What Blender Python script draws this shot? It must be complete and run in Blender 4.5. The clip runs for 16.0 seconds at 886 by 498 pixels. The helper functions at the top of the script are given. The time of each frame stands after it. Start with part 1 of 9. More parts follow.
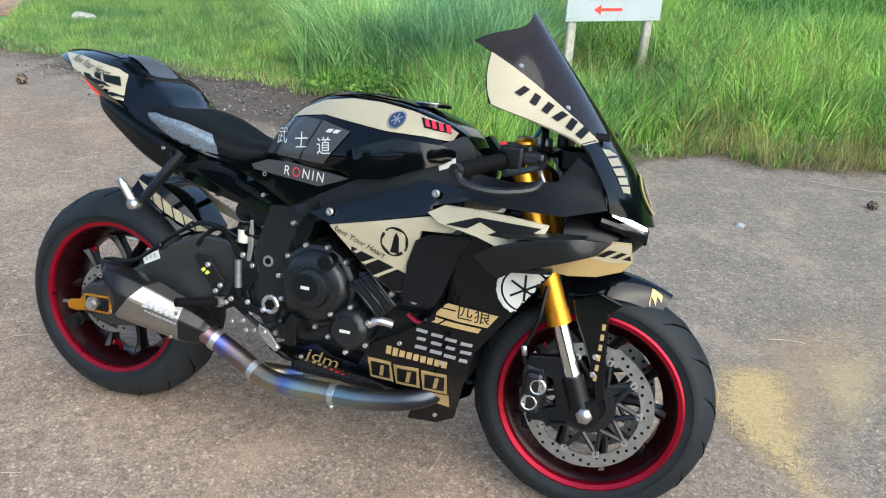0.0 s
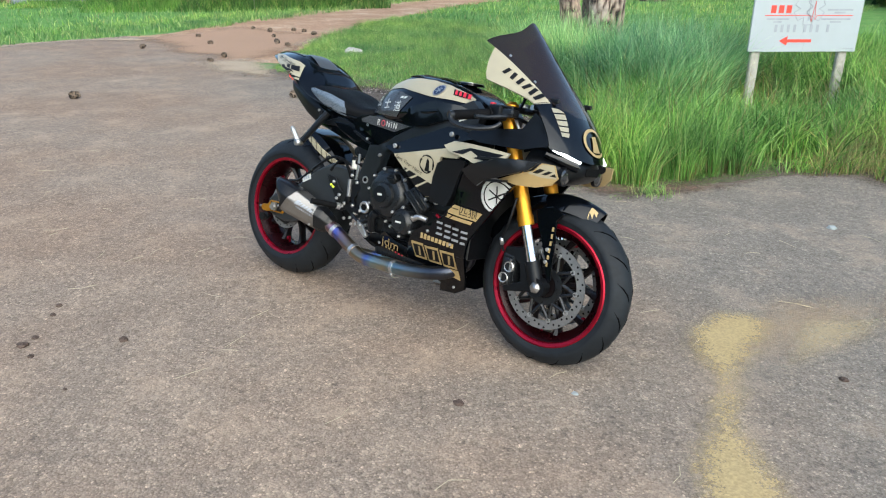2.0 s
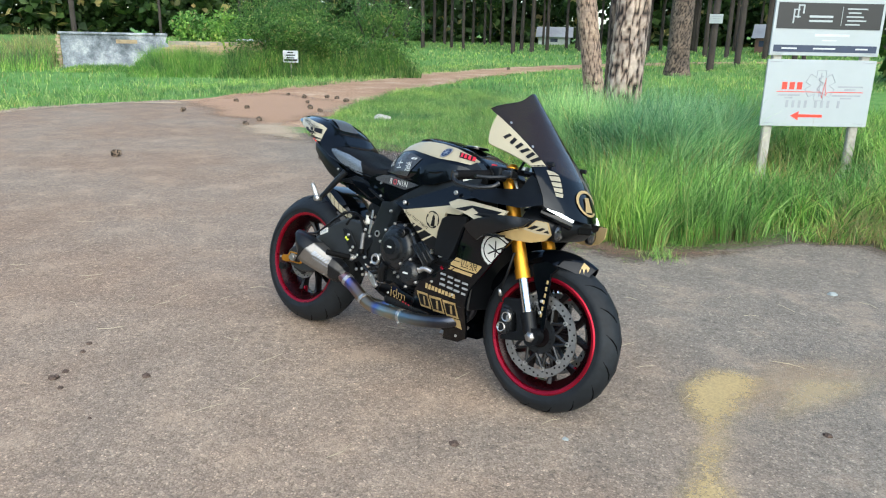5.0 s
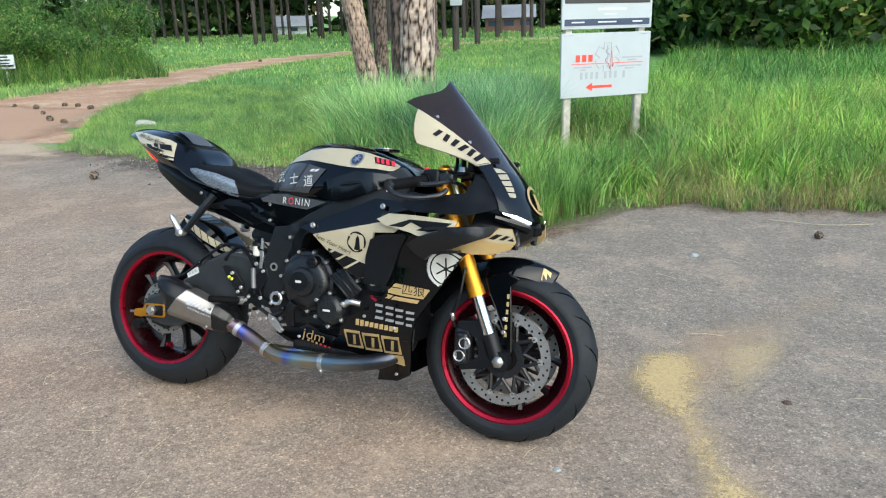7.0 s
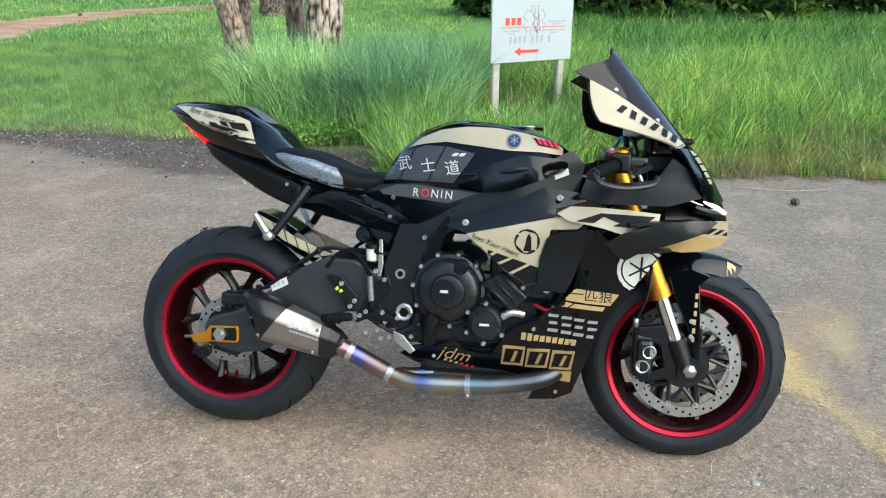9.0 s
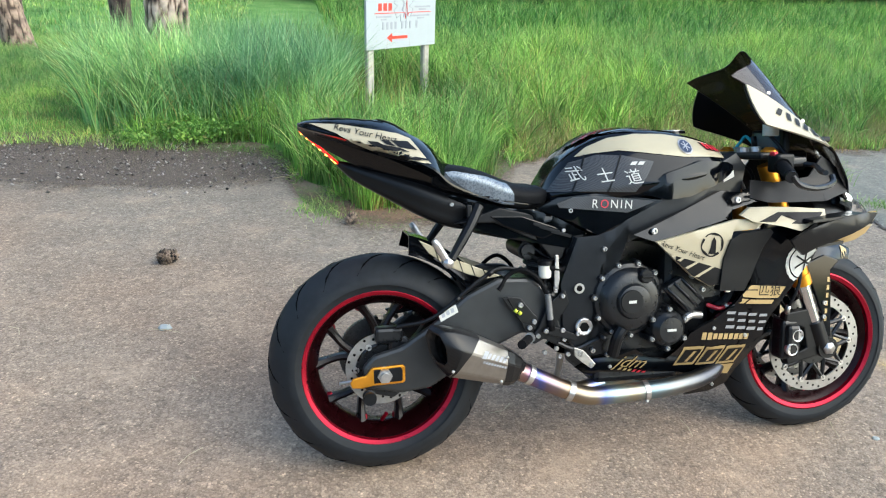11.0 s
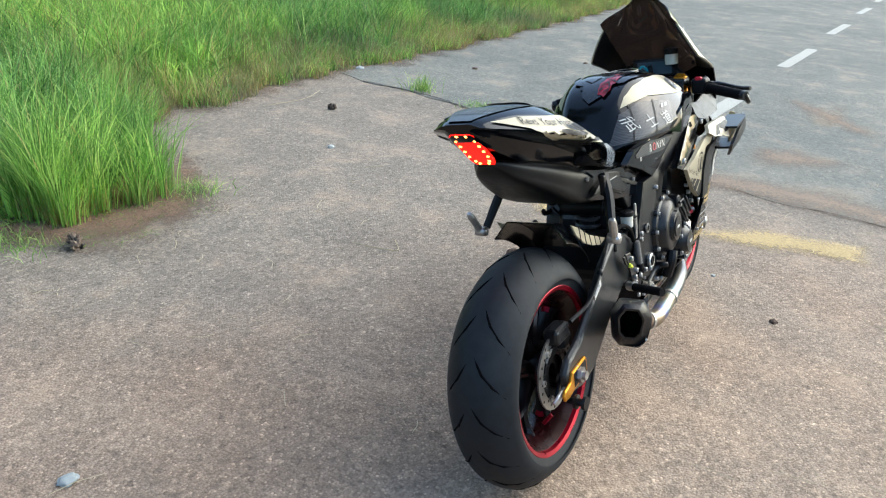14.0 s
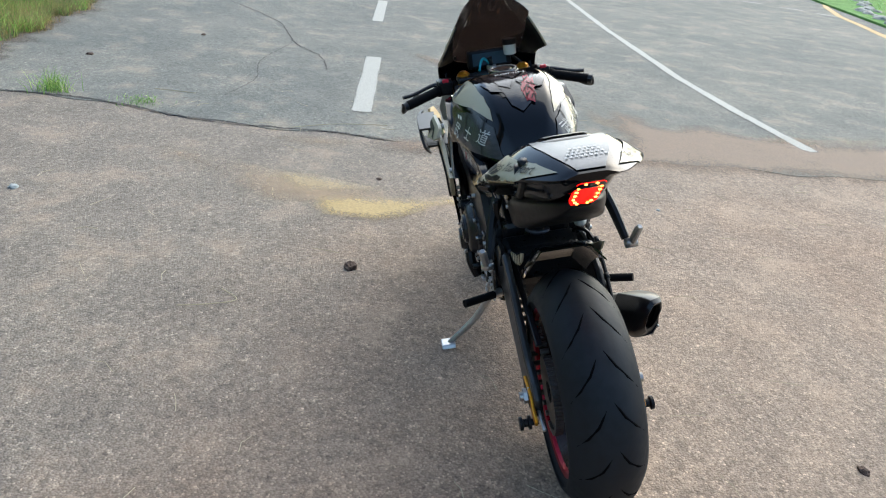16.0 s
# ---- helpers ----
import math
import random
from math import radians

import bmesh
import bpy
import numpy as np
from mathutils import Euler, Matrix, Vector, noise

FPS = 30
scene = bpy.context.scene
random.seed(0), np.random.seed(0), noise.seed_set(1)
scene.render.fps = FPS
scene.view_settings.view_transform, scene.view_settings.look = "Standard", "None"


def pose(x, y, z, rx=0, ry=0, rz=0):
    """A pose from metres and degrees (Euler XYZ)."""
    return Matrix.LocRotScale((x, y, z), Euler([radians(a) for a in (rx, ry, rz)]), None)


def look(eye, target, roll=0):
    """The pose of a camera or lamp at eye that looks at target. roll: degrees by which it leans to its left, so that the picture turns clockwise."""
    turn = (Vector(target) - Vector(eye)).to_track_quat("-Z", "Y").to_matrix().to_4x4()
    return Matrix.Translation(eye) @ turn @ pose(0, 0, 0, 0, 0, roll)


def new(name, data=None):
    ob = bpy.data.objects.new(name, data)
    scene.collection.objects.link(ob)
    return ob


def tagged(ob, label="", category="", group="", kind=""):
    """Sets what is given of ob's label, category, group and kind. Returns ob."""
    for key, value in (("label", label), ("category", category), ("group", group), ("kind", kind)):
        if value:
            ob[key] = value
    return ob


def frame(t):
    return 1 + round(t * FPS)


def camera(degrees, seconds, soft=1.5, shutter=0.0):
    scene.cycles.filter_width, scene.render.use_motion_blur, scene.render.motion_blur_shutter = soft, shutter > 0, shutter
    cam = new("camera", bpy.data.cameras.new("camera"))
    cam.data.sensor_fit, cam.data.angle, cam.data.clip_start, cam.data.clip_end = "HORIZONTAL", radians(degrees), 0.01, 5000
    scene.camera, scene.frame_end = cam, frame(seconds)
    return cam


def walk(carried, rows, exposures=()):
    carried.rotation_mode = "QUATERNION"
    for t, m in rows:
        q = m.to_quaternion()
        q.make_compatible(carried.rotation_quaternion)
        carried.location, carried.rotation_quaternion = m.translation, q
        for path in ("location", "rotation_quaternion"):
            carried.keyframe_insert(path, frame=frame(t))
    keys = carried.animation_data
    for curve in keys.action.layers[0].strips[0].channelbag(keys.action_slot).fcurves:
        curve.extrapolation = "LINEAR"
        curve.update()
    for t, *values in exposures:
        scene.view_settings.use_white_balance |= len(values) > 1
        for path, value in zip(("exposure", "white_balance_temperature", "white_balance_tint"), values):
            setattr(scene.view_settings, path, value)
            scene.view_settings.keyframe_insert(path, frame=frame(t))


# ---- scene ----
cam = camera(62.8, 16.0, soft=1.15)
PATH = [
    (0, (1.485, -1.528, 1.367), (0.95, 0.223, 0.562), 2.5),
    (0.5, (1.838, -1.657, 1.368), (1.091, 0.014, 0.562), 3.4),
    (1, (2.139, -1.843, 1.363), (1.237, -0.243, 0.572), 3.1),
    (1.5, (2.394, -2.022, 1.362), (1.364, -0.488, 0.596), 2.0),
    (2, (2.599, -2.119, 1.38), (1.448, -0.65, 0.659), 0.3),
    (2.5, (2.796, -2.189, 1.412), (1.557, -0.779, 0.723), 0.1),
    (3, (2.861, -2.212, 1.434), (1.571, -0.825, 0.793), 0.1),
    (3.2, (2.864, -2.214, 1.45), (1.564, -0.83, 0.823), 0.1),
    (5.3, (2.759, -2.22, 1.384), (1.545, -0.728, 0.836), 1.2),
    (5.5, (2.698, -2.211, 1.381), (1.521, -0.694, 0.821), 0.9),
    (6, (2.503, -2.204, 1.4), (1.508, -0.567, 0.825), -0.4),
    (6.5, (2.308, -2.176, 1.388), (1.507, -0.437, 0.81), -0.9),
    (7, (2.029, -2.134, 1.37), (1.336, -0.351, 0.789), -1.6),
    (7.5, (1.772, -2.086, 1.38), (1.209, -0.263, 0.78), -1.3),
    (8, (1.508, -2.074, 1.362), (1.129, -0.215, 0.727), 0.1),
    (8.5, (1.228, -2.069, 1.362), (0.96, -0.204, 0.69), 1.0),
    (9, (0.937, -1.982, 1.359), (0.696, -0.117, 0.679), 0.4),
    (9.5, (0.688, -1.912, 1.383), (0.51, -0.039, 0.704), 0.8),
    (10, (0.405, -1.891, 1.391), (0.383, -0.015, 0.698), 1.0),
    (10.2, (0.285, -1.89, 1.401), (0.328, -0.018, 0.699), 1.0),
    (12.3, (-0.935, -1.384, 1.407), (0.016, 0.216, 0.673), 3.5),
    (12.5, (-1.03, -1.283, 1.396), (-0.009, 0.27, 0.659), 3.5),
    (13, (-1.229, -1.053, 1.401), (-0.031, 0.354, 0.637), 3.5),
    (13.3, (-1.371, -0.903, 1.397), (-0.027, 0.348, 0.605), 4.0),
    (13.5, (-1.414, -0.79, 1.396), (0.01, 0.36, 0.589), 3.9),
    (14, (-1.559, -0.534, 1.41), (0.014, 0.371, 0.569), 4.1),
    (14.5, (-1.606, -0.229, 1.407), (0.087, 0.4, 0.547), 4.6),
    (15, (-1.661, 0.058, 1.41), (0.109, 0.372, 0.534), 5.4),
    (15.5, (-1.668, 0.368, 1.463), (0.133, 0.382, 0.594), 5.6),
    (16, (-1.551, 0.698, 1.45), (0.238, 0.452, 0.59), 6.1),
]
walk(cam, [(t, look(eye, target, roll)) for t, eye, target, roll in PATH], exposures=[(0, 1.24, 6120, 4), (1.0, 1.14, 6100, 3.5), (2.5, 1.08, 6100, 3), (5.5, 1.14, 6100, 2.5), (9.0, 1.24, 6120, 2.5), (12.5, 1.46, 6220, 3), (14.5, 1.33, 6230, 3.5), (16.0, 1.18, 6230, 4)])

# ---- world and light ----
world = bpy.data.worlds.new("sky")
scene.world = world
world.use_nodes = True
wn = world.node_tree.nodes
sky = wn.new("ShaderNodeTexSky")
sky.sky_type = "NISHITA"
sky.sun_disc = False
sky.sun_elevation = radians(39)
sky.sun_rotation = radians(127)
sky.air_density, sky.dust_density, sky.ozone_density = 1.0, 1.7, 1.0
world.node_tree.links.new(sky.outputs["Color"], wn["Background"].inputs["Color"])
wn["Background"].inputs["Strength"].default_value = 0.15
sun = new("sun", bpy.data.lights.new("sun", "SUN"))
sun.data.energy, sun.data.angle, sun.data.color = 1.45, radians(80), (1.0, 0.92, 0.8)
# veiled sun, widely softened by haze, from over the road to the south-east
sun.matrix_world = look((7.6, -5.8, 7.6), (0, 0, 0))


# ---- material helpers ----
def nodes_of(m):
    return m.node_tree.nodes, m.node_tree.links


def simple(name, color, rough=0.5, metal=0.0, vary=0.15, scale=30.0, bump=0.0, coat=0.0, rough_vary=0.12, island=0.0, per_object=0.0, spec=0.5):
    """A Principled surface with colour and gloss that vary at two scales, and fine relief."""
    m = bpy.data.materials.new(name)
    m.use_nodes = True
    n, l = nodes_of(m)
    b = n["Principled BSDF"]
    b.inputs["Roughness"].default_value = rough
    b.inputs["Metallic"].default_value = metal
    b.inputs["Coat Weight"].default_value = coat
    b.inputs["Coat Roughness"].default_value = 0.08
    b.inputs["Specular IOR Level"].default_value = spec
    co = n.new("ShaderNodeTexCoord")
    big, small = n.new("ShaderNodeTexNoise"), n.new("ShaderNodeTexNoise")
    for t, s, d in ((big, scale * 0.13, 3), (small, scale, 5)):
        t.inputs["Scale"].default_value, t.inputs["Detail"].default_value = s, d
        l.new(co.outputs["Object"], t.inputs["Vector"])
    mix = n.new("ShaderNodeMath")
    mix.operation = "ADD"
    l.new(big.outputs["Fac"], mix.inputs[0])
    l.new(small.outputs["Fac"], mix.inputs[1])
    value = mix.outputs[0]
    extra = []
    if island:
        g = n.new("ShaderNodeNewGeometry")
        extra.append((g.outputs["Random Per Island"], island))
    if per_object:
        o = n.new("ShaderNodeObjectInfo")
        extra.append((o.outputs["Random"], per_object))
    for socket, amount in extra:
        k = n.new("ShaderNodeMath")
        k.operation = "MULTIPLY_ADD"
        l.new(socket, k.inputs[0])
        k.inputs[1].default_value = amount * 2
        l.new(value, k.inputs[2])
        k2 = n.new("ShaderNodeMath")
        k2.operation = "SUBTRACT"
        l.new(k.outputs[0], k2.inputs[0])
        k2.inputs[1].default_value = amount
        value = k2.outputs[0]
    ramp = n.new("ShaderNodeMapRange")
    ramp.inputs["From Min"].default_value, ramp.inputs["From Max"].default_value = 0.6, 1.4
    ramp.inputs["To Min"].default_value, ramp.inputs["To Max"].default_value = 1 - vary, 1 + vary
    ramp.clamp = False
    l.new(value, ramp.inputs["Value"])
    mul = n.new("ShaderNodeMix")
    mul.data_type, mul.blend_type = "RGBA", "MULTIPLY"
    mul.inputs["Factor"].default_value = 1
    mul.inputs["A"].default_value = (*color, 1)
    l.new(ramp.outputs["Result"], mul.inputs["B"])
    l.new(mul.outputs["Result"], b.inputs["Base Color"])
    rr = n.new("ShaderNodeMapRange")
    rr.inputs["From Min"].default_value, rr.inputs["From Max"].default_value = 0.3, 0.7
    rr.inputs["To Min"].default_value = max(0.02, rough * (1 - rough_vary))
    rr.inputs["To Max"].default_value = min(1, rough * (1 + rough_vary))
    l.new(small.outputs["Fac"], rr.inputs["Value"])
    l.new(rr.outputs["Result"], b.inputs["Roughness"])
    if bump:
        bp = n.new("ShaderNodeBump")
        bp.inputs["Strength"].default_value, bp.inputs["Distance"].default_value = 0.6, bump
        l.new(small.outputs["Fac"], bp.inputs["Height"])
        l.new(bp.outputs["Normal"], b.inputs["Normal"])
    return m


def ramp_node(n, stops):
    r = n.new("ShaderNodeValToRGB")
    while len(r.color_ramp.elements) < len(stops):
        r.color_ramp.elements.new(0.5)
    for e, (p, c) in zip(r.color_ramp.elements, stops):
        e.position, e.color = p, (*c, 1)
    return r


def tex(n, l, kind, scale, src, **inputs):
    t = n.new(kind)
    t.inputs["Scale"].default_value = scale
    for k, v in inputs.items():
        t.inputs[k].default_value = v
    l.new(src, t.inputs["Vector"])
    return t


def blend(n, l, fac, a, b, mode="MIX"):
    m = n.new("ShaderNodeMix")
    m.data_type, m.blend_type = "RGBA", mode
    for socket, v in (("Factor", fac), ("A", a), ("B", b)):
        if isinstance(v, (int, float)):
            m.inputs[socket].default_value = v
        elif isinstance(v, tuple):
            m.inputs[socket].default_value = (*v, 1)
        else:
            l.new(v, m.inputs[socket])
    return m.outputs["Result"]


def chip_seal(name, tone_a, tone_b, dust, dust_amount, north_tone=None):
    """Worn chip-seal paving: stones of 6 to 16 mm in a binder, with sand drifted over it."""
    m = bpy.data.materials.new(name)
    m.use_nodes = True
    n, l = nodes_of(m)
    b = n["Principled BSDF"]
    co = n.new("ShaderNodeTexCoord").outputs["Object"]
    wide = tex(n, l, "ShaderNodeTexNoise", 0.5, co, Detail=6.0, Roughness=0.6)
    mid = tex(n, l, "ShaderNodeTexNoise", 2.6, co, Detail=8.0, Roughness=0.65)
    scuff = tex(n, l, "ShaderNodeTexNoise", 22.0, co, Detail=6.0, Roughness=0.7)
    tone = blend(n, l, ramp_node_fac(n, l, wide.outputs["Fac"], 0.36, 0.64), tone_a, tone_b)
    if north_tone:
        # greyer seal towards the verge, toned darker for the motorcycle's broad shadow too
        sep = n.new("ShaderNodeSeparateXYZ")
        l.new(co, sep.inputs[0])
        k = n.new("ShaderNodeMath")
        k.operation = "MULTIPLY_ADD"
        l.new(wide.outputs["Fac"], k.inputs[0])
        k.inputs[1].default_value = 3.0
        k2 = n.new("ShaderNodeMath")
        k2.operation = "MULTIPLY_ADD"
        l.new(sep.outputs["X"], k2.inputs[0])
        k2.inputs[1].default_value = 0.6
        l.new(sep.outputs["Y"], k2.inputs[2])
        l.new(k2.outputs[0], k.inputs[2])
        tone = blend(n, l, ramp_node_fac(n, l, k.outputs[0], 1.4, 3.8), tone, north_tone)
    for source, lo, hi in ((mid, 0.84, 1.16), (scuff, 0.8, 1.2)):
        r = ramp_node(n, [(0.3, (lo, lo, lo)), (0.7, (hi, hi * 0.99, hi * 0.97))])
        l.new(source.outputs["Fac"], r.inputs["Fac"])
        tone = blend(n, l, 1.0, tone, r.outputs["Color"], "MULTIPLY")
    heights = []
    for scale, stops in ((150.0, [(0.0, (0.7, 0.69, 0.68)), (0.3, (0.92, 0.91, 0.9)), (0.75, (1.06, 1.05, 1.04)), (0.94, (1.22, 1.2, 1.17)), (1.0, (1.75, 1.71, 1.65))]), (62.0, [(0.0, (0.76, 0.75, 0.74)), (0.2, (0.94, 0.93, 0.92)), (0.85, (1.02, 1.02, 1.01)), (0.96, (1.16, 1.15, 1.13)), (1.0, (1.36, 1.34, 1.3))])):
        cells = tex(n, l, "ShaderNodeTexVoronoi", scale, co)
        split = n.new("ShaderNodeSeparateColor")
        l.new(cells.outputs["Color"], split.inputs["Color"])
        chips = ramp_node(n, stops)
        l.new(split.outputs["Red"], chips.inputs["Fac"])
        tone = blend(n, l, 1.0, tone, chips.outputs["Color"], "MULTIPLY")
        heights.append(cells)
    cells = heights[0]
    gaps = ramp_node(n, [(0.0, (1.0, 1.0, 1.0)), (0.5, (1.0, 1.0, 1.0)), (0.9, (0.62, 0.6, 0.59))])
    l.new(cells.outputs["Distance"], gaps.inputs["Fac"])
    tone = blend(n, l, 0.85, tone, gaps.outputs["Color"], "MULTIPLY")
    stain = ramp_node_fac(n, l, mid.outputs["Fac"], 0.5, 0.72)
    k = n.new("ShaderNodeMath")
    k.operation = "MULTIPLY"
    l.new(stain, k.inputs[0])
    k.inputs[1].default_value = dust_amount
    tone = blend(n, l, k.outputs[0], tone, dust)
    l.new(tone, b.inputs["Base Color"])
    b.inputs["Roughness"].default_value = 0.85
    b.inputs["Specular IOR Level"].default_value = 0.3
    bp = n.new("ShaderNodeBump")
    bp.inputs["Strength"].default_value, bp.inputs["Distance"].default_value = 0.7, 0.0035
    bp.invert = True
    l.new(cells.outputs["Distance"], bp.inputs["Height"])
    bp2 = n.new("ShaderNodeBump")
    bp2.inputs["Strength"].default_value, bp2.inputs["Distance"].default_value = 0.55, 0.01
    l.new(scuff.outputs["Fac"], bp2.inputs["Height"])
    l.new(bp.outputs["Normal"], bp2.inputs["Normal"])
    l.new(bp2.outputs["Normal"], b.inputs["Normal"])
    return m


def ramp_node_fac(n, l, socket, lo, hi):
    r = n.new("ShaderNodeMapRange")
    r.interpolation_type = "SMOOTHSTEP"
    r.inputs["From Min"].default_value, r.inputs["From Max"].default_value = lo, hi
    l.new(socket, r.inputs["Value"])
    return r.outputs["Result"]


def earth(name, stops, scale, bump, rough=0.95):
    """Loose ground: soil, sand or turf, coloured by noise at two scales."""
    m = bpy.data.materials.new(name)
    m.use_nodes = True
    n, l = nodes_of(m)
    b = n["Principled BSDF"]
    co = n.new("ShaderNodeTexCoord").outputs["Object"]
    a1 = tex(n, l, "ShaderNodeTexNoise", scale, co, Detail=8.0, Roughness=0.65)
    a2 = tex(n, l, "ShaderNodeTexNoise", scale * 22, co, Detail=4.0)
    r = ramp_node(n, stops)
    l.new(a1.outputs["Fac"], r.inputs["Fac"])
    g = ramp_node(n, [(0.3, (0.72, 0.72, 0.72)), (0.7, (1.25, 1.25, 1.25))])
    l.new(a2.outputs["Fac"], g.inputs["Fac"])
    l.new(blend(n, l, 1.0, r.outputs["Color"], g.outputs["Color"], "MULTIPLY"), b.inputs["Base Color"])
    b.inputs["Roughness"].default_value = rough
    b.inputs["Specular IOR Level"].default_value = 0.2
    bp = n.new("ShaderNodeBump")
    bp.inputs["Strength"].default_value, bp.inputs["Distance"].default_value = 0.8, bump
    l.new(a2.outputs["Fac"], bp.inputs["Height"])
    l.new(bp.outputs["Normal"], b.inputs["Normal"])
    return m


def worn_paint(name, color, cover, patch=2.2, most=0.9):
    """Road paint, sand or soil rubbed off down to the stones; its rim fades out grain by grain."""
    m = bpy.data.materials.new(name)
    m.use_nodes = True
    n, l = nodes_of(m)
    b = n["Principled BSDF"]
    co = n.new("ShaderNodeTexCoord").outputs["Object"]
    total = None
    edge = n.new("ShaderNodeAttribute")
    edge.attribute_name = "edge"
    for socket, amount in ((tex(n, l, "ShaderNodeTexNoise", patch, co, Detail=5.0).outputs["Fac"], 0.9), (tex(n, l, "ShaderNodeTexVoronoi", 150.0, co).outputs["Distance"], -0.45), (tex(n, l, "ShaderNodeTexNoise", 48.0, co, Detail=6.0, Roughness=0.7).outputs["Fac"], 1.15), (edge.outputs["Fac"], -1.0)):
        s = n.new("ShaderNodeMath")
        s.operation = "MULTIPLY_ADD"
        l.new(socket, s.inputs[0])
        s.inputs[1].default_value = amount
        if total is None:
            s.inputs[2].default_value = cover - 1.03
        else:
            l.new(total, s.inputs[2])
        total = s.outputs[0]
    fac = ramp_node_fac(n, l, total, -0.2, 0.52)
    k = n.new("ShaderNodeMath")
    k.operation = "MULTIPLY"
    l.new(fac, k.inputs[0])
    k.inputs[1].default_value = most
    grain = tex(n, l, "ShaderNodeTexNoise", 90.0, co, Detail=4.0)
    g = ramp_node(n, [(0.3, (0.75, 0.75, 0.74)), (0.7, (1.2, 1.2, 1.2))])
    l.new(grain.outputs["Fac"], g.inputs["Fac"])
    l.new(blend(n, l, 1.0, color, g.outputs["Color"], "MULTIPLY"), b.inputs["Base Color"])
    b.inputs["Roughness"].default_value = 0.8
    b.inputs["Specular IOR Level"].default_value = 0.3
    l.new(k.outputs[0], b.inputs["Alpha"])
    return m


def bark(name, dark, light, warm):
    m = bpy.data.materials.new(name)
    m.use_nodes = True
    n, l = nodes_of(m)
    b = n["Principled BSDF"]
    at = n.new("ShaderNodeAttribute")
    at.attribute_name = "plate"
    co = n.new("ShaderNodeTexCoord").outputs["Object"]
    a = tex(n, l, "ShaderNodeTexNoise", 18.0, co, Detail=7.0)
    c = tex(n, l, "ShaderNodeTexNoise", 3.0, co, Detail=3.0)
    r = ramp_node(n, [(0.16, dark), (0.4, warm), (0.82, light)])
    l.new(at.outputs["Fac"], r.inputs["Fac"])
    g = ramp_node(n, [(0.25, (0.6, 0.6, 0.6)), (0.75, (1.35, 1.3, 1.25))])
    l.new(a.outputs["Fac"], g.inputs["Fac"])
    t = blend(n, l, 1.0, r.outputs["Color"], g.outputs["Color"], "MULTIPLY")
    g2 = ramp_node(n, [(0.35, (0.75, 0.75, 0.78)), (0.65, (1.15, 1.1, 1.05))])
    l.new(c.outputs["Fac"], g2.inputs["Fac"])
    l.new(blend(n, l, 1.0, t, g2.outputs["Color"], "MULTIPLY"), b.inputs["Base Color"])
    b.inputs["Roughness"].default_value = 0.9
    bp = n.new("ShaderNodeBump")
    bp.inputs["Strength"].default_value, bp.inputs["Distance"].default_value = 0.7, 0.01
    l.new(a.outputs["Fac"], bp.inputs["Height"])
    l.new(bp.outputs["Normal"], b.inputs["Normal"])
    return m


def blades(name, low, high, tip):
    """Leaf blades: each one of its own green, some of them dry."""
    m = bpy.data.materials.new(name)
    m.use_nodes = True
    n, l = nodes_of(m)
    b = n["Principled BSDF"]
    g = n.new("ShaderNodeNewGeometry")
    r = ramp_node(n, [(0.0, low), (0.55, high), (0.93, tip), (1.0, (0.42, 0.37, 0.19))])
    l.new(g.outputs["Random Per Island"], r.inputs["Fac"])
    co = n.new("ShaderNodeTexCoord").outputs["Object"]
    c = r.outputs["Color"]
    for scale, lo, hi in ((0.55, (0.66, 0.74, 0.8), (1.42, 1.24, 0.92)), (2.8, (0.6, 0.64, 0.66), (1.42, 1.34, 1.12))):
        a = tex(n, l, "ShaderNodeTexNoise", scale, co, Detail=4.0)
        gg = ramp_node(n, [(0.33, lo), (0.67, hi)])
        l.new(a.outputs["Fac"], gg.inputs["Fac"])
        c = blend(n, l, 1.0, c, gg.outputs["Color"], "MULTIPLY")
    l.new(c, b.inputs["Base Color"])
    b.inputs["Roughness"].default_value = 0.55
    b.inputs["Specular IOR Level"].default_value = 0.3
    tr = n.new("ShaderNodeBsdfTranslucent")
    l.new(c, tr.inputs["Color"])
    mx = n.new("ShaderNodeMixShader")
    mx.inputs["Fac"].default_value = 0.38
    l.new(b.outputs["BSDF"], mx.inputs[1])
    l.new(tr.outputs["BSDF"], mx.inputs[2])
    l.new(mx.outputs["Shader"], n["Material Output"].inputs["Surface"])
    return m


# ---- materials of the place ----
# the driveway's last tone is its greyer seal, with some painted shadow in it
M_DRIVE = chip_seal("red_chip_seal", (0.312, 0.227, 0.164), (0.32, 0.255, 0.198), (0.44, 0.322, 0.222), 0.4, (0.246, 0.217, 0.182))
M_ROAD = chip_seal("grey_chip_seal", (0.162, 0.172, 0.16), (0.212, 0.215, 0.192), (0.4, 0.315, 0.22), 0.38)
M_SOIL = earth("turf_soil", [(0.3, (0.09, 0.2, 0.045)), (0.55, (0.15, 0.3, 0.075)), (0.75, (0.23, 0.29, 0.11))], 1.2, 0.03)
M_DIRT = earth("red_dirt", [(0.3, (0.33, 0.19, 0.115)), (0.5, (0.44, 0.275, 0.17)), (0.68, (0.56, 0.42, 0.29))], 0.8, 0.02)
M_DARKSOIL = earth("dark_soil", [(0.3, (0.07, 0.048, 0.038)), (0.55, (0.13, 0.092, 0.072)), (0.75, (0.2, 0.14, 0.1))], 4.0, 0.03)
M_YELLOW = worn_paint("faded_yellow_paint", (0.64, 0.48, 0.225), 0.95, 3.0, 0.62)
M_YELLOW_ARM = worn_paint("worn_yellow_paint", (0.58, 0.46, 0.27), 0.9, 3.0, 0.46)
M_YELLOW_THIN = worn_paint("thin_yellow_paint", (0.6, 0.44, 0.22), 0.8, 2.2, 0.32)
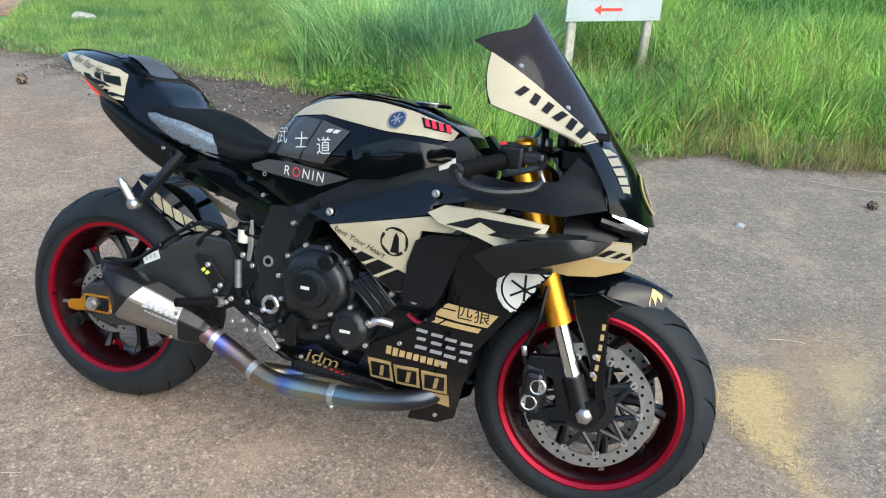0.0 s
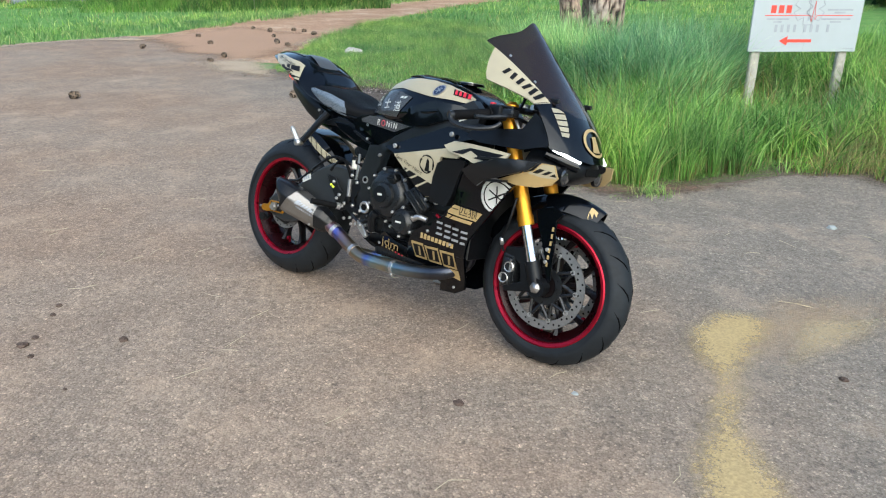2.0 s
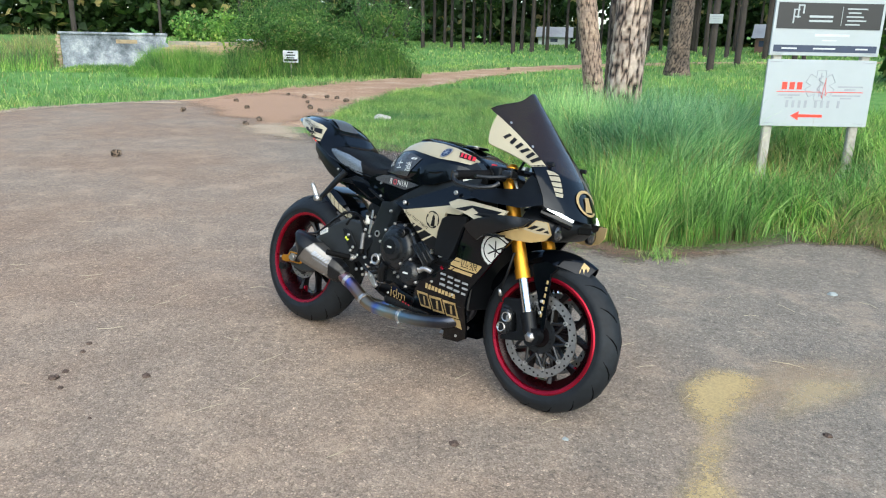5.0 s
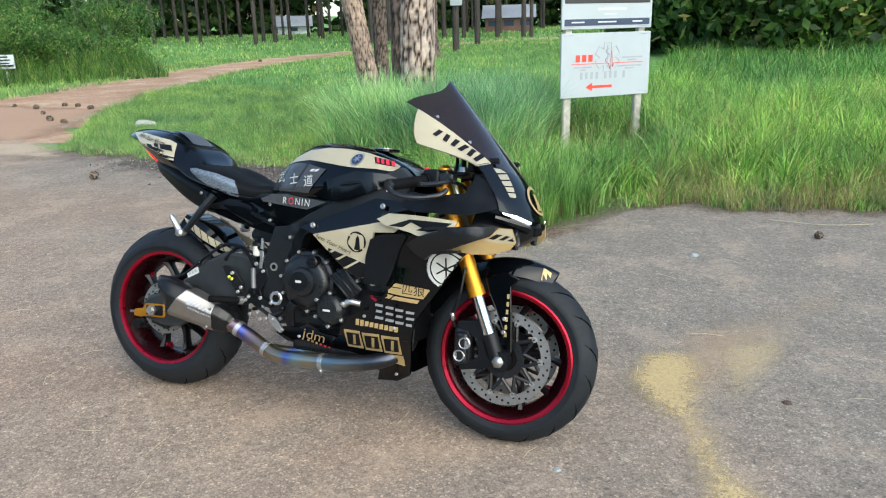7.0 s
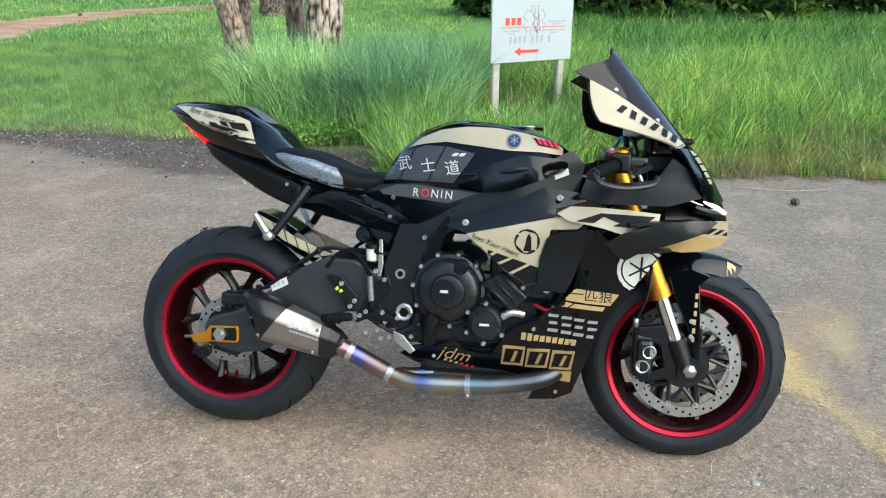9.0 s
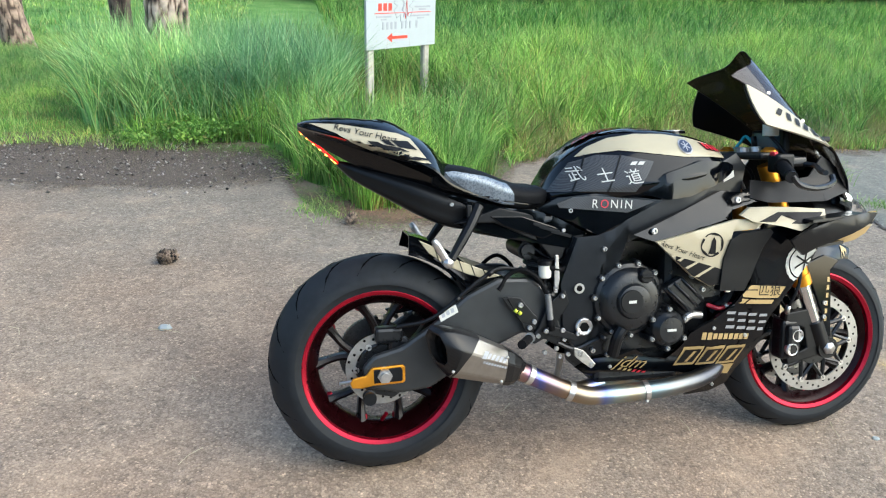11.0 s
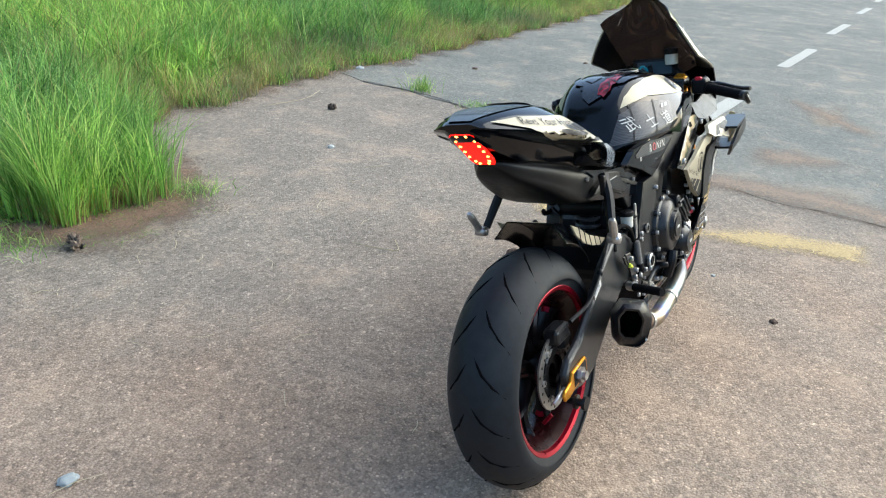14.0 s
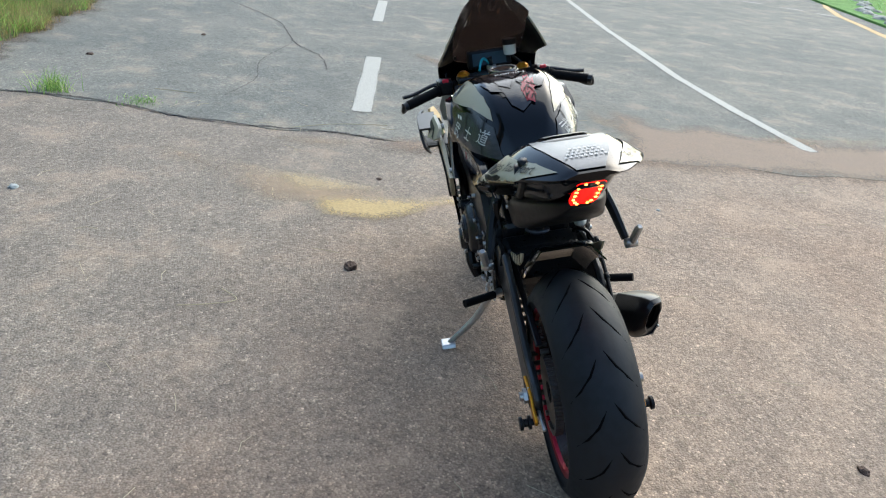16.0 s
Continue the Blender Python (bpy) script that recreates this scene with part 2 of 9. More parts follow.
M_WHITE = worn_paint("white_road_paint", (0.46, 0.45, 0.4), 1.25, 1.2)
M_KERBLINE = worn_paint("faded_kerb_line", (0.6, 0.42, 0.2), 1.2, 1.2)
M_GRIT = worn_paint("driveway_grit", (0.305, 0.226, 0.165), 0.84, 2.4, 0.78)
M_SAND = worn_paint("drifted_sand", (0.54, 0.39, 0.24), 0.74, 2.4, 0.4)
M_PALESAND = worn_paint("pale_sand", (0.58, 0.45, 0.31), 0.85, 2.6, 0.7)
M_SPILL = worn_paint("spilled_red_dirt", (0.46, 0.285, 0.175), 0.92, 1.3, 0.9)
M_LOOSE = worn_paint("loose_soil", (0.18, 0.138, 0.104), 0.8, 3.0, 0.68)
M_GRAVEL = worn_paint("dark_gravel", (0.125, 0.1, 0.082), 0.84, 3.2, 0.7)
M_BARE = worn_paint("bare_red_soil", (0.21, 0.135, 0.092), 0.68, 6.0, 0.75)
M_BARK = bark("pine_bark", (0.02, 0.016, 0.015), (0.5, 0.43, 0.37), (0.2, 0.152, 0.122))
M_BARK_DARK = bark("dark_pine_bark", (0.018, 0.014, 0.012), (0.17, 0.135, 0.11), (0.085, 0.064, 0.052))
M_BARK_PALE = bark("pale_flaking_bark", (0.07, 0.05, 0.04), (0.42, 0.325, 0.255), (0.27, 0.2, 0.155))
M_FARBARK = simple("far_pine_bark", (0.048, 0.038, 0.033), 0.9, vary=0.5, scale=12)
M_GRASS_TALL = blades("tall_grass", (0.0528, 0.145, 0.0368), (0.198, 0.427, 0.105), (0.44, 0.679, 0.252))
M_GRASS_BLUE = blades("bluish_grass", (0.0813, 0.225, 0.0975), (0.237, 0.5, 0.254), (0.525, 0.775, 0.494))
# darker copy of the tall grass; the far trees' shade is in its colour
M_GRASS_FIELD_SHADED = blades("field_grass", (0.03, 0.1, 0.025), (0.11, 0.3, 0.07), (0.32, 0.54, 0.2))
M_GRASS_LAWN = blades("short_grass", (0.085, 0.205, 0.06), (0.225, 0.435, 0.14), (0.48, 0.62, 0.31))
M_WEED = blades("rank_weeds", (0.03, 0.085, 0.02), (0.085, 0.21, 0.05), (0.2, 0.34, 0.11))
M_GRASS_DRY = blades("dry_grass", (0.16, 0.13, 0.075), (0.27, 0.22, 0.12), (0.4, 0.33, 0.19))
M_SEED = blades("seeding_grass", (0.16, 0.19, 0.09), (0.27, 0.29, 0.15), (0.42, 0.4, 0.26))
M_WEED_BRIGHT = blades("bright_weeds", (0.09, 0.22, 0.05), (0.17, 0.36, 0.08), (0.3, 0.5, 0.15))
M_PEBBLE = simple("gravel_stone", (0.17, 0.155, 0.142), 0.85, vary=0.5, scale=40, island=0.9)
M_MULCH = blades("mulch", (0.06, 0.042, 0.03), (0.13, 0.095, 0.065), (0.26, 0.2, 0.13))
M_LEAF = blades("broad_leaves", (0.015, 0.045, 0.01), (0.04, 0.1, 0.02), (0.11, 0.21, 0.045))
M_NEEDLE = blades("pine_needles", (0.016, 0.04, 0.014), (0.03, 0.066, 0.02), (0.05, 0.1, 0.03))
M_CONCRETE = earth("stained_concrete", [(0.36, (0.1, 0.115, 0.13)), (0.5, (0.24, 0.265, 0.3)), (0.64, (0.5, 0.52, 0.54))], 1.3, 0.01)
M_BRICK = simple("weathered_brick", (0.34, 0.26, 0.16), 0.9, vary=0.6, scale=5, island=0.4)
M_MORTAR = simple("old_mortar", (0.3, 0.27, 0.21), 0.95, vary=0.4, scale=14)
M_BOARD = simple("sign_white", (0.37, 0.41, 0.432), 0.4, vary=0.05, scale=6)
M_BLACKINK = simple("sign_black", (0.012, 0.013, 0.016), 0.4)
M_NAVY = simple("sign_navy", (0.02, 0.035, 0.08), 0.4)
M_REDINK = simple("sign_red", (0.72, 0.05, 0.03), 0.4)
M_GREYINK = simple("sign_grey", (0.3, 0.32, 0.35), 0.5)
M_PALEINK = simple("sign_pale", (0.5, 0.53, 0.56), 0.5)
M_POST = simple("weathered_post", (0.4, 0.38, 0.33), 0.85, vary=0.35, scale=25, bump=0.004)
M_CONE = simple("pine_cone_scales", (0.13, 0.097, 0.07), 0.85, vary=0.7, scale=60, island=0.7)
M_STONE = simple("pale_stone", (0.42, 0.4, 0.34), 0.9, vary=0.3, scale=20, bump=0.006)
M_STRAW = simple("dry_straw", (0.5, 0.43, 0.28), 0.8, vary=0.2)
M_FLOWER = simple("clover_white", (0.75, 0.74, 0.68), 0.8)
M_SHEET = simple("white_sheet_metal", (0.46, 0.48, 0.5), 0.5, vary=0.15, scale=2)
M_ROOF = simple("grey_roof", (0.3, 0.31, 0.33), 0.6, vary=0.2, scale=3)
M_REDWALL = simple("red_brick_wall", (0.17, 0.1, 0.08), 0.9, vary=0.3, scale=4)


# ---- mesh helpers ----
def mesh_from(name, verts, faces, material=None, smooth=False):
    me = bpy.data.meshes.new(name)
    me.from_pydata([tuple(v) for v in verts], [], [tuple(f) for f in faces])
    if smooth:
        me.polygons.foreach_set("use_smooth", [True] * len(me.polygons))
    if material:
        me.materials.append(material)
    me.update()
    return me


def fast_mesh(name, verts, quads, tris, material):
    """A mesh from numpy arrays of corners, for what is counted in thousands."""
    me = bpy.data.meshes.new(name)
    nq, nt = len(quads), len(tris)
    me.vertices.add(len(verts))
    me.vertices.foreach_set("co", np.asarray(verts, np.float32).ravel())
    me.loops.add(nq * 4 + nt * 3)
    loops = np.concatenate([np.asarray(quads, np.int32).ravel(), np.asarray(tris, np.int32).ravel()])
    me.loops.foreach_set("vertex_index", loops)
    me.polygons.add(nq + nt)
    starts = np.concatenate([np.arange(nq) * 4, nq * 4 + np.arange(nt) * 3]).astype(np.int32)
    me.polygons.foreach_set("loop_start", starts)
    me.update(calc_edges=True)
    me.validate()
    me.materials.append(material)
    return me


def from_bm(name, bm, material, smooth=False):
    me = bpy.data.meshes.new(name)
    bmesh.ops.recalc_face_normals(bm, faces=bm.faces)
    if smooth:
        # keep the creases crisp
        for edge in bm.edges:
            if len(edge.link_faces) == 2 and edge.calc_face_angle(0.0) > 0.62:
                edge.smooth = False
    bm.to_mesh(me)
    bm.free()
    if smooth:
        me.polygons.foreach_set("use_smooth", [True] * len(me.polygons))
    me.materials.append(material)
    return me


def part(name, bm, material, parent, label="", smooth=False):
    """A bmesh as one mesh object under a thing or under a part."""
    me = bm if isinstance(bm, bpy.types.Mesh) else from_bm(name, bm, material, smooth)
    ob = new(name, me)
    ob.parent = parent
    if label:
        ob["label"] = label
    return ob


def thing(name, m, label, category, group="", kind=""):
    """An Empty at a thing's base, which carries its parts."""
    e = new(name)
    e.empty_display_size = 0.1
    e.matrix_world = m
    return tagged(e, label, category, group, kind)


def bm_box(x0, x1, y0, y1, z0, z1, bevel=0.0, seg=1):
    bm = bmesh.new()
    bmesh.ops.create_cube(bm, size=1.0)
    for v in bm.verts:
        v.co = Vector((x0 + (v.co.x + 0.5) * (x1 - x0), y0 + (v.co.y + 0.5) * (y1 - y0), z0 + (v.co.z + 0.5) * (z1 - z0)))
    if bevel:
        bmesh.ops.bevel(bm, geom=bm.edges[:], offset=bevel, segments=seg, affect="EDGES", profile=0.5)
    return bm


def bm_join(*bms):
    """Several bmeshes of one part, joined."""
    out = bmesh.new()
    for b in bms:
        me = bpy.data.meshes.new("tmp")
        b.to_mesh(me)
        b.free()
        out.from_mesh(me)
        bpy.data.meshes.remove(me)
    return out


def bm_tube(points, radius, sides=10, cap=True):
    """A round bar along points; radius is one number or one for each point."""
    pts = [Vector(p) for p in points]
    rad = radius if isinstance(radius, (list, tuple)) else [radius] * len(pts)
    bm = bmesh.new()
    rings = []
    up = Vector((0, 0, 1))
    d0 = (pts[1] - pts[0]).normalized()
    if abs(d0.dot(up)) > 0.95:
        up = Vector((1, 0, 0))
    side = d0.cross(up).normalized()
    for i, p in enumerate(pts):
        d = (pts[min(i + 1, len(pts) - 1)] - pts[max(i - 1, 0)]).normalized()
        side = (side - d * side.dot(d)).normalized()
        other = d.cross(side)
        rings.append([bm.verts.new(p + (side * math.cos(a) + other * math.sin(a)) * rad[i]) for a in (math.tau * k / sides for k in range(sides))])
    for a, b in zip(rings, rings[1:]):
        for k in range(sides):
            bm.faces.new((a[k], a[(k + 1) % sides], b[(k + 1) % sides], b[k]))
    if cap:
        bm.faces.new(rings[0][::-1])
        bm.faces.new(rings[-1])
    return bm


def smooth_path(points, steps=6):
    """Catmull-Rom through a few points."""
    p = [Vector(q) for q in points]
    p = [p[0] * 2 - p[1]] + p + [p[-1] * 2 - p[-2]]
    out = []
    for i in range(1, len(p) - 2):
        a, b, c, d = p[i - 1], p[i], p[i + 1], p[i + 2]
        for k in range(steps):
            t = k / steps
            out.append(0.5 * ((2 * b) + (c - a) * t + (2 * a - 5 * b + 4 * c - d) * t * t + (3 * b - a - 3 * c + d) * t ** 3))
    out.append(p[-2])
    return out


def bm_lathe(profile, segs=48, axis="y", center=(0, 0, 0), closed=False):
    """Turns a profile of (along, radius) about an axis."""
    bm = bmesh.new()
    rings = []
    c = Vector(center)
    for along, r in profile:
        ring = []
        for k in range(segs):
            a = math.tau * k / segs
            u, v = r * math.cos(a), r * math.sin(a)
            p = {"y": (u, along, v), "x": (along, u, v), "z": (u, v, along)}[axis]
            ring.append(bm.verts.new(c + Vector(p)))
        rings.append(ring)
    pairs = list(zip(rings, rings[1:]))
    if closed:
        pairs.append((rings[-1], rings[0]))
    for a, b in pairs:
        for k in range(segs):
            bm.faces.new((a[k], a[(k + 1) % segs], b[(k + 1) % segs], b[k]))
    if not closed:
        for ring in (rings[0], rings[-1]):
            if profile[0][1] > 1e-6:
                try:
                    bm.faces.new(ring)
                except ValueError:
                    pass
    return bm

# ---- ground ----
def rise(x, y):
    """The land lies level round the driveway and climbs gently to the north and west."""
    d = np.maximum(0.0, np.hypot(np.minimum(x, 0) * 0.9, np.maximum(y, 0)) - 12.6)
    return 0.0235 * d - 0.00008 * np.minimum(d, 90) ** 2


EDGE_X = [-14, -12.6, -10.5, -9.0, -7.8, -6.8, -6, -4.2, -2.5, -1.3, -0.55, -0.32, -0.2, 0.1, 0.5, 0.75, 1.0, 1.25, 1.8, 2.3, 3.3, 5.1, 9.5, 16, 40, 80]
EDGE_Y = [6.6, 6.6, 6.4, 6.1, 5.6, 5.0, 4.7, 4.45, 4.35, 4.05, 3.85, 3.4, 2.7, 2.25, 2.15, 2.3, 2.8, 3.2, 3.72, 3.6, 3.8, 3.72, 3.85, 4.3, 6.0, 9.0]


def edge_y(x):
    x = np.asarray(x, float)
    return np.interp(x, EDGE_X, EDGE_Y) + 0.05 * np.sin(x * 5.1) + 0.035 * np.sin(x * 13.7 + 1) + 0.02 * np.sin(x * 31)


def sheet(name, rows, material, thick=0.03):
    """A slab whose plan is a strip between two edges, with the edge turned down."""
    verts, faces = [], []
    for (ax, ay), (bx, by), z in rows:
        verts += [(ax, ay, z - thick), (ax, ay, z), (bx, by, z), (bx, by, z - thick)]
    for i in range(len(rows) - 1):
        a, b = i * 4, i * 4 + 4
        for k in range(3):
            faces.append((a + k, b + k, b + k + 1, a + k + 1))
    return new(name, mesh_from(name, verts, faces, material))


gx = np.concatenate([np.linspace(-400, -60, 12), np.linspace(-50, 50, 90), np.linspace(60, 400, 12)])
gy = np.concatenate([np.linspace(-400, -40, 10), np.linspace(-30, 70, 90), np.linspace(80, 500, 12)])
X, Y = np.meshgrid(gx, gy, indexing="ij")
Z = rise(X, Y) - 0.012
gv = np.stack([X.ravel(), Y.ravel(), Z.ravel()], 1)
ni, nj = X.shape
gi = (np.arange(ni - 1)[:, None] * nj + np.arange(nj - 1)[None, :]).ravel()
ground = new("ground", fast_mesh("ground", gv, np.stack([gi, gi + nj, gi + nj + 1, gi + 1], 1), np.zeros((0, 3), int), M_SOIL))
tagged(ground, "grassy ground with patches of bare soil", "ground", kind="structure")

# paved driveway mouth in reddish chip seal, and the greyer road that it opens on
xs = list(np.linspace(-12.7, 4.62, 270))


def west_edge(y):
    """Where the grass begins west of the driveway and the track."""
    return np.interp(y, [-6, 0, 1.8, 3.5, 4.5, 6.5, 8.8, 10.4, 13, 17.3, 23, 29, 35], [-11.4, -11.3, -11.5, -12.35, -12.6, -12.5, -12.9, -13.3, -13.8, -15.0, -15.9, -15.6, -13.6]) + 0.1 * np.sin(y * 2.3) + 0.06 * np.sin(y * 7.1)


def joint_x(y):
    """The line at which the driveway's seal meets the road's."""
    return 2.93 + 0.225 * max(0, y) + 0.05 * math.sin(y * 3.1) + 0.03 * math.sin(y * 9)


rows = []
for x in xs:
    rows.append(((x, -16.0 if x > -11.4 else 1.4 - (x + 11.4) * 1.5), (x, float(edge_y(x))), 0.0))
driveway = sheet("driveway", rows, M_DRIVE)
tagged(driveway, "reddish-brown worn chip-seal driveway with scattered stones", "driveway", kind="structure")
strip = []
for i in range(240):
    y = -16 + i * (16 + 3.75) / 239
    strip.append(((joint_x(y), y), (4.6, y), 0.004))
road_lip = sheet("road_edge", strip, M_ROAD, 0.006)
tagged(road_lip, "broken edge of grey road seal over the driveway", "road", kind="structure")
rows = []
for x in np.concatenate([np.linspace(4.6, 16, 180), np.linspace(16.3, 90, 60)]):
    rows.append(((x, -16.0), (x, float(edge_y(x))), 0.004))
road = sheet("road", rows, M_ROAD, 0.04)
tagged(road, "grey chip-seal road with sand drifted over it", "road", kind="structure")

# dirt track to the north-west
TRACK = [(-9.2, 4.4, 6.6), (-9.5, 5.2, 6.2), (-10.0, 6.4, 5.2), (-11.1, 8.4, 4.2), (-12.3, 11.2, 3.7), (-14.1, 16.8, 3.1), (-14.7, 20.7, 2.7), (-14.9, 25.0, 2.5), (-14.0, 31.0, 2.3), (-11.5, 38.0, 2.3), (-6.0, 46.0, 2.3), (4.0, 54.0, 2.3)]
tp = smooth_path([(a, b, w) for a, b, w in TRACK], 10)
rows = []
for i, p in enumerate(tp):
    d = (tp[min(i + 1, len(tp) - 1)] - tp[max(i - 1, 0)]).normalized()
    nx, ny = d.y, -d.x
    w = p.z / 2
    wob = 0.18 * math.sin(i * 1.3) + 0.1 * math.sin(i * 3.7)
    a = (p.x - nx * (w + wob), p.y - ny * (w + wob))
    b = (p.x + nx * (w - wob), p.y + ny * (w - wob))
    rows.append((a, b, float(rise(p.x, p.y)) + (0.004 if p.y > 7.4 else -0.006)))
track = sheet("dirt_track", rows, M_DIRT, 0.05)
tagged(track, "red dirt track leading off between grass verges", "track", kind="structure")

# dark soil and mulch along the verge, thinning out over the paving
verts, faces, rim = [], [], []
cols = ((0.45, 1.0), (0.25, 0.62), (0.0, 0.2), (-0.5, 0.0))
strip_x = np.linspace(-6.0, 12.0, 220)
for x in strip_x:
    e = float(edge_y(x))
    wob = 1 + 0.3 * math.sin(x * 7.3) + 0.25 * math.sin(x * 17) + 0.2 * math.sin(x * 2.9)
    deep = 1.5 if x < -0.3 else (0.8 if x < 1.4 else 0.55)
    for k, (back, r) in enumerate(cols):
        verts.append((x, e - (back * deep * wob if back > 0 else back), 0.007))
        rim.append(r)
for i in range(len(strip_x) - 1):
    for k in range(3):
        a = i * 4 + k
        faces.append((a, a + 4, a + 5, a + 1))
me = mesh_from("verge_soil", verts, faces, M_LOOSE)
at = me.attributes.new("edge", "FLOAT", "POINT")
at.data.foreach_set("value", rim)
tagged(new("verge_soil", me), "dark soil and mulch thinning out along the grass verge", "soil", kind="structure")


def flat_patch(name, outline, material, z, grid=0.06, soft=0.2):
    """Paint on the ground, cut to a grid, with how near each corner is to the rim."""
    bm = bmesh.new()
    bm.faces.new([bm.verts.new((x, y, z)) for x, y in outline])
    bmesh.ops.triangulate(bm, faces=bm.faces[:])
    lo = [min(p[k] for p in outline) for k in (0, 1)]
    hi = [max(p[k] for p in outline) for k in (0, 1)]
    for k in (0, 1):
        v = lo[k] + grid
        while v < hi[k]:
            no = (1, 0, 0) if k == 0 else (0, 1, 0)
            co = (v, 0, 0) if k == 0 else (0, v, 0)
            bmesh.ops.bisect_plane(bm, geom=bm.verts[:] + bm.edges[:] + bm.faces[:], plane_co=co, plane_no=no)
            v += grid
    me = from_bm(name, bm, material)
    at = me.attributes.new("edge", "FLOAT", "POINT")
    segs = list(zip(outline, outline[1:] + outline[:1]))
    for i, v in enumerate(me.vertices):
        best = 9.0
        for (ax, ay), (bx, by) in segs:
            ux, uy = bx - ax, by - ay
            t = max(0, min(1, ((v.co.x - ax) * ux + (v.co.y - ay) * uy) / (ux * ux + uy * uy)))
            best = min(best, math.hypot(v.co.x - ax - t * ux, v.co.y - ay - t * uy))
        at.data[i].value = max(0.0, 1 - best / soft)
    return new(name, me)


def soft_patch(name, outline, material, z, soft, grid=0.035):
    """A worn patch of any plan: small squares over its outline, with how near each corner is to the rim."""
    pts = np.array(outline)
    gx = np.arange(pts[:, 0].min() - grid, pts[:, 0].max() + 2 * grid, grid)
    gy = np.arange(pts[:, 1].min() - grid, pts[:, 1].max() + 2 * grid, grid)
    X, Y = np.meshgrid(gx, gy, indexing="ij")
    inside = np.zeros(X.shape, bool)
    dist = np.full(X.shape, 9.0)
    for (ax, ay), (bx, by) in zip(outline, outline[1:] + outline[:1]):
        ux, uy = bx - ax, by - ay
        t = np.clip(((X - ax) * ux + (Y - ay) * uy) / (ux * ux + uy * uy), 0, 1)
        dist = np.minimum(dist, np.hypot(X - ax - t * ux, Y - ay - t * uy))
        if uy:
            inside ^= ((ay > Y) != (by > Y)) & (X < ax + (Y - ay) / uy * ux)
    rim = np.clip(1 - np.where(inside, dist, -dist) / soft, 0, 2)
    nj = len(gy)
    idx = np.arange(X.size).reshape(X.shape)
    use = inside[:-1, :-1] | inside[1:, :-1] | inside[:-1, 1:] | inside[1:, 1:]
    quads = np.stack([idx[:-1, :-1][use], idx[1:, :-1][use], idx[1:, 1:][use], idx[:-1, 1:][use]], 1)
    keep = np.unique(quads)
    remap = np.zeros(X.size, int)
    remap[keep] = np.arange(len(keep))
    verts = np.stack([X.ravel()[keep], Y.ravel()[keep], z + rise(X, Y).ravel()[keep]], 1)
    me = fast_mesh(name, verts, remap[quads], np.zeros((0, 3), int), material)
    me.attributes.new("edge", "FLOAT", "POINT").data.foreach_set("value", rim.ravel()[keep].astype(np.float32))
    return new(name, me)


spill = soft_patch("dirt_spill", [(-12.8, 9.5), (-12.6, 7.0), (-12.0, 5.9), (-10.6, 5.6), (-9.4, 4.9), (-8.2, 4.9), (-7.2, 4.5), (-6.5, 4.8), (-7.1, 6.2), (-8.4, 8.4), (-9.2, 9.5)], M_SPILL, 0.012, 0.9, 0.12)
tagged(spill, "red dirt spilled from the track over the driveway", "dirt", kind="structure")
for outline in ([(-10.4, 0.4), (-10.9, 2.2), (-11.7, 3.5), (-11.9, 5.0), (-11.0, 5.8), (-11.2, 6.6), (-12.6, 6.4), (-12.8, 4.4), (-12.5, 3.0), (-11.7, 1.2), (-11.5, 0.2)], [(-7.9, 4.5), (-6.6, 3.85), (-5.2, 3.95), (-4.6, 4.3), (-5.6, 4.9), (-6.7, 5.7), (-7.5, 5.6)], [(-9.6, 8.6), (-8.8, 7.2), (-7.8, 6.0), (-7.3, 6.4), (-8.6, 8.6), (-9.5, 10.2), (-10.1, 10.0)]):
    tagged(soft_patch("sand_drift", outline, M_PALESAND, 0.018, 0.7, 0.1), "pale dry sand washed along the grass", "sand", kind="structure")
gravel = soft_patch("gravel_bed", [(-4.6, 4.0), (-3.2, 3.55), (-1.9, 2.9), (-1.0, 2.8), (-0.4, 2.95), (-0.02, 3.4), (-0.15, 4.05), (-1.0, 4.4), (-2.2, 4.6), (-4.4, 4.6)], M_GRAVEL, 0.0095, 0.42)
tagged(gravel, "dark broken gravel beside the grass", "gravel", kind="structure")
bare = soft_patch("bare_soil", [(-0.42, 2.85), (-0.08, 2.25), (0.25, 2.0), (0.72, 2.02), (1.15, 2.4), (1.4, 2.95), (1.1, 3.0), (0.7, 2.7), (0.2, 2.75), (-0.12, 3.1)], M_BARE, 0.0105, 0.26)
tagged(bare, "bare red-brown soil at the foot of the tussocks", "soil", kind="structure")
arrow = soft_patch("yellow_road_paint", [(2.56, -0.75), (2.41, -0.24), (2.29, -0.05), (2.17, 0.13), (2.1, 0.32), (2.085, 0.5), (2.07, 0.74), (2.03, 0.9), (1.9, 0.97), (1.76, 0.88), (1.7, 0.62), (1.8, 0.38), (1.92, 0.27), (1.97, 0.08), (2.02, -0.17), (2.12, -0.42), (2.18, -0.75)], M_YELLOW, 0.0078, 0.17)
tagged(arrow, "faded yellow painted arrow worn thin on the paving", "road marking", kind="structure")
arm = soft_patch("yellow_arm_paint", [(2.1, 0.34), (2.095, 0.5), (2.08, 0.74), (2.05, 0.98), (2.2, 1.16), (2.46, 1.36), (2.42, 1.05), (2.31, 0.8), (2.21, 0.52)], M_YELLOW_ARM, 0.0078, 0.14)
tagged(arm, "faded yellow painted arm of the arrow", "road marking", kind="structure")
thin = flat_patch("yellow_line_paint", [(1.16, 0.1), (1.24, 0.1), (1.22, 0.8), (1.15, 0.8)], M_YELLOW_THIN, 0.004, soft=0.09)
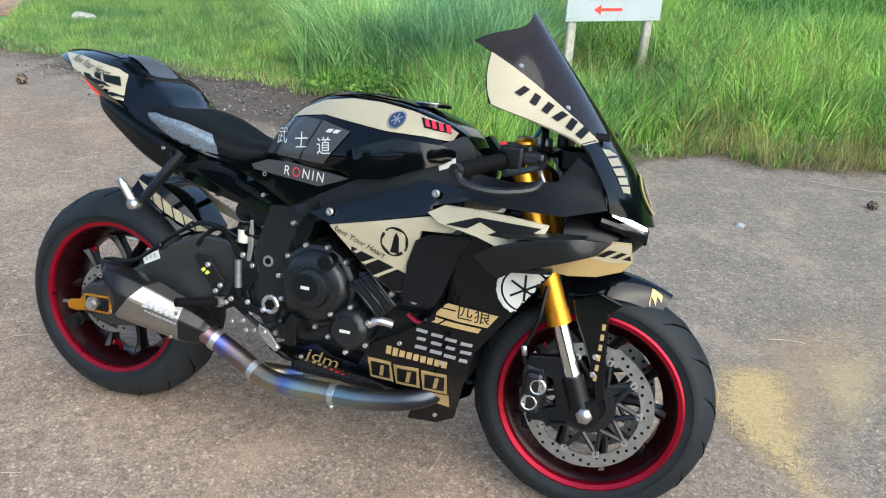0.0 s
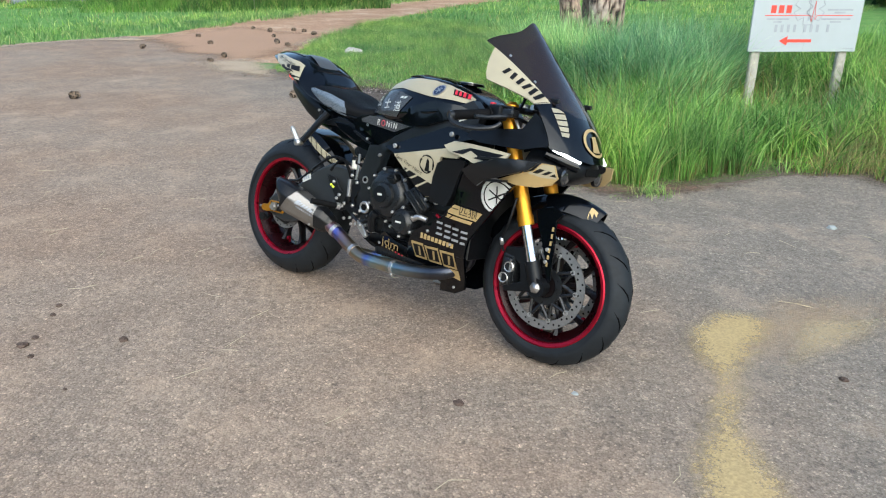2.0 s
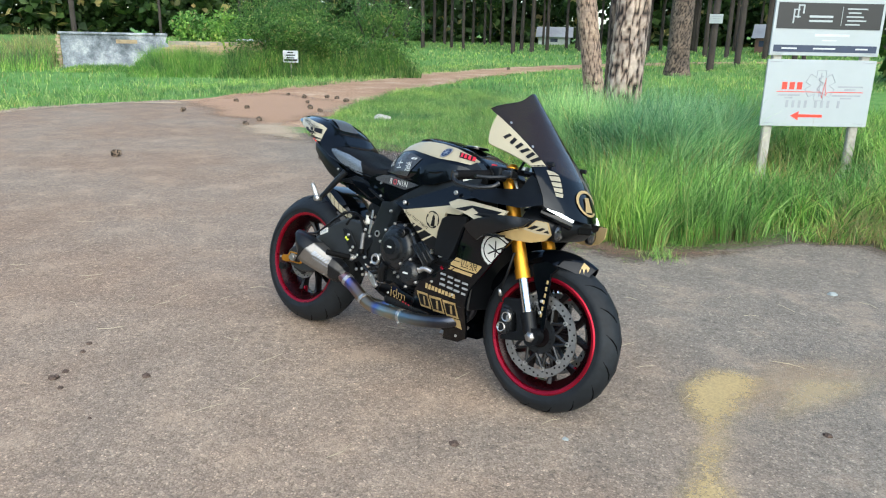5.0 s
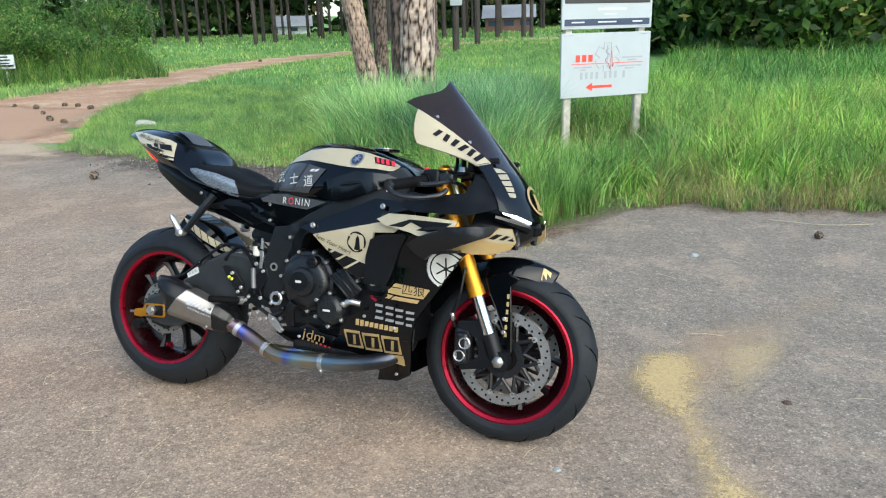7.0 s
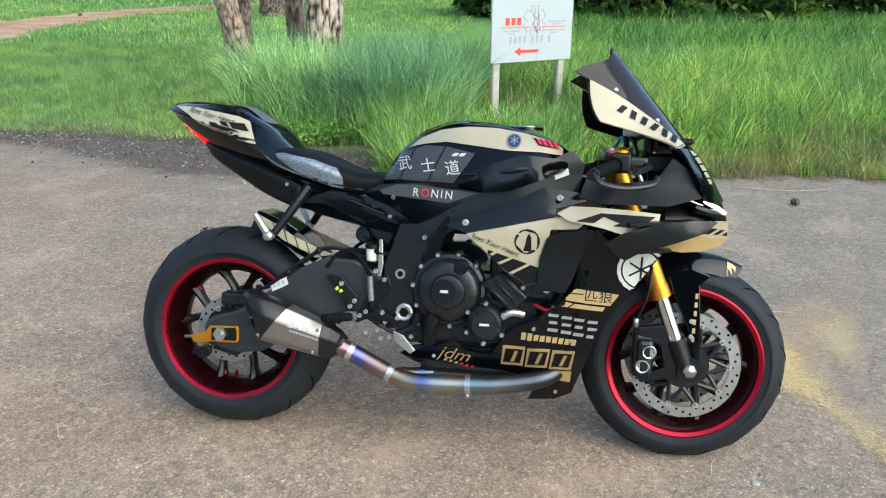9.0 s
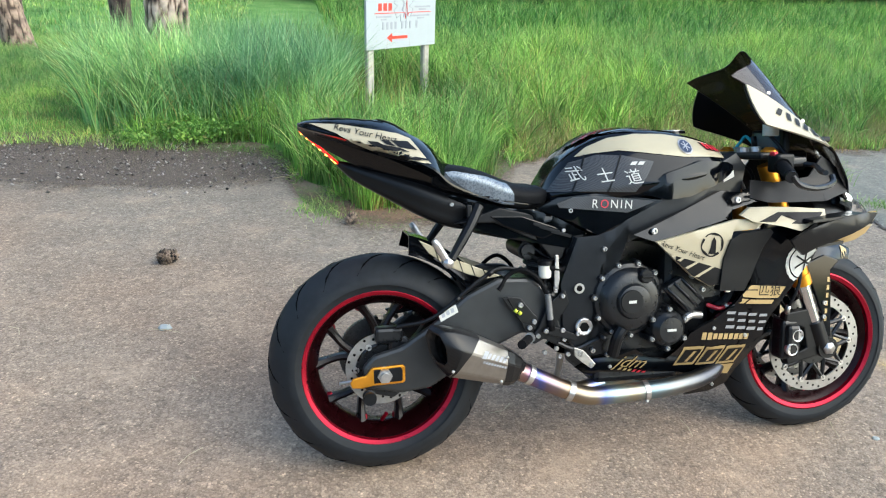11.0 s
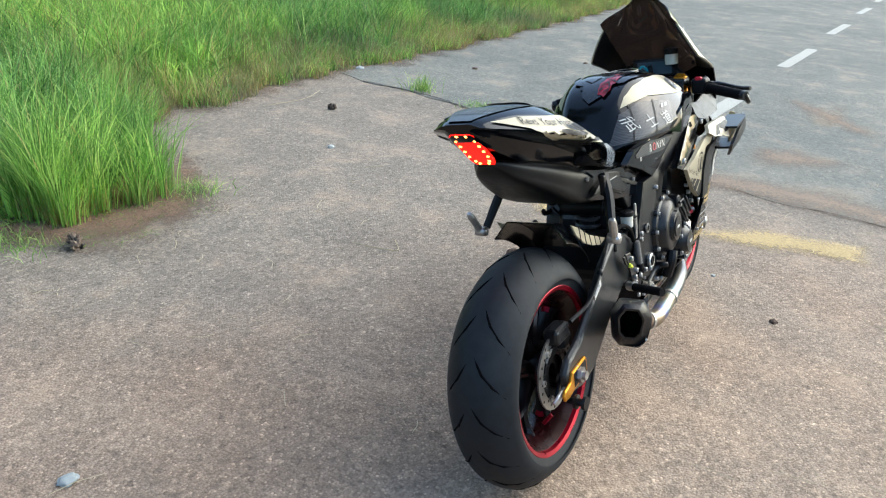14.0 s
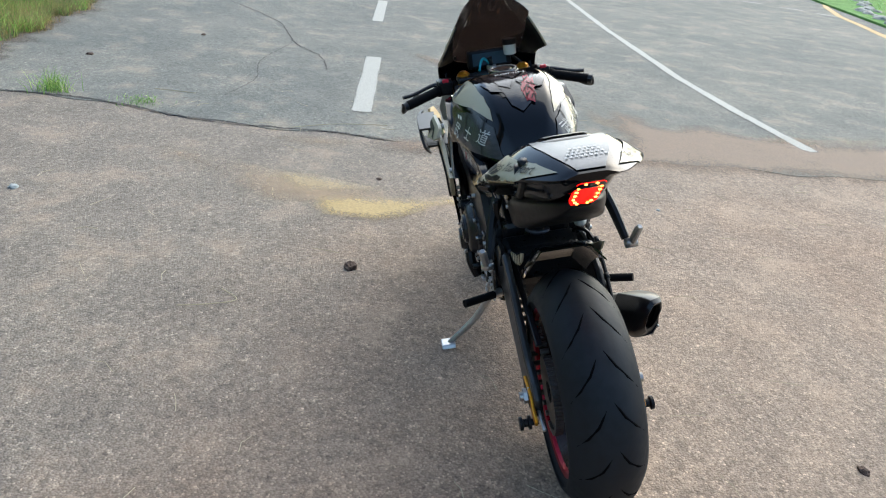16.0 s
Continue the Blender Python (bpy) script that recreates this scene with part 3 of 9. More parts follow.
tagged(thin, "thin faded yellow paint line on the paving", "road marking", kind="structure")
for outline in ([(1.68, 0.45), (1.66, 0.86), (1.85, 1.25), (2.2, 1.6), (2.6, 1.6), (2.55, 1.1), (2.36, 0.7), (2.15, 0.36)], [(1.85, 1.0), (2.3, 1.15), (2.75, 1.5), (2.9, 2.0), (2.5, 1.95), (2.0, 1.45)], [(2.9, -1.2), (3.3, -2.2), (3.6, -3.6), (4.2, -4.2), (4.0, -2.6), (3.6, -1.4), (3.2, -0.7)], [(3.1, -1.4), (3.8, -1.0), (5.1, -0.98), (6.4, -0.8), (6.3, -1.3), (5.0, -1.32), (4.0, -1.4), (3.3, -1.75)], [(2.95, 0.2), (3.2, 0.5), (3.1, 1.5), (2.9, 1.6), (2.7, 0.8)], [(4.6, -0.4), (6.2, -0.5), (6.4, -0.1), (5.2, 0.1)]):
    drift = soft_patch("sand_drift", outline, M_SAND, 0.0085 if outline[0][0] > 2.8 else (0.0055 if outline[0][1] > 0.85 else 0.007), 0.35)
    tagged(drift, "thin drift of orange sand on the paving", "sand", kind="structure")
for x, y in ((3.7, 0.69), (8.0, 0.53), (12.25, 0.42), (17.0, 0.31), (21.5, 0.19)):
    dash = soft_patch("lane_dash", [(x, y - 0.085), (x + 2.05, y - 0.19), (x + 2.05, y - 0.03), (x, y + 0.075)], M_WHITE, 0.009, 0.03, 0.04)
    tagged(dash, "white painted centre-line dash on the road", "road marking", group="centre-line dashes", kind="structure")
mid = [(3.45, -2.73), (4.6, -2.66), (5.9, -2.64), (9.0, -2.8), (12.6, -3.1), (24.0, -3.7), (40.0, -4.5)]
edge_line = soft_patch("edge_line", [(x, y - 0.062) for x, y in mid] + [(x, y + 0.062) for x, y in reversed(mid)], M_WHITE, 0.009, 0.035, 0.05)
tagged(edge_line, "long solid white line along the road", "road marking", kind="structure")
for (ax, ay), (bx, by) in (((15.75, -8.15), (15.5, -8.6)), ((15.08, -8.75), (14.79, -9.18)), ((14.42, -9.27), (14.13, -9.63))):
    d2 = soft_patch("far_lane_dash", [(ax - 0.06, ay), (bx - 0.06, by), (bx + 0.1, by), (ax + 0.1, ay)], M_WHITE, 0.009, 0.03, 0.04)
    tagged(d2, "white painted dash on the far lane", "road marking", kind="structure")
kerb = [(10.0, -8.35), (11.2, -8.72), (12.88, -9.29), (14.26, -9.72), (16.23, -10.6), (18.3, -11.8), (21.0, -13.8)]
kerb_line = soft_patch("kerb_line", [(x, y - 0.1) for x, y in kerb] + [(x, y + 0.1) for x, y in reversed(kerb)], M_KERBLINE, 0.0095, 0.05, 0.05)
tagged(kerb_line, "faded yellow line along the far bend", "road marking", kind="structure")
# grit from the driveway washed over the joint and out on the road
for outline in ([(2.7, 0.9), (3.3, 0.6), (3.5, -0.5), (3.3, -1.0), (3.94, -1.15), (4.95, -1.28), (4.55, -1.55), (4.05, -1.7), (4.1, -2.2), (3.85, -2.65), (3.9, -3.6), (4.3, -5.5), (2.6, -5.5), (2.7, -2.0)], [(6.5, 0.4), (6.0, -0.26), (5.37, -0.72), (4.9, -0.72), (5.0, -0.3), (5.85, 0.32)], [(4.1, 0.3), (4.32, -0.09), (4.25, -0.5), (4.0, -0.72), (3.68, -0.48), (3.5, -0.11), (3.55, 0.22)]):
    tagged(soft_patch("grit_drift", outline, M_GRIT, 0.0088, 0.4, 0.06), "reddish grit drifted over the grey road", "sand", kind="structure")
verge = sheet("far_verge", [((x, -17.0), (x, -9.7 - 0.28 * (x - 12.4)), 0.05) for x in np.linspace(12.2, 40, 30)], M_SOIL, 0.08)
tagged(verge, "grass verge across the road", "verge", kind="structure")

# cracks in the road's seal
M_CRACK = simple("crack_dark", (0.06, 0.052, 0.047), 0.95)


def crack(points, width, seed, z=0.0075):
    rnd = random.Random(seed)
    pts = smooth_path([(x, y, 0.0) for x, y in points], 14)
    verts, faces = [], []
    for i, p in enumerate(pts):
        d = (pts[min(i + 1, len(pts) - 1)] - pts[max(i - 1, 0)]).normalized()
        w = width * rnd.uniform(0.35, 1.2) * (0.3 if i in (0, len(pts) - 1) else 1)
        ox, oy = -d.y, d.x
        j = rnd.uniform(-1, 1) * width * 1.2
        verts += [(p.x + ox * (j - w), p.y + oy * (j - w), z), (p.x + ox * (j + w), p.y + oy * (j + w), z)]
    for i in range(len(pts) - 1):
        faces.append((i * 2, i * 2 + 2, i * 2 + 3, i * 2 + 1))
    ob = new("road_crack", mesh_from("road_crack", verts, faces, M_CRACK))
    return tagged(ob, "dark crack in the road's seal", "crack", kind="structure")


crack([(joint_x(y), y) for y in (3.4, 2.9, 2.4, 1.9, 1.4, 0.9, 0.5)], 0.012, 1)
crack([(joint_x(y), y) for y in (0.5, 0.0, -0.4, -0.8)], 0.006, 2)
crack([(8.8, 2.5), (7.4, 1.7), (6.2, 1.4), (5.6, 1.1), (5.0, 1.0)], 0.008, 3)
crack([(6.2, 1.4), (5.2, 1.6), (4.5, 1.55), (3.9, 1.7)], 0.004, 4)


# ---- grass ----
def leaf_cloud(name, centers, radius, count, size, material, seed, flat=0.7, long=2.2):
    """A crown of many small leaves gathered in clumps, with gaps between them."""
    rng = np.random.default_rng(seed)
    centers = np.asarray(centers, float)
    c = centers[rng.integers(0, len(centers), count)]
    v = rng.normal(0, 1, (count, 3))
    v /= np.linalg.norm(v, axis=1)[:, None]
    p = c + v * (radius * rng.uniform(0.25, 1.0, count) ** 0.6)[:, None] * np.array([1, 1, flat])
    d1 = rng.normal(0, 1, (count, 3))
    d1 /= np.linalg.norm(d1, axis=1)[:, None]
    d2 = np.cross(d1, rng.normal(0, 1, (count, 3)))
    d2 /= np.linalg.norm(d2, axis=1)[:, None]
    s = size * rng.uniform(0.6, 1.3, count)[:, None]
    verts = np.stack([p - d1 * s * long / 2, p + d2 * s / 2, p + d1 * s * long / 2, p - d2 * s / 2], 1).reshape(-1, 3)
    quads = np.arange(count * 4).reshape(-1, 4)
    return fast_mesh(name, verts, quads, np.zeros((0, 3), int), material)


def grass(name, material, x, y, height, width, lean, label, seed, zfun=rise, segs=3, aim=None):
    """Bent blades standing at x, y: each a strip that narrows to a tip."""
    rng = np.random.default_rng(seed)
    n = len(x)
    h = height * rng.uniform(0.55, 1.15, n)
    a = rng.uniform(0, math.tau, n)
    f = rng.uniform(0, math.tau, n)
    if aim is not None:
        a = aim + rng.normal(0, 0.5, n)
    bend = lean * rng.uniform(0.2, 1.3, n)
    bx, by, bz = np.asarray(x), np.asarray(y), zfun(np.asarray(x), np.asarray(y)) - 0.015
    wx, wy = np.cos(f) * width / 2, np.sin(f) * width / 2
    verts = np.zeros((n, segs * 2 + 1, 3), np.float32)
    for s in range(segs + 1):
        t = s / segs
        ox, oy = np.cos(a) * bend * h * t ** 2, np.sin(a) * bend * h * t ** 2
        oz = h * t * (1 - 0.35 * np.minimum(bend, 1.3) * t)
        k = 1 - 0.75 * t
        if s < segs:
            verts[:, s * 2] = np.stack([bx + ox - wx * k, by + oy - wy * k, bz + oz], 1)
            verts[:, s * 2 + 1] = np.stack([bx + ox + wx * k, by + oy + wy * k, bz + oz], 1)
        else:
            verts[:, segs * 2] = np.stack([bx + ox, by + oy, bz + oz], 1)
    base = (np.arange(n) * (segs * 2 + 1))[:, None]
    quads = np.concatenate([base + np.array([[2 * s, 2 * s + 1, 2 * s + 3, 2 * s + 2]]) for s in range(segs - 1)])
    tris = base + np.array([[segs * 2 - 2, segs * 2 - 1, segs * 2]])
    ob = new(name, fast_mesh(name, verts.reshape(-1, 3), quads, tris, material))
    return tagged(ob, label, "grass", kind="stuff")


def scatter(n, x0, x1, y0, y1, seed, keep=None, clump=0.0):
    rng = np.random.default_rng(seed)
    x, y = rng.uniform(x0, x1, n), rng.uniform(y0, y1, n)
    if clump:
        c = rng.integers(0, max(1, n // 26), n)
        cx, cy = rng.uniform(x0, x1, n)[c], rng.uniform(y0, y1, n)[c]
        use = rng.random(n) < clump
        x = np.where(use, cx + rng.normal(0, 0.05, n), x)
        y = np.where(use, cy + rng.normal(0, 0.05, n), y)
    ok = np.ones(n, bool) if keep is None else keep(x, y)
    return x[ok], y[ok]


def off_track(x, y):
    cx = np.interp(y, [b for a, b, w in TRACK], [a for a, b, w in TRACK])
    half = np.interp(y, [b for a, b, w in TRACK], [w for a, b, w in TRACK]) / 2
    return (np.abs(x - cx) > half * 1.06) | (y < 4.0)


def north(x, y, gap=0.0):
    return y > edge_y(x) + gap


def low_by_sign(x, y):
    """The grass is shorter just in front of the sign's posts."""
    return 1 - 0.5 * np.exp(-((x - 0.7) / 0.9) ** 4 - ((y - 5.1) / 0.95) ** 4)


def fans(n, per, spots, spread, seed):
    """Tussocks: per blades rooted round each spot, each blade leaning away from the middle."""
    rng = np.random.default_rng(seed)
    sx, sy = spots
    k = rng.integers(0, len(sx), n * per)
    dx, dy = rng.normal(0, spread, n * per), rng.normal(0, spread, n * per)
    return sx[k] + dx, sy[k] + dy, np.arctan2(dy, dx), k


def tongue(x, y):
    """Where the grass runs out over the paving: low weeds and single tussocks."""
    return (x > -0.6) & (x < 1.35) & (y < edge_y(x) + np.where(x < 0.0, 0.5, 0.34)) & (y < 3.75)


# the high grass along the edge and round the sign
x, y = scatter(90000, -1.6, 13, 2.1, 7.0, 11, lambda x, y: north(x, y, 0.02) & (y < edge_y(x) + 2.4) & ~tongue(x, y) & ((x > -0.35) | (y > 4.3)), 0.75)
near = np.clip((y - edge_y(x)) / 0.9, 0.22, 1.0)
hh = np.where((x > -0.5) & (x < 1.3) & (y < 3.6), 0.5, 0.6 * near + 0.03)
grass("tall_grass", M_GRASS_TALL, x, y, hh * low_by_sign(x, y), 0.0105, 0.65, "tall green roadside grass bending over the paving's edge", 12)
x, y = scatter(80000, -2.0, 15, 5.2, 10.5, 13, lambda x, y: north(x, y, 2.2), 0.5)
grass("tall_grass", M_GRASS_TALL, x, y, (0.66 + 0.16 * np.sin(x * 1.7) * np.sin(y * 2.1)) * low_by_sign(x, y), 0.014, 0.65, "tall green grass filling the field behind the sign", 14)
x, y = scatter(70000, 0.5, 34, 9.5, 26, 15, lambda x, y: north(x, y, 1.0), 0.4)
grass("field_grass", M_GRASS_FIELD_SHADED, x, y, 0.62 + 0.2 * np.sin(x * 0.9) * np.sin(y * 1.1), 0.028, 0.75, "green field grass further off, darkened for the trees' shade", 16, segs=2)
x, y = scatter(38000, 12, 60, 3.8, 16, 17, lambda x, y: north(x, y, 0.05), 0.4)
grass("field_grass", M_GRASS_TALL, x, y, 0.5, 0.022, 0.65, "green grass along the road further on", 18, segs=2)
# tussocks at the tip, each a fan of blades on a straw-coloured foot
rng = np.random.default_rng(71)
tx, ty = rng.uniform(-0.05, 1.15, 150), rng.uniform(2.3, 3.5, 150)
ok = (ty > edge_y(tx) + 0.2) & (ty < edge_y(tx) + 0.75)
tx, ty = tx[ok][:36], ty[ok][:36]
x, y, aim, k = fans(26, 75, (tx[:26], ty[:26]), 0.034, 72)
grass("tussock_grass", M_GRASS_TALL, x, y, (0.42 + 0.2 * np.sin(k * 2.4))[: len(x)] * 1.0 + 0.06, 0.0062, 0.42, "upright fans of green grass on bare soil", 73, aim=aim)
x, y, aim, k = fans(26, 44, (tx[:26], ty[:26]), 0.036, 74)
grass("dry_grass", M_GRASS_DRY, x, y, 0.2, 0.004, 0.6, "straw-coloured stems at the foot of the tussocks", 75, aim=aim)
# creeping weeds round them
x, y = scatter(26000, -0.9, 1.3, 2.05, 4.2, 76, lambda x, y: (y > edge_y(x) - 0.14) & (y < edge_y(x) + 0.5) & (np.sin(x * 9.0) * np.sin(y * 7.0) > -0.3), 0.6)
grass("creeping_weed", M_WEED_BRIGHT, x, y, 0.035 + 0.05 * np.clip((y - edge_y(x)) / 0.4, 0, 1), 0.0085, 1.7, "low creeping weeds on the soil", 77, segs=2)
# leafy weeds behind the gravel
rng = np.random.default_rng(78)
for i in range(14):
    wx, wy = rng.uniform(-1.9, -0.35), rng.uniform(4.1, 4.55)
    spots = [(rng.normal(0, 0.09), rng.normal(0, 0.07), rng.uniform(0.05, 0.16)) for q in range(7)]
    ob = new("leafy_weed", leaf_cloud("leafy_weed", spots, 0.07, 170, 0.022, M_WEED_BRIGHT, 80 + i, long=1.5))
    ob.location = (wx, wy, 0)
    tagged(ob, "low broad-leaved weed beside the gravel", "weed", group="weeds by the gravel", kind="stuff")
# broad arching blades in tussocks among it
x, y = scatter(16000, -1.0, 14, 2.6, 9.5, 43, lambda x, y: north(x, y, 0.3) & ~tongue(x, y) & ((x > -0.3) | (y > 4.4)), 0.85)
grass("broad_grass", M_GRASS_TALL, x, y, (0.3 + 0.45 * np.clip((y - edge_y(x)) / 1.0, 0.2, 1.0)) * low_by_sign(x, y), 0.015, 0.85, "broad arching grass blades in tussocks", 44, segs=4)
# bluish clumps by the pines
x, y = scatter(34000, -2.3, 1.2, 4.6, 7.6, 19, lambda x, y: north(x, y, 0.5) & ((x + 0.95) ** 2 / 1.5 + (y - 5.6) ** 2 / 2.0 < 1), 0.7)
grass("bluish_grass", M_GRASS_BLUE, x, y, 0.98, 0.0105, 0.62, "long bluish-green grass at the foot of the pines", 20)
# greyish seed heads, dry stems and trampled grass along the paving, and mulch on the soil
x, y = scatter(52000, 1.5, 14, 3.4, 6.0, 45, lambda x, y: north(x, y, 0.0) & (y < edge_y(x) + 0.25 + 0.8 * np.abs(np.sin(x * 1.3))), 0.55)
grass("seeding_grass", M_SEED, x, y, 0.2 + 0.22 * np.clip((y - edge_y(x)) / 0.6, 0.1, 1), 0.0052, 0.6, "greyish seeding grass along the road's edge", 46)
x, y = scatter(26000, -1.2, 13, 2.1, 5.0, 31, lambda x, y: north(x, y, -0.05) & (y < edge_y(x) + 0.55) & ~tongue(x, y) & (x > 1.0), 0.5)
grass("dry_grass", M_GRASS_DRY, x, y, 0.2, 0.005, 1.2, "dry bent grass stems along the paving's edge", 32)
x, y = scatter(5000, -1.0, 13, 3.0, 9.0, 33, lambda x, y: north(x, y, 0.4), 0.4)
grass("dry_stems", M_GRASS_DRY, x, y, 0.75, 0.005, 0.5, "pale dry stems standing among the green", 34)
x, y = scatter(30000, -9.0, 12, 1.7, 4.9, 35, lambda x, y: (y > edge_y(x) - 0.22) & (y < edge_y(x) + 0.3), 0.3)
grass("mulch", M_MULCH, x, y, 0.03, 0.008, 2.6, "dead leaves, twigs and bark bits on the verge's soil", 36, segs=2)
x, y = scatter(30000, -5.0, -0.1, 2.8, 4.7, 47, lambda x, y: (y < edge_y(x) + 0.1) & (y > 2.9 + 0.28 * np.abs(x + 1.1) + 0.2 * np.sin(x * 5.0) * np.sin(y * 6.0)), 0.45)
grass("mulch", M_MULCH, x, y, 0.025, 0.01, 2.6, "twigs and bark bits on the gravel", 48, segs=2)
x, y = scatter(5000, -9.0, 12, 0.6, 4.9, 37, lambda x, y: (y > edge_y(x) - 1.3) & (y < edge_y(x)), 0.3)
grass("mulch", M_MULCH, x, y, 0.018, 0.007, 3.0, "scattered bits of bark and straw on the paving", 38, segs=2)
# grass creeping out over the soil in ragged tongues
x, y = scatter(26000, -12.0, -0.3, 3.2, 6.0, 55, lambda x, y: (y < edge_y(x) + 0.15) & (y > edge_y(x) + 0.06 - 0.42 * np.clip(np.sin(x * 3.7 + 1.0) * np.sin(x * 1.9) + 0.35 * np.sin(x * 11.0), 0, 1)) & (x > -6.4), 0.75)
grass("creeping_grass", M_GRASS_LAWN, x, y, 0.05, 0.007, 1.6, "low grass creeping out over the verge's soil", 56, segs=2)
# loose stones of the gravel bed
rng = np.random.default_rng(49)
n = 4600
px, py = rng.uniform(-4.6, -0.1, n), rng.uniform(2.7, 4.5, n)
ok = (py > 2.95 + 0.28 * np.abs(px + 1.1) + rng.normal(0, 0.16, n)) & (py < edge_y(px) + 0.1)
px, py = px[ok], py[ok]
n = len(px)
octa = np.array([(1, 0, 0), (0, 1, 0), (-1, 0, 0), (0, -1, 0), (0, 0, 0.75), (0, 0, -0.5)])
size = 0.004 + 0.012 * rng.random(n) ** 4
v = octa[None] * size[:, None, None] * rng.uniform(0.6, 1.35, (n, 6, 1))
turn = rng.uniform(0, math.tau, n)
v = np.stack([v[..., 0] * np.cos(turn)[:, None] - v[..., 1] * np.sin(turn)[:, None], v[..., 0] * np.sin(turn)[:, None] + v[..., 1] * np.cos(turn)[:, None], v[..., 2]], -1)
v += np.stack([px, py, 0.011 + size * 0.35], 1)[:, None]
tri = np.array([(0, 1, 4), (1, 2, 4), (2, 3, 4), (3, 0, 4), (1, 0, 5), (2, 1, 5), (3, 2, 5), (0, 3, 5)])
tris = (np.arange(n) * 6)[:, None, None] + tri[None]
tagged(new("loose_gravel", fast_mesh("loose_gravel", v.reshape(-1, 3), np.zeros((0, 4), int), tris.reshape(-1, 3), M_PEBBLE)), "dark loose gravel stones beside the grass", "gravel", kind="stuff")
# clover in flower along the lawn's edge
x, y = scatter(230, -3.5, -0.5, 3.6, 4.9, 39, lambda x, y: north(x, y, 0.1), 0.6)
grass("clover_flowers", M_FLOWER, x, y, 0.075, 0.008, 0.9, "small white clover flowers in the short grass", 41, segs=2)
# mown verge
x, y = scatter(150000, -12, -0.9, 3.9, 13, 21, lambda x, y: north(x, y, 0.03) & off_track(x, y) & ((x < -1.9) | (y < 4.9)), 0.35)
grass("lawn_grass", M_GRASS_LAWN, x, y, 0.12 + 0.07 * np.clip((y - 5.0) / 3, 0, 1.5) + 0.05 * np.sin(x * 2.3) * np.sin(y * 1.9), 0.007, 0.8, "short mown grass of the verge", 22, segs=2)
x, y = scatter(26000, -12, -0.9, 3.9, 12, 53, lambda x, y: north(x, y, 0.0) & off_track(x, y), 0.4)
grass("dry_grass", M_GRASS_DRY, x, y, 0.1, 0.006, 1.3, "dry cut stems lying in the short grass", 54, segs=2)
x, y = scatter(60000, -30, -1.5, 10, 40, 23, lambda x, y: off_track(x, y) & (x > west_edge(y) + 1), 0.3)
grass("lawn_grass", M_GRASS_LAWN, x, y, 0.2, 0.02, 0.7, "grass between the track and the pines", 24, segs=2)
x, y = scatter(40000, -45, -11.6, -6, 30, 25, lambda x, y: x < west_edge(y) - 0.05, 0.3)
grass("lawn_grass", M_GRASS_LAWN, x, y, 0.22, 0.022, 0.7, "grass beyond the driveway", 26, segs=2)
x, y = scatter(42000, -18, -11, -2, 24, 31, lambda x, y: (x < west_edge(y)) & (x > west_edge(y) - 2.6), 0.5)
grass("lawn_grass", M_GRASS_LAWN, x, y, 0.17, 0.013, 0.9, "grass hanging over the far edge of the track", 32, segs=2)
x, y = scatter(60000, -90, 25, 30, 110, 27, None, 0.2)
grass("far_lawn", M_GRASS_LAWN, x, y, 0.22, 0.07, 0.6, "bright lawn under the far pines", 28, segs=2)
x, y = scatter(12000, 12.3, 40, -17, -9.7, 29, lambda x, y: y < -10.9 - 0.28 * (x - 12.4) + 0.25 * np.sin(x * 2.1))
grass("far_verge_grass", M_GRASS_LAWN, x, y, 0.16, 0.025, 0.7, "grass on the verge across the road", 30, segs=2)
# weeds in the joint, each a small tuft
for i, (wx, wy, wr, wh, c) in enumerate([(3.72, 2.83, 0.1, 0.2, 170), (3.58, 2.2, 0.14, 0.07, 190), (-0.1, 2.45, 0.2, 0.1, 200), (0.85, 2.35, 0.14, 0.12, 160)]):
    rng = np.random.default_rng(40 + i)
    ob = grass("weed_tuft", M_GRASS_LAWN, rng.normal(wx, wr / 2, c), rng.normal(wy, wr / 2, c), np.full(c, wh), 0.005, 0.9, "small green weed tuft in the paving's joint", 50 + i)

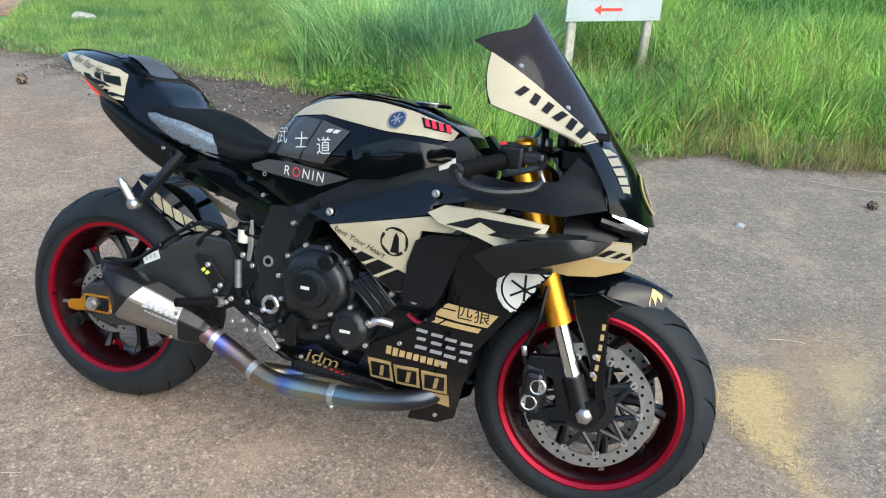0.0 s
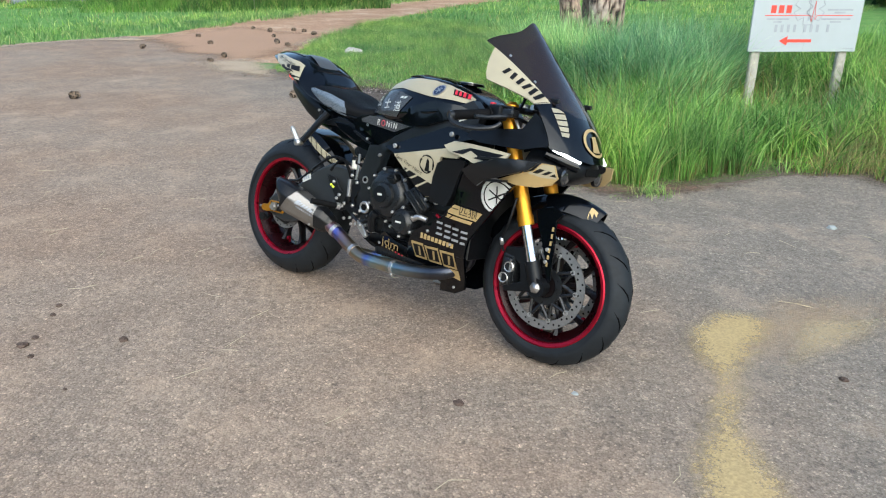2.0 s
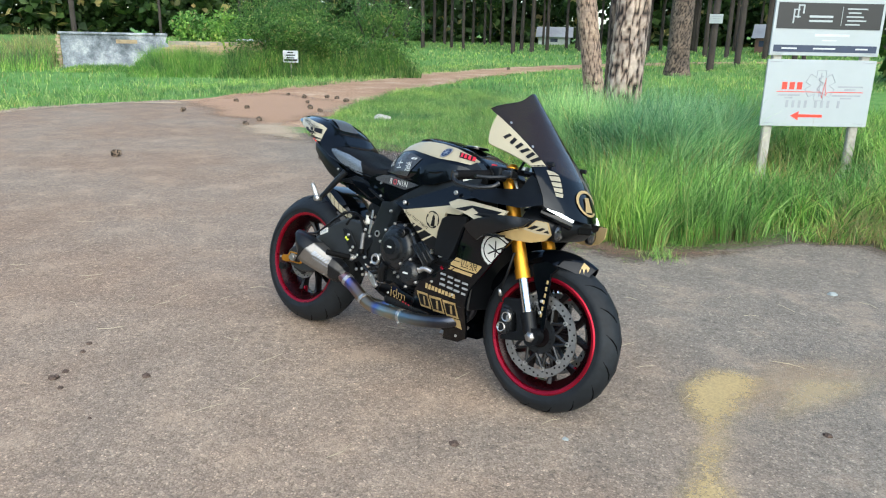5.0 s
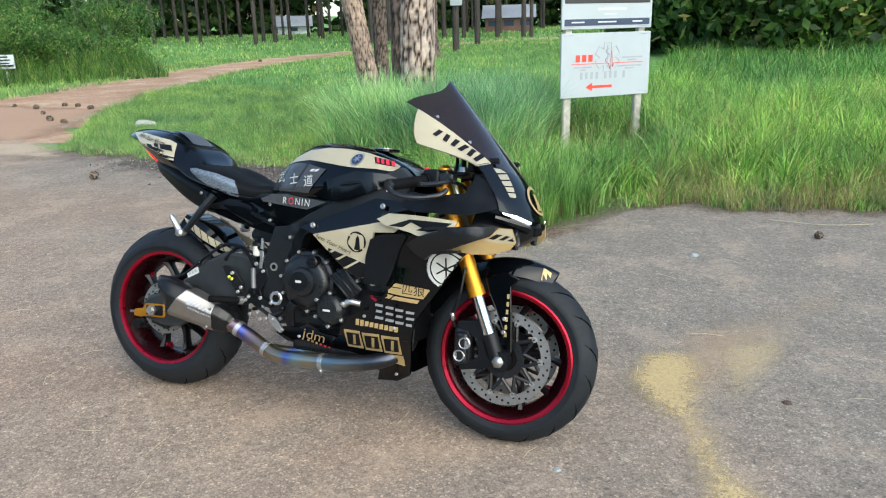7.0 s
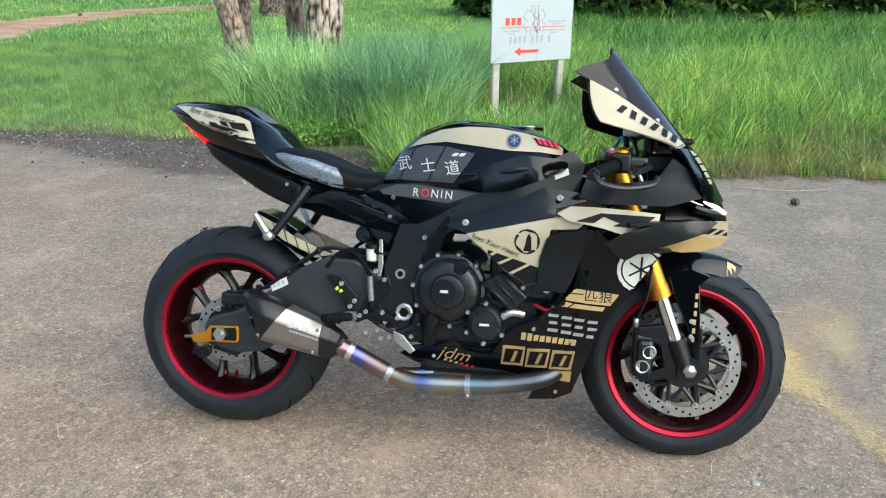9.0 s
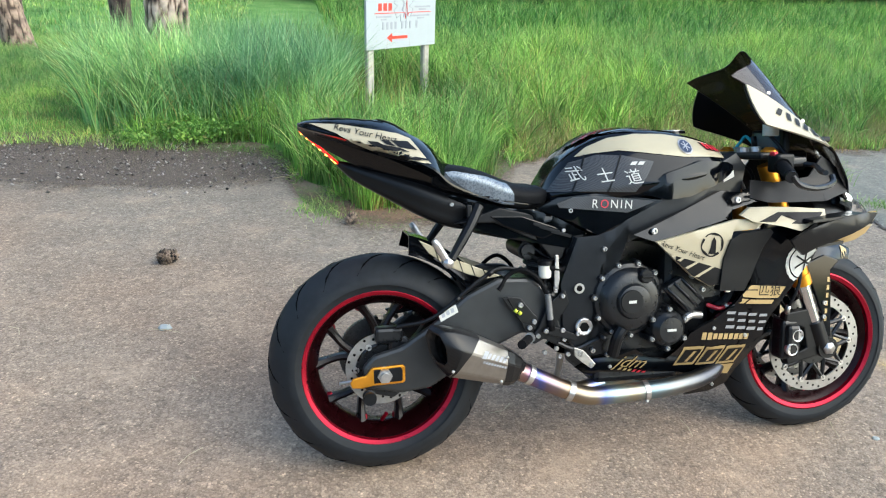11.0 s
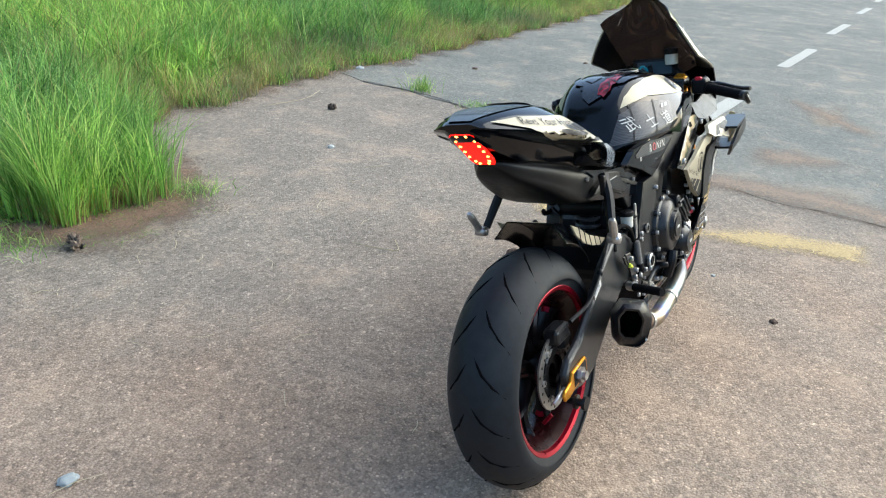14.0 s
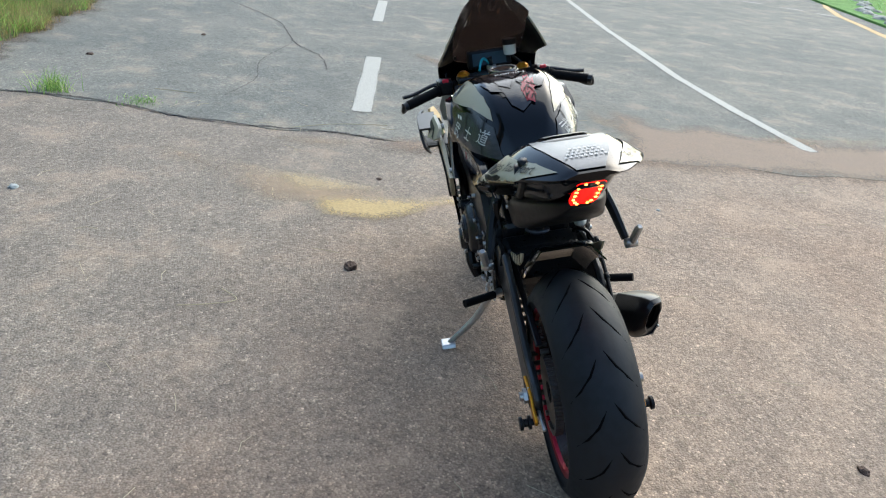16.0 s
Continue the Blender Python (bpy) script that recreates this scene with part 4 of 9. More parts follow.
# ---- trees ----
def trunk_mesh(name, height, r0, r1, seed, sides=90, rings=150, plate=0.088, lean=(0, 0), material=None):
    """A trunk with flared foot, whose bark is broken into raised plates."""
    verts = np.zeros((rings + 1, sides, 3))
    fac = np.zeros((rings + 1, sides))
    for i in range(rings + 1):
        t = i / rings
        z = height * t
        r = r0 + (r1 - r0) * t + 0.35 * r0 * math.exp(-z / 0.25)
        for k in range(sides):
            a = math.tau * k / sides
            q = Vector((math.cos(a) * r0 / plate, math.sin(a) * r0 / plate, z / plate / 1.9 + seed * 7))
            q += 0.35 * noise.noise_vector(q * 0.8)
            d, _ = noise.voronoi(q)
            gap = min(1.0, (d[1] - d[0]) / 0.22)
            tone = 0.5 + 0.5 * noise.noise(q * 0.35)
            fac[i, k] = gap * (0.55 + 0.45 * tone)
            rr = r * (1 + 0.05 * noise.noise(Vector((math.cos(a) * 1.5, math.sin(a) * 1.5, z * 0.8 + seed)))) + 0.022 * (gap - 0.6)
            verts[i, k] = (math.cos(a) * rr + lean[0] * z, math.sin(a) * rr + lean[1] * z, z)
    i, k = np.meshgrid(np.arange(rings), np.arange(sides), indexing="ij")
    k2 = (k + 1) % sides
    quads = np.stack([i * sides + k, i * sides + k2, (i + 1) * sides + k2, (i + 1) * sides + k], -1).reshape(-1, 4)
    me = fast_mesh(name, verts.reshape(-1, 3), quads, np.zeros((0, 3), int), material)
    me.polygons.foreach_set("use_smooth", [True] * len(me.polygons))
    at = me.attributes.new("plate", "FLOAT", "POINT")
    at.data.foreach_set("value", fac.ravel().astype(np.float32))
    return me


def pine(m, height, r0, r1, seed, label, sides=90, lean=(0, 0), crown=4000, material=None):
    t = thing("pine_tree", m, label, "tree")
    part("trunk", trunk_mesh("trunk", height, r0, r1, seed, sides=sides, lean=lean, material=material or M_BARK), None, t)
    rnd = random.Random(seed)
    cs = []
    for i in range(9):
        z = height * rnd.uniform(0.62, 0.99)
        a = rnd.uniform(0, math.tau)
        r = rnd.uniform(0.9, 2.3)
        tip = (math.cos(a) * r + lean[0] * z, math.sin(a) * r + lean[1] * z, z + rnd.uniform(0.1, 0.6))
        part("limb", bm_tube(smooth_path([(lean[0] * z, lean[1] * z, z - 0.2), (tip[0] * 0.5, tip[1] * 0.5, z + 0.1), tip], 3), [0.07, 0.065, 0.06, 0.05, 0.04, 0.03, 0.02], 7), M_FARBARK, t)
        cs += [tip, (tip[0] * 0.7, tip[1] * 0.7, tip[2] + 0.2)]
    part("crown", leaf_cloud("crown", cs, 0.9, crown, 0.07, M_NEEDLE, seed, long=3.0), None, t)
    return t


T2 = pine(pose(-1.5, 6.2, -0.05), 9.0, 0.205, 0.18, 3, "old pine with thick plated grey-brown bark, tall grass at its foot", lean=(0.03, 0.0))
# broken branch stub
part("branch_stub", bm_tube(smooth_path([(0.0, -0.05, 2.02), (0.25, -0.12, 2.1), (0.5, -0.2, 2.26)], 4), [0.07, 0.065, 0.06, 0.055, 0.05, 0.05, 0.045, 0.04, 0.035], 8), M_FARBARK, T2)
pine(pose(-4.45, 11.0, rise(-4.45, 11.0) - 0.05), 9.5, 0.2, 0.17, 5, "leaning pine with flaking tan bark among tall grass", sides=72, lean=(-0.15, -0.07), material=M_BARK_PALE)
pine(pose(-5.05, 12.7, rise(-5.05, 12.7) - 0.05), 9.0, 0.15, 0.13, 12, "dark brown pine behind the leaning one", sides=48, material=M_BARK_DARK)
pine(pose(-2.1, 7.05, -0.05), 9.0, 0.105, 0.095, 8, "slim pine with dark furrowed bark beside the thicker one", sides=60, lean=(0.012, 0), material=M_BARK_DARK)
pine(pose(-9.0, 25.2, rise(-9.0, 25.2) - 0.05), 9.0, 0.42, 0.36, 9, "thick dark pine trunk in the grass", sides=64, material=M_BARK_DARK)

# ---- far pines, woods and buildings ----
def far_pine_meshes(seed):
    rnd = random.Random(seed)
    h = rnd.uniform(10, 13)
    tr = from_bm("trunk", bm_tube([(0, 0, -0.3), (rnd.uniform(-0.1, 0.1), 0, h * 0.3), (rnd.uniform(-0.25, 0.25), rnd.uniform(-0.2, 0.2), h * 0.7), (0, 0, h)], [0.15, 0.13, 0.1, 0.05], 9), M_FARBARK, True)
    cs = [(rnd.uniform(-2, 2), rnd.uniform(-2, 2), h * rnd.uniform(0.42, 1.02)) for i in range(16)]
    cr = leaf_cloud("crown", cs, 1.1, 900, 0.16, M_NEEDLE, seed, long=2.6)
    return tr, cr


KINDS = [far_pine_meshes(60 + i) for i in range(5)]


def far_pine(x, y, kind, scale=1.0):
    t = thing("pine_tree", pose(x, y, float(rise(x, y)), 0, 0, (x * 77) % 360) @ Matrix.Scale(scale, 4), "slender dark-trunked pine on the far lawn", "tree", group="far pines")
    tr, cr = KINDS[kind % len(KINDS)]
    part("trunk", tr, None, t)
    part("crown", cr, None, t)
    return t


rnd = random.Random(5)
for i in range(58):
    ang = radians(96 + 41 * (i + rnd.random()) / 54 if i < 54 else 140 + 5.5 * (i - 54))
    dist = rnd.choice([50, 56, 62, 68, 74, 80]) + rnd.uniform(-3, 3)
    fx, fy = 2.5 + math.cos(ang) * dist, -2.2 + math.sin(ang) * dist
    if bool(off_track(np.array([fx]), np.array([fy]))[0]):
        far_pine(fx, fy, i, rnd.uniform(0.8, 1.15))
for i, (fx, fy) in enumerate([(-10.0, 34.5), (-12.4, 46.0), (-14.0, 52.0), (-9.2, 29.0), (-18.4, 42.0), (-21.0, 47.0)]):
    far_pine(fx, fy, i + 1, 1.05)
small_sign = thing("notice_board", pose(-9.05, 28.72, rise(-9.05, 28.7) + 2.1, 0, 0, 20) @ Matrix.Scale(1.3, 4), "small white notice nailed to a pine trunk", "sign")
part("board", bm_box(-0.2, 0.2, -0.01, 0.01, -0.14, 0.14, 0.004), M_BOARD, small_sign)
for k, w in enumerate((0.28, 0.22, 0.25)):
    part("writing_bar", bm_box(-w / 2, w / 2, -0.014, -0.008, 0.06 - 0.07 * k, 0.085 - 0.07 * k), M_GREYINK, small_sign)

# the dark wall of woods behind the lawn
rng = np.random.default_rng(77)
cs = []
for i in range(700):
    ang = radians(rng.uniform(35, 190))
    dist = rng.uniform(84, 98)
    cs.append((math.cos(ang) * dist, math.sin(ang) * dist, 0.8 + 12.0 * rng.random()))
woods = new("far_woods", leaf_cloud("far_woods", cs, 3.4, 90000, 0.8, M_NEEDLE, 78, flat=0.9, long=1.5))
tagged(woods, "dark green wall of woods beyond the lawn", "woods", kind="stuff")
# unseen trees added round the south to darken low reflections, open to the south-east
cs = []
for i in range(620):
    ang = radians(rng.choice((rng.uniform(188, 298), rng.uniform(376, 396)), p=(0.82, 0.18)))
    dist = rng.uniform(58, 74)
    cs.append((math.cos(ang) * dist, math.sin(ang) * dist, 0.6 + 10.5 * rng.random() ** 1.2))
woods = new("far_woods", leaf_cloud("far_woods", cs, 3.0, 70000, 0.8, M_NEEDLE, 79, flat=0.9, long=1.5))
tagged(woods, "unseen line of trees across the road, added to darken reflections", "woods", kind="stuff")


def bush(x, y, r, h, count, size, seed, label, name="bush", material=None, clumps=14, long=2.2, loose=0.42):
    rnd = random.Random(seed)
    t = thing(name, pose(x, y, float(rise(x, y)) - 0.02), label, "bush" if name == "bush" else "tree")
    cs, stems = [], []
    for i in range(clumps):
        a, q = rnd.uniform(0, math.tau), r * math.sqrt(rnd.random()) * 0.85
        z = h * rnd.uniform(0.16, 0.9) * (1 - 0.35 * q / r)
        cs.append((math.cos(a) * q, math.sin(a) * q, z))
        if i % 2 == 0:
            stems.append(bm_tube(smooth_path([(math.cos(a) * 0.1, math.sin(a) * 0.1, 0), (math.cos(a) * q * 0.4, math.sin(a) * q * 0.4, z * 0.5), (math.cos(a) * q, math.sin(a) * q, z)], 3), [0.05 * h / 3, 0.045 * h / 3, 0.04 * h / 3, 0.03 * h / 3, 0.025 * h / 3, 0.02 * h / 3, 0.012 * h / 3], 6))
    for s in stems:
        part("stem", s, M_FARBARK, t)
    part("crown", leaf_cloud("crown", cs, loose * h, count, size, material or M_LEAF, seed, long=long), None, t)
    return t


# the old wall's line, and the growth round it
WALL_X, WALL_Y, WALL_TURN = -23.95, 8.85, 57.1
WU = (math.cos(radians(WALL_TURN)), math.sin(radians(WALL_TURN)))


def by_wall(s, q):
    """A place s along the old wall and q in front of it."""
    return WALL_X + s * WU[0] + q * WU[1], WALL_Y + s * WU[1] - q * WU[0]


for s_, q_, r_, h_, c_, z_, mat, lg, lo, text in (
        (7.3, 1.6, 1.7, 2.5, 15000, 0.03, M_WEED, 4.5, 0.3, "overgrown dark shrub against the old wall"),
        (8.9, 1.3, 1.6, 1.7, 12000, 0.03, M_WEED, 4.5, 0.3, "dense weedy bush beside the track"),
        (10.6, 1.2, 1.7, 1.35, 12000, 0.03, M_WEED, 4.5, 0.32, "low dark bush at the old wall's end"),
        (5.1, -1.8, 1.7, 2.5, 7000, 0.085, M_WEED_BRIGHT, 1.9, 0.3, "leafy green bush growing above the wall"),
        (8.2, -2.6, 2.3, 3.5, 15000, 0.025, M_WEED, 8.0, 0.3, "tall feathery shrub behind the wall"),
        (11.4, -3.2, 2.0, 3.2, 11000, 0.025, M_WEED, 8.0, 0.3, "tall feathery shrub with bare twigs behind the wall")):
    bush(*by_wall(s_, q_), r_, h_, c_, z_, 101 + int(s_ * 10), text, material=mat, clumps=26, long=lg, loose=lo)
rng = np.random.default_rng(111)
for n_, s0, s1, q0, q1, hh, mat, text in (
        (9000, 2.4, 7.0, 0.4, 4.2, 0.95, M_WEED_BRIGHT, "tall bright weeds before the brick wall"),
        (9000, 5.0, 11.6, 0.4, 4.6, 1.0, M_WEED, "rank dark weeds along the old wall"),
        (9000, -14.0, -0.2, -7.0, 1.0, 1.25, M_SEED, "tall pale seeding grass beside the old wall"),
        (9000, -14.0, -0.2, -6.0, 2.5, 1.0, M_GRASS_TALL, "tall green grass beside the old wall"),
        (2600, 0.2, 3.2, 0.3, 2.2, 0.3, M_WEED_BRIGHT, "low weeds at the foot of the concrete wall")):
    s_, q_ = rng.uniform(s0, s1, n_), rng.uniform(q0, q1, n_)
    clump = 0.55 + 0.45 * np.sin(s_ * 3.1 + 1.3 * np.sin(q_ * 2.0)) * np.sin(q_ * 2.7 + s_)
    hgt = hh * (0.55 + 0.6 * clump) * np.clip((q1 - q_) / 1.6 + 0.25, 0.25, 1) * np.clip((s_ - s0) / 0.8 + 0.3, 0.3, 1)
    x, y = by_wall(s_, q_)
    grass("tall_weeds", mat, x, y, hgt, 0.022, 0.45, text, 300 + n_ // 100 + int(s1), segs=3)
# dense dark trees beyond the field
for i, (bx, by, br, bh) in enumerate([(3.5, 24.5, 3.2, 4.6), (7.5, 25.5, 3.8, 5.6), (12.0, 26.5, 3.6, 5.2), (17.0, 27.5, 4.0, 5.0), (22.5, 27.0, 4.0, 4.4), (0.4, 27.5, 2.4, 3.4), (29, 26, 4.5, 4.5)]):
    bush(bx, by, br, bh, 6500, 0.2, 120 + i, "dense dark green tree with foliage down to the grass", name="broadleaf_tree", clumps=22)

# the old cistern wall, its plaster broken away over brick
wall = thing("concrete_wall", pose(WALL_X, WALL_Y, 0.1, 0, 0, WALL_TURN), "old low wall of stained grey concrete, broken at one end", "wall")
rnd = random.Random(9)
lo, hi = [(0.0, 0.0), (0.02, 0.5), (0.0, 0.9), (0.03, 1.26)], [(3.42, 1.26), (3.36, 1.05), (3.5, 0.92), (3.22, 0.8), (3.3, 0.62), (3.05, 0.5), (3.12, 0.3), (2.95, 0.0)]
bm = bmesh.new()
f = bm.faces.new([bm.verts.new((x, -0.12, z)) for x, z in reversed(lo + hi)])
ex = bmesh.ops.extrude_face_region(bm, geom=[f])
bmesh.ops.translate(bm, vec=(0, 0.24, 0), verts=[v for v in ex["geom"] if isinstance(v, bmesh.types.BMVert)])
bmesh.ops.recalc_face_normals(bm, faces=bm.faces[:])
part("panel", bm, M_CONCRETE, wall)
for x0, x1 in ((-0.05, 2.98), (3.04, 3.45)):
    part("coping", bm_box(x0, x1, -0.17, 0.17, 1.262, 1.35, 0.02), M_CONCRETE, wall)
part("bare_patch", bm_box(1.75, 2.45, -0.126, -0.1, 0.98, 1.12, 0.01), M_BRICK, wall, "patch of bare tan brick")
for k in range(11):
    part("brick", bm_box(-0.1 - 0.05 * (k % 2), -0.004, -0.11, 0.11, 0.05 + 0.11 * k, 0.14 + 0.11 * k, 0.008), M_BRICK, wall)
stub = thing("brick_wall", pose(WALL_X, WALL_Y, 0.1, 0, 0, WALL_TURN), "weathered yellow-brown brick wall, its plaster fallen off", "wall")
part("core", bm_box(3.46, 10.6, -0.09, 0.09, 0, 1.1, 0.01), M_MORTAR, stub)
course = {n_: from_bm("brick", bm_box(0, n_, -0.115, 0.115, 0, 0.075, 0.008), M_BRICK) for n_ in (0.11, 0.23)}
for k in range(12):
    x = 3.5 - 0.04 * k + (0.12 if k % 2 else 0.0)
    while x < 5.95:
        if not (k == 11 and rnd.random() < 0.4):
            ob = part("brick", course[0.23], None, stub)
            ob.location = (x, rnd.uniform(-0.012, 0.012), 0.105 + 0.088 * k - 0.09)
        x += 0.242
part("brickwork", bm_box(5.98, 10.58, -0.11, 0.11, 0.02, 1.13, 0.02), M_BRICK, stub)
for x0, x1 in ((5.8, 6.85), (8.5, 10.65)):
    part("coping", bm_box(x0, x1, -0.17, 0.17, 1.134, 1.21, 0.02), M_SHEET, stub)
notice = thing("notice_board", pose(-16.9, 13.1, rise(-16.9, 13.1), 0, 0, 40), "small white notice board among weeds", "sign")
part("board", bm_box(-0.25, 0.25, -0.012, 0.012, 0.44, 0.82, 0.006), M_PALEINK, notice)
part("post", bm_tube([(0, 0.03, -0.1), (0, 0.03, 0.8)], 0.02, 8), M_POST, notice)
for k, (w, hgt) in enumerate(((0.2, 0.04), (0.3, 0.04), (0.24, 0.035), (0.42, 0.06))):
    part("writing_bar", bm_box(-w / 2, w / 2, -0.018, -0.01, 0.74 - 0.083 * k, 0.74 - 0.083 * k + hgt), M_BLACKINK, notice)


def house(x, y, turn, w, d, h, wallmat, label, windows):
    t = thing("building", pose(x, y, float(rise(x, y)) - 0.2, 0, 0, turn), label, "building")
    part("wall", bm_box(-w / 2, w / 2, -d / 2, d / 2, 0, h), wallmat, t)
    bm = bmesh.new()
    pts = [(-w / 2 - 0.3, -d / 2 - 0.4, h), (w / 2 + 0.3, -d / 2 - 0.4, h), (w / 2 + 0.3, d / 2 + 0.4, h), (-w / 2 - 0.3, d / 2 + 0.4, h), (-w / 2 - 0.3, 0, h + 1.1), (w / 2 + 0.3, 0, h + 1.1)]
    v = [bm.verts.new(p) for p in pts]
    for f in ((0, 1, 5, 4), (2, 3, 4, 5), (0, 4, 3), (1, 2, 5), (0, 3, 2, 1)):
        bm.faces.new([v[i] for i in f])
    part("roof", bm, M_ROOF, t)
    for k in range(windows):
        wx = -w / 2 + (k + 0.5) * w / windows
        part("window", bm_box(wx - 0.4, wx + 0.4, -d / 2 - 0.03, -d / 2 + 0.02, 0.5 * h, 0.85 * h, 0.01), M_NAVY, t)
    return t


house(-42.5, 69.5, 30, 3.4, 3, 1.0, M_SHEET, "low white shed with a grey roof behind the pines", 1)
house(-60.5, 62.5, 40, 2.4, 2, 0.9, M_SHEET, "small white shed far among the pines", 1)
house(-16.1, 62, 15, 4, 4, 1.3, M_REDWALL, "red-brick house with a grey roof behind the pines", 3)

# ---- sign ----
SIGN = pose(0.84, 5.745, 0.012, 0, 0, 42.5)
sign = thing("signboard", SIGN, "two stacked white sign boards on weathered wooden posts in tall grass", "sign")
W = 0.54
for s in (-1, 1):
    part("post", bm_box(s * 0.44 - 0.045, s * 0.44 + 0.045, 0.015, 0.075, -0.1, 2.0, 0.012), M_POST, sign)
low = part("lower_board", bm_box(-W, W, -0.012, 0.012, 0.632, 1.275, 0.003), M_BOARD, sign, "white board with a red arrow")
top = part("upper_board", bm_box(-W, W, -0.012, 0.012, 1.312, 1.93, 0.003), M_BOARD, sign, "white board with a black field")


def on_board(parent, name, x0, x1, z0, z1, material, proud=0.0005):
    return part(name, bm_box(x0, x1, -0.0148 - proud, -0.0125, z0, z1), material, parent)


on_board(top, "black_field", -W + 0.03, W - 0.03, 1.56, 1.80, M_BLACKINK)
on_board(top, "navy_strip", -W + 0.03, W - 0.03, 1.345, 1.41, M_NAVY)
for k in range(5):
    on_board(top, "writing_bar", 0.16 + 0.015 * (k % 2), 0.3 + 0.03 * ((k * 2) % 3), 1.60 + 0.036 * k, 1.612 + 0.036 * k, M_BOARD, 0.002)
on_board(top, "writing_bar", -0.2, 0.03, 1.665, 1.685, M_BOARD, 0.002)
on_board(top, "writing_bar", -0.2, 0.03, 1.625, 1.643, M_BOARD, 0.002)
on_board(top, "divider", 0.115, 0.119, 1.59, 1.77, M_BOARD, 0.002)
for x0, x1, z0, z1 in ((-0.36, -0.345, 1.61, 1.74), (-0.36, -0.3, 1.73, 1.742), (-0.32, -0.306, 1.66, 1.78), (-0.32, -0.26, 1.77, 1.782), (-0.27, -0.256, 1.7, 1.78), (-0.36, -0.29, 1.665, 1.677)):
    on_board(top, "emblem_bar", x0, x1, z0, z1, M_BOARD, 0.002)
for x0, x1 in ((-0.43, -0.28), (-0.12, 0.1), (0.3, 0.42)):
    on_board(top, "writing_bar", x0, x1, 1.372, 1.386, M_PALEINK, 0.002)
on_board(top, "writing_bar", -0.12, 0.22, 1.492, 1.515, M_PALEINK)
on_board(top, "writing_bar", -0.04, 0.1, 1.45, 1.462, M_PALEINK)

# lower board: emblem, bars for the writing, red arrow
bm = bmesh.new()
ax, az = -0.145, 0.735
for poly in ([(-0.1, 0), (-0.02, 0.045), (-0.02, -0.045)], [(-0.02, 0.014), (0.22, 0.014), (0.22, -0.014), (-0.02, -0.014)]):
    bm.faces.new([bm.verts.new((ax + px, -0.0145, az + pz)) for px, pz in poly])
ext = bmesh.ops.extrude_face_region(bm, geom=bm.faces[:])
bmesh.ops.translate(bm, verts=[g for g in ext["geom"] if isinstance(g, bmesh.types.BMVert)], vec=(0, 0.002, 0))
part("arrow", bm, M_REDINK, low, "red arrow")
for k in range(10):
    if k not in (4, 8):
        px = -0.31 + k * 0.062 - (0.02 if k > 4 else 0) - (0.02 if k > 8 else 0)
        on_board(low, "digit_bar", px, px + 0.026, 0.815, 0.885, M_GREYINK)
for k in range(3):
    on_board(low, "letter_bar", -0.37 + k * 0.075, -0.32 + k * 0.075, 0.99, 1.06, M_REDINK)
on_board(low, "red_line", -0.42, -0.08, 0.965, 0.972, M_REDINK)
on_board(low, "red_line", 0.1, 0.45, 0.965, 0.972, M_REDINK)
for x0, x1, z in ((-0.4, -0.18, 0.935), (-0.33, -0.25, 0.91), (0.19, 0.44, 1.02), (0.26, 0.37, 0.995), (0.14, 0.43, 0.935), (0.23, 0.34, 0.91)):
    on_board(low, "writing_bar", x0, x1, z - 0.008, z + 0.008, M_GREYINK)
# six-armed star outline with a staff
star = []
for arm in range(3):
    ang = math.pi / 3 * arm + math.pi / 2
    for s in (-1, 1):
        ex, ez = math.cos(ang) * 0.145 * s, math.sin(ang) * 0.145 * s
        nx_, nz_ = -math.sin(ang) * 0.045, math.cos(ang) * 0.045
        ix, iz = math.cos(ang) * 0.078 * s, math.sin(ang) * 0.078 * s
        for a, b in (((ix + nx_, iz + nz_), (ex + nx_, ez + nz_)), ((ex + nx_, ez + nz_), (ex - nx_, ez - nz_)), ((ex - nx_, ez - nz_), (ix - nx_, iz - nz_))):
            star.append(bm_tube([(0.01 + a[0], -0.0135, 1.03 + a[1]), (0.01 + b[0], -0.0135, 1.03 + b[1])], 0.003, 5))
part("star_outline", bm_join(*star), M_GREYINK, low)
on_board(low, "staff", 0.004, 0.014, 0.92, 1.15, M_GREYINK)
part("snake", bm_tube(smooth_path([(0.01, -0.014, 0.93), (0.035, -0.014, 0.96), (-0.015, -0.014, 1.0), (0.035, -0.014, 1.05), (-0.01, -0.014, 1.09), (0.03, -0.014, 1.12)], 6), 0.005, 6), M_GREYINK, low)
part("pulse", bm_tube([(-0.08, -0.015, 0.968), (0.02, -0.015, 0.968), (0.04, -0.015, 0.91), (0.06, -0.015, 1.1), (0.075, -0.015, 0.93), (0.09, -0.015, 0.968), (0.11, -0.015, 0.968)], 0.0028, 5), M_REDINK, low)
for s in (-1, 1):
    for z in (0.66, 1.25, 1.33, 1.9):
        part("wire", bm_tube([(s * 0.52, -0.014, z), (s * 0.40, -0.014, z + 0.006)], 0.003, 5), M_GREYINK, sign)


